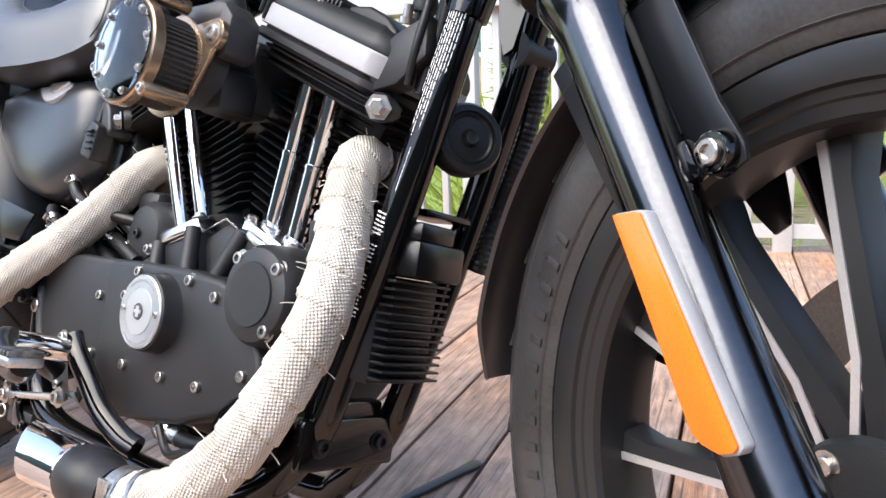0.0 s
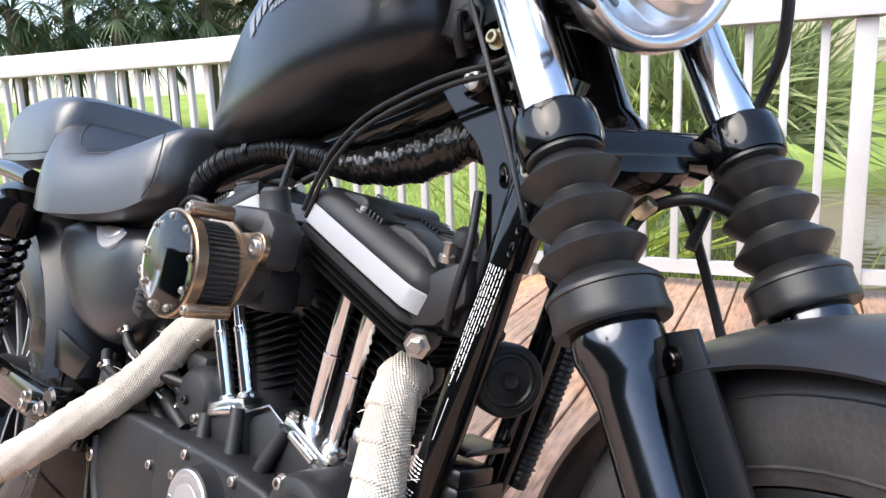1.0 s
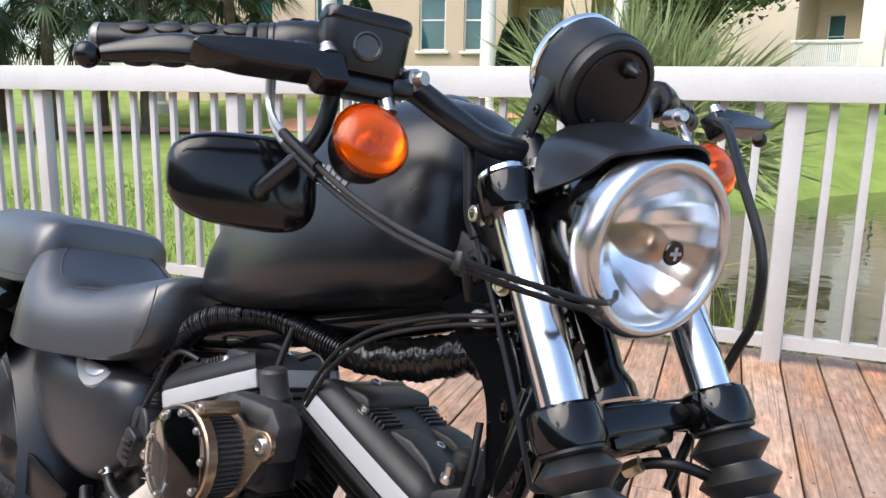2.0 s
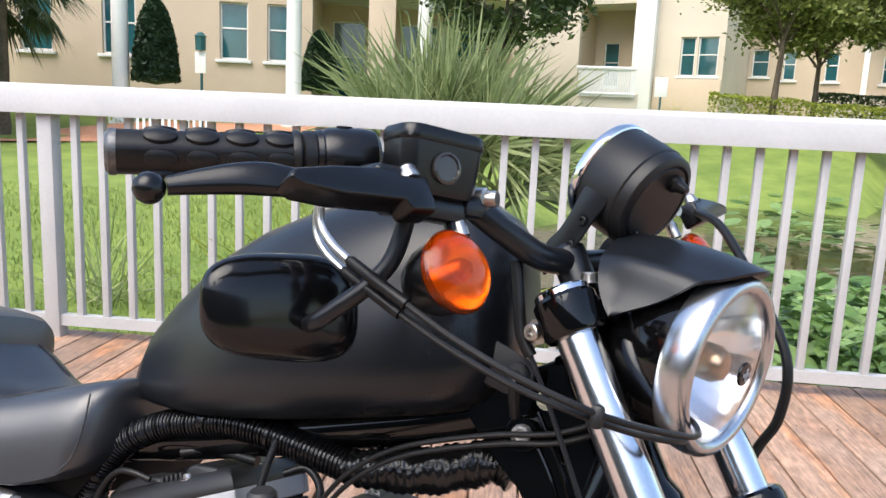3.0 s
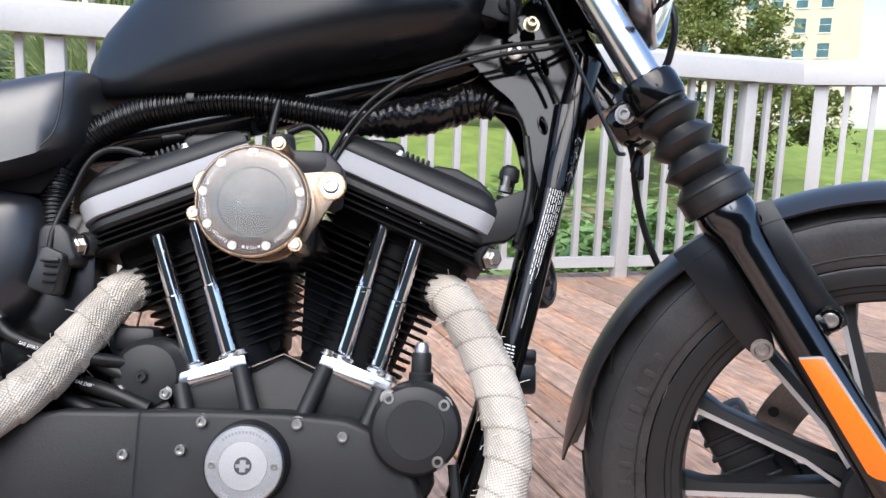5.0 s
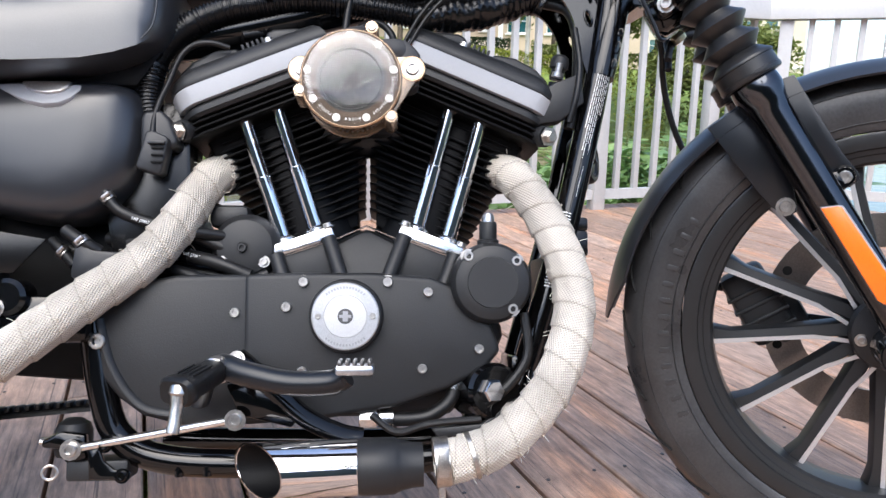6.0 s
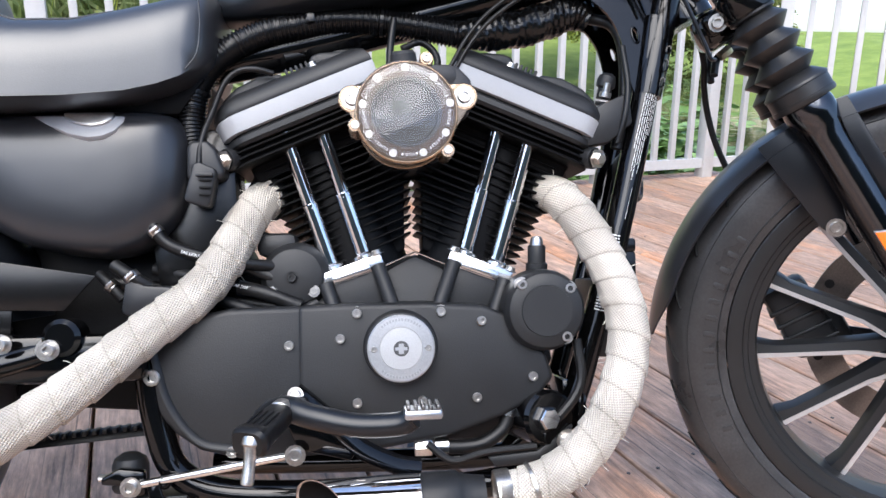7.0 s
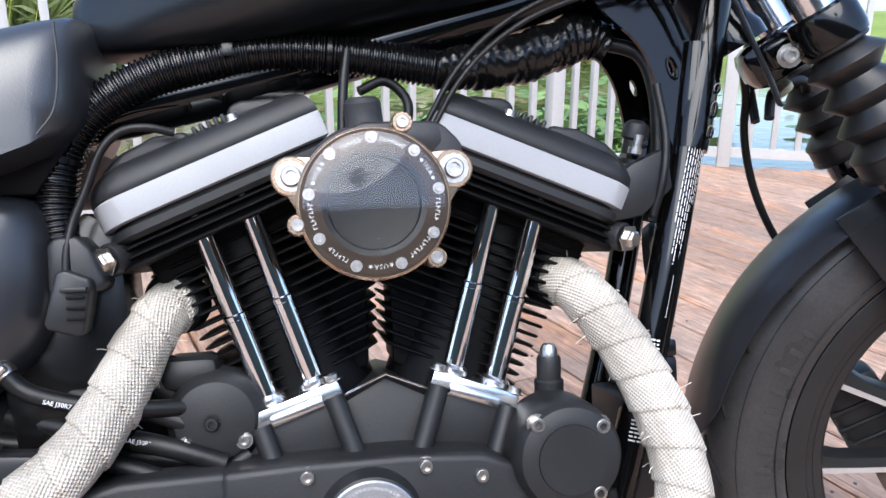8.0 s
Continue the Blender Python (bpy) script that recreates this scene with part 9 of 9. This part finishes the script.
# a flat steel tie plate lying on the deck by the front wheel
bm = slab([(-0.11, -0.006), (-0.05, -0.012), (0.05, -0.012), (0.105, -0.016), (0.118, -0.008), (0.118, 0.008), (0.105, 0.016), (0.05, 0.012), (-0.05, 0.012), (-0.11, 0.006)], -0.012, -0.004, 0.001)
bm.transform(Matrix.Rotation(radians(90), 4, "X"))
bm.transform(Matrix.Scale(0.75, 4))
bm.transform(Matrix.Rotation(radians(83), 4, "Z"))
bm.transform(Matrix.Translation((TIE_AT[0], TIE_AT[1], 0.0)))
low = min(v.co.z for v in bm.verts)
bm.transform(Matrix.Translation((0, 0, 0.0005 - low)))
tagged(part("tie_plate", bm, RIM), "flat bare steel strap lying on the deck", "metal strap")

BRUSHED_DARK = material("dull_screw", (0.12, 0.1, 0.09), 0.5, 0.8)

# ---- the deck boards ----
BOARD_TURN = radians(17.5)
ACROSS = Vector((math.cos(BOARD_TURN), math.sin(BOARD_TURN), 0))
LENGTHWISE = Vector((-ACROSS.y, ACROSS.x, 0))
PITCH, WIDE, LONG = 0.1487, 0.1412, 2.44


def board_mesh(length):
    """A plank with eased long edges and a slightly crowned top; local x runs along it."""
    c, h = 0.0035, WIDE / 2
    section = [(-h, -0.03), (-h, -c), (-h + c, -0.0006), (0.0, 0.0006), (h - c, -0.0006), (h, -c), (h, -0.03)]
    bm = bmesh.new()
    rings = [[bm.verts.new((x, y, z - 0.001 * e)) for y, z in section] for x, e in ((-length / 2, 1), (-length / 2 + 0.003, 0), (length / 2 - 0.003, 0), (length / 2, 1))]
    n = len(section)
    for a, b in zip(rings, rings[1:]):
        for i in range(n):
            bm.faces.new((a[i], a[(i + 1) % n], b[(i + 1) % n], b[i]))
    bm.faces.new(rings[0][::-1])
    bm.faces.new(rings[-1])
    bmesh.ops.recalc_face_normals(bm, faces=bm.faces)
    me = bpy.data.meshes.new("board")
    bm.to_mesh(me)
    bm.free()
    me.materials.append(DECK)
    return me


deck = thing("floor", "deck of wet-looking reddish-brown hardwood boards with narrow gaps", "deck", kind="structure")
rng = random.Random(17)
meshes, outer = {}, bmesh.new()
for k in range(-64, 42):
    u = 0.067 + 0.0743 + PITCH * k
    end = 2.82 - max(0.0, u - 3.02) * 0.985
    start = -4.8
    v = end
    first = LONG * (0.35 + 0.55 * ((k * 5) % 7) / 7)
    while v > start + 0.2:
        length = round(min(first, v - start), 3)
        first = LONG
        m = Matrix.Translation(ACROSS * u + LENGTHWISE * (v - length / 2) + Vector((0, 0, -0.0006 - 0.0008 * rng.random()))) @ Matrix.Rotation(BOARD_TURN + radians(90), 4, "Z") @ Matrix.Rotation(rng.uniform(-0.004, 0.004), 4, "X")
        me = meshes.get(length) or meshes.setdefault(length, board_mesh(length))
        if -3.9 < u < 4.6:
            ob = new("board", me)
            ob.parent = deck
            ob.matrix_basis = m
        else:
            piece = bmesh.new()
            piece.from_mesh(me)
            absorb(outer, piece, m)
        v -= length + 0.004
tagged(part("far_boards", outer, DECK, deck, "outer boards of the deck"), "outer boards of the deck", kind="stuff")
# screw heads over the joists, too small to pick apart
screws = bmesh.new()
for k in range(-18, 26):
    for v in (2.3, 1.6, 0.9, 0.2, -0.5, -1.2):
        for off in (-0.045, 0.045):
            c = ACROSS * (0.067 + 0.0743 + PITCH * k + off) + LENGTHWISE * (v + 0.012 * math.sin(k * 7.1 + off * 90))
            lathe([(0, 0.0002), (0.0032, 0.0003), (0.0042, -0.0022), (0, -0.0022)], 8, Matrix.Translation(c), screws)
tagged(part("deck_screws", screws, BRUSHED_DARK, deck, "dull screw heads"), "dull screw heads", kind="stuff")
# joists that carry the boards
for v in (2.3, 1.6, 0.9, 0.2, -0.5, -1.2, -1.9, -2.6, -3.3, -4.0, -4.6):
    bm = box((0, 0, -0.125), (14.5 if v < 1 else 12.4 , 0.045, 0.185), 0.0)
    m = Matrix.Translation(ACROSS * (-2.0 if v < 1 else -3.2) + LENGTHWISE * v) @ Matrix.Rotation(BOARD_TURN, 4, "Z")
    part("joist", bm, DECK, deck, at=m)
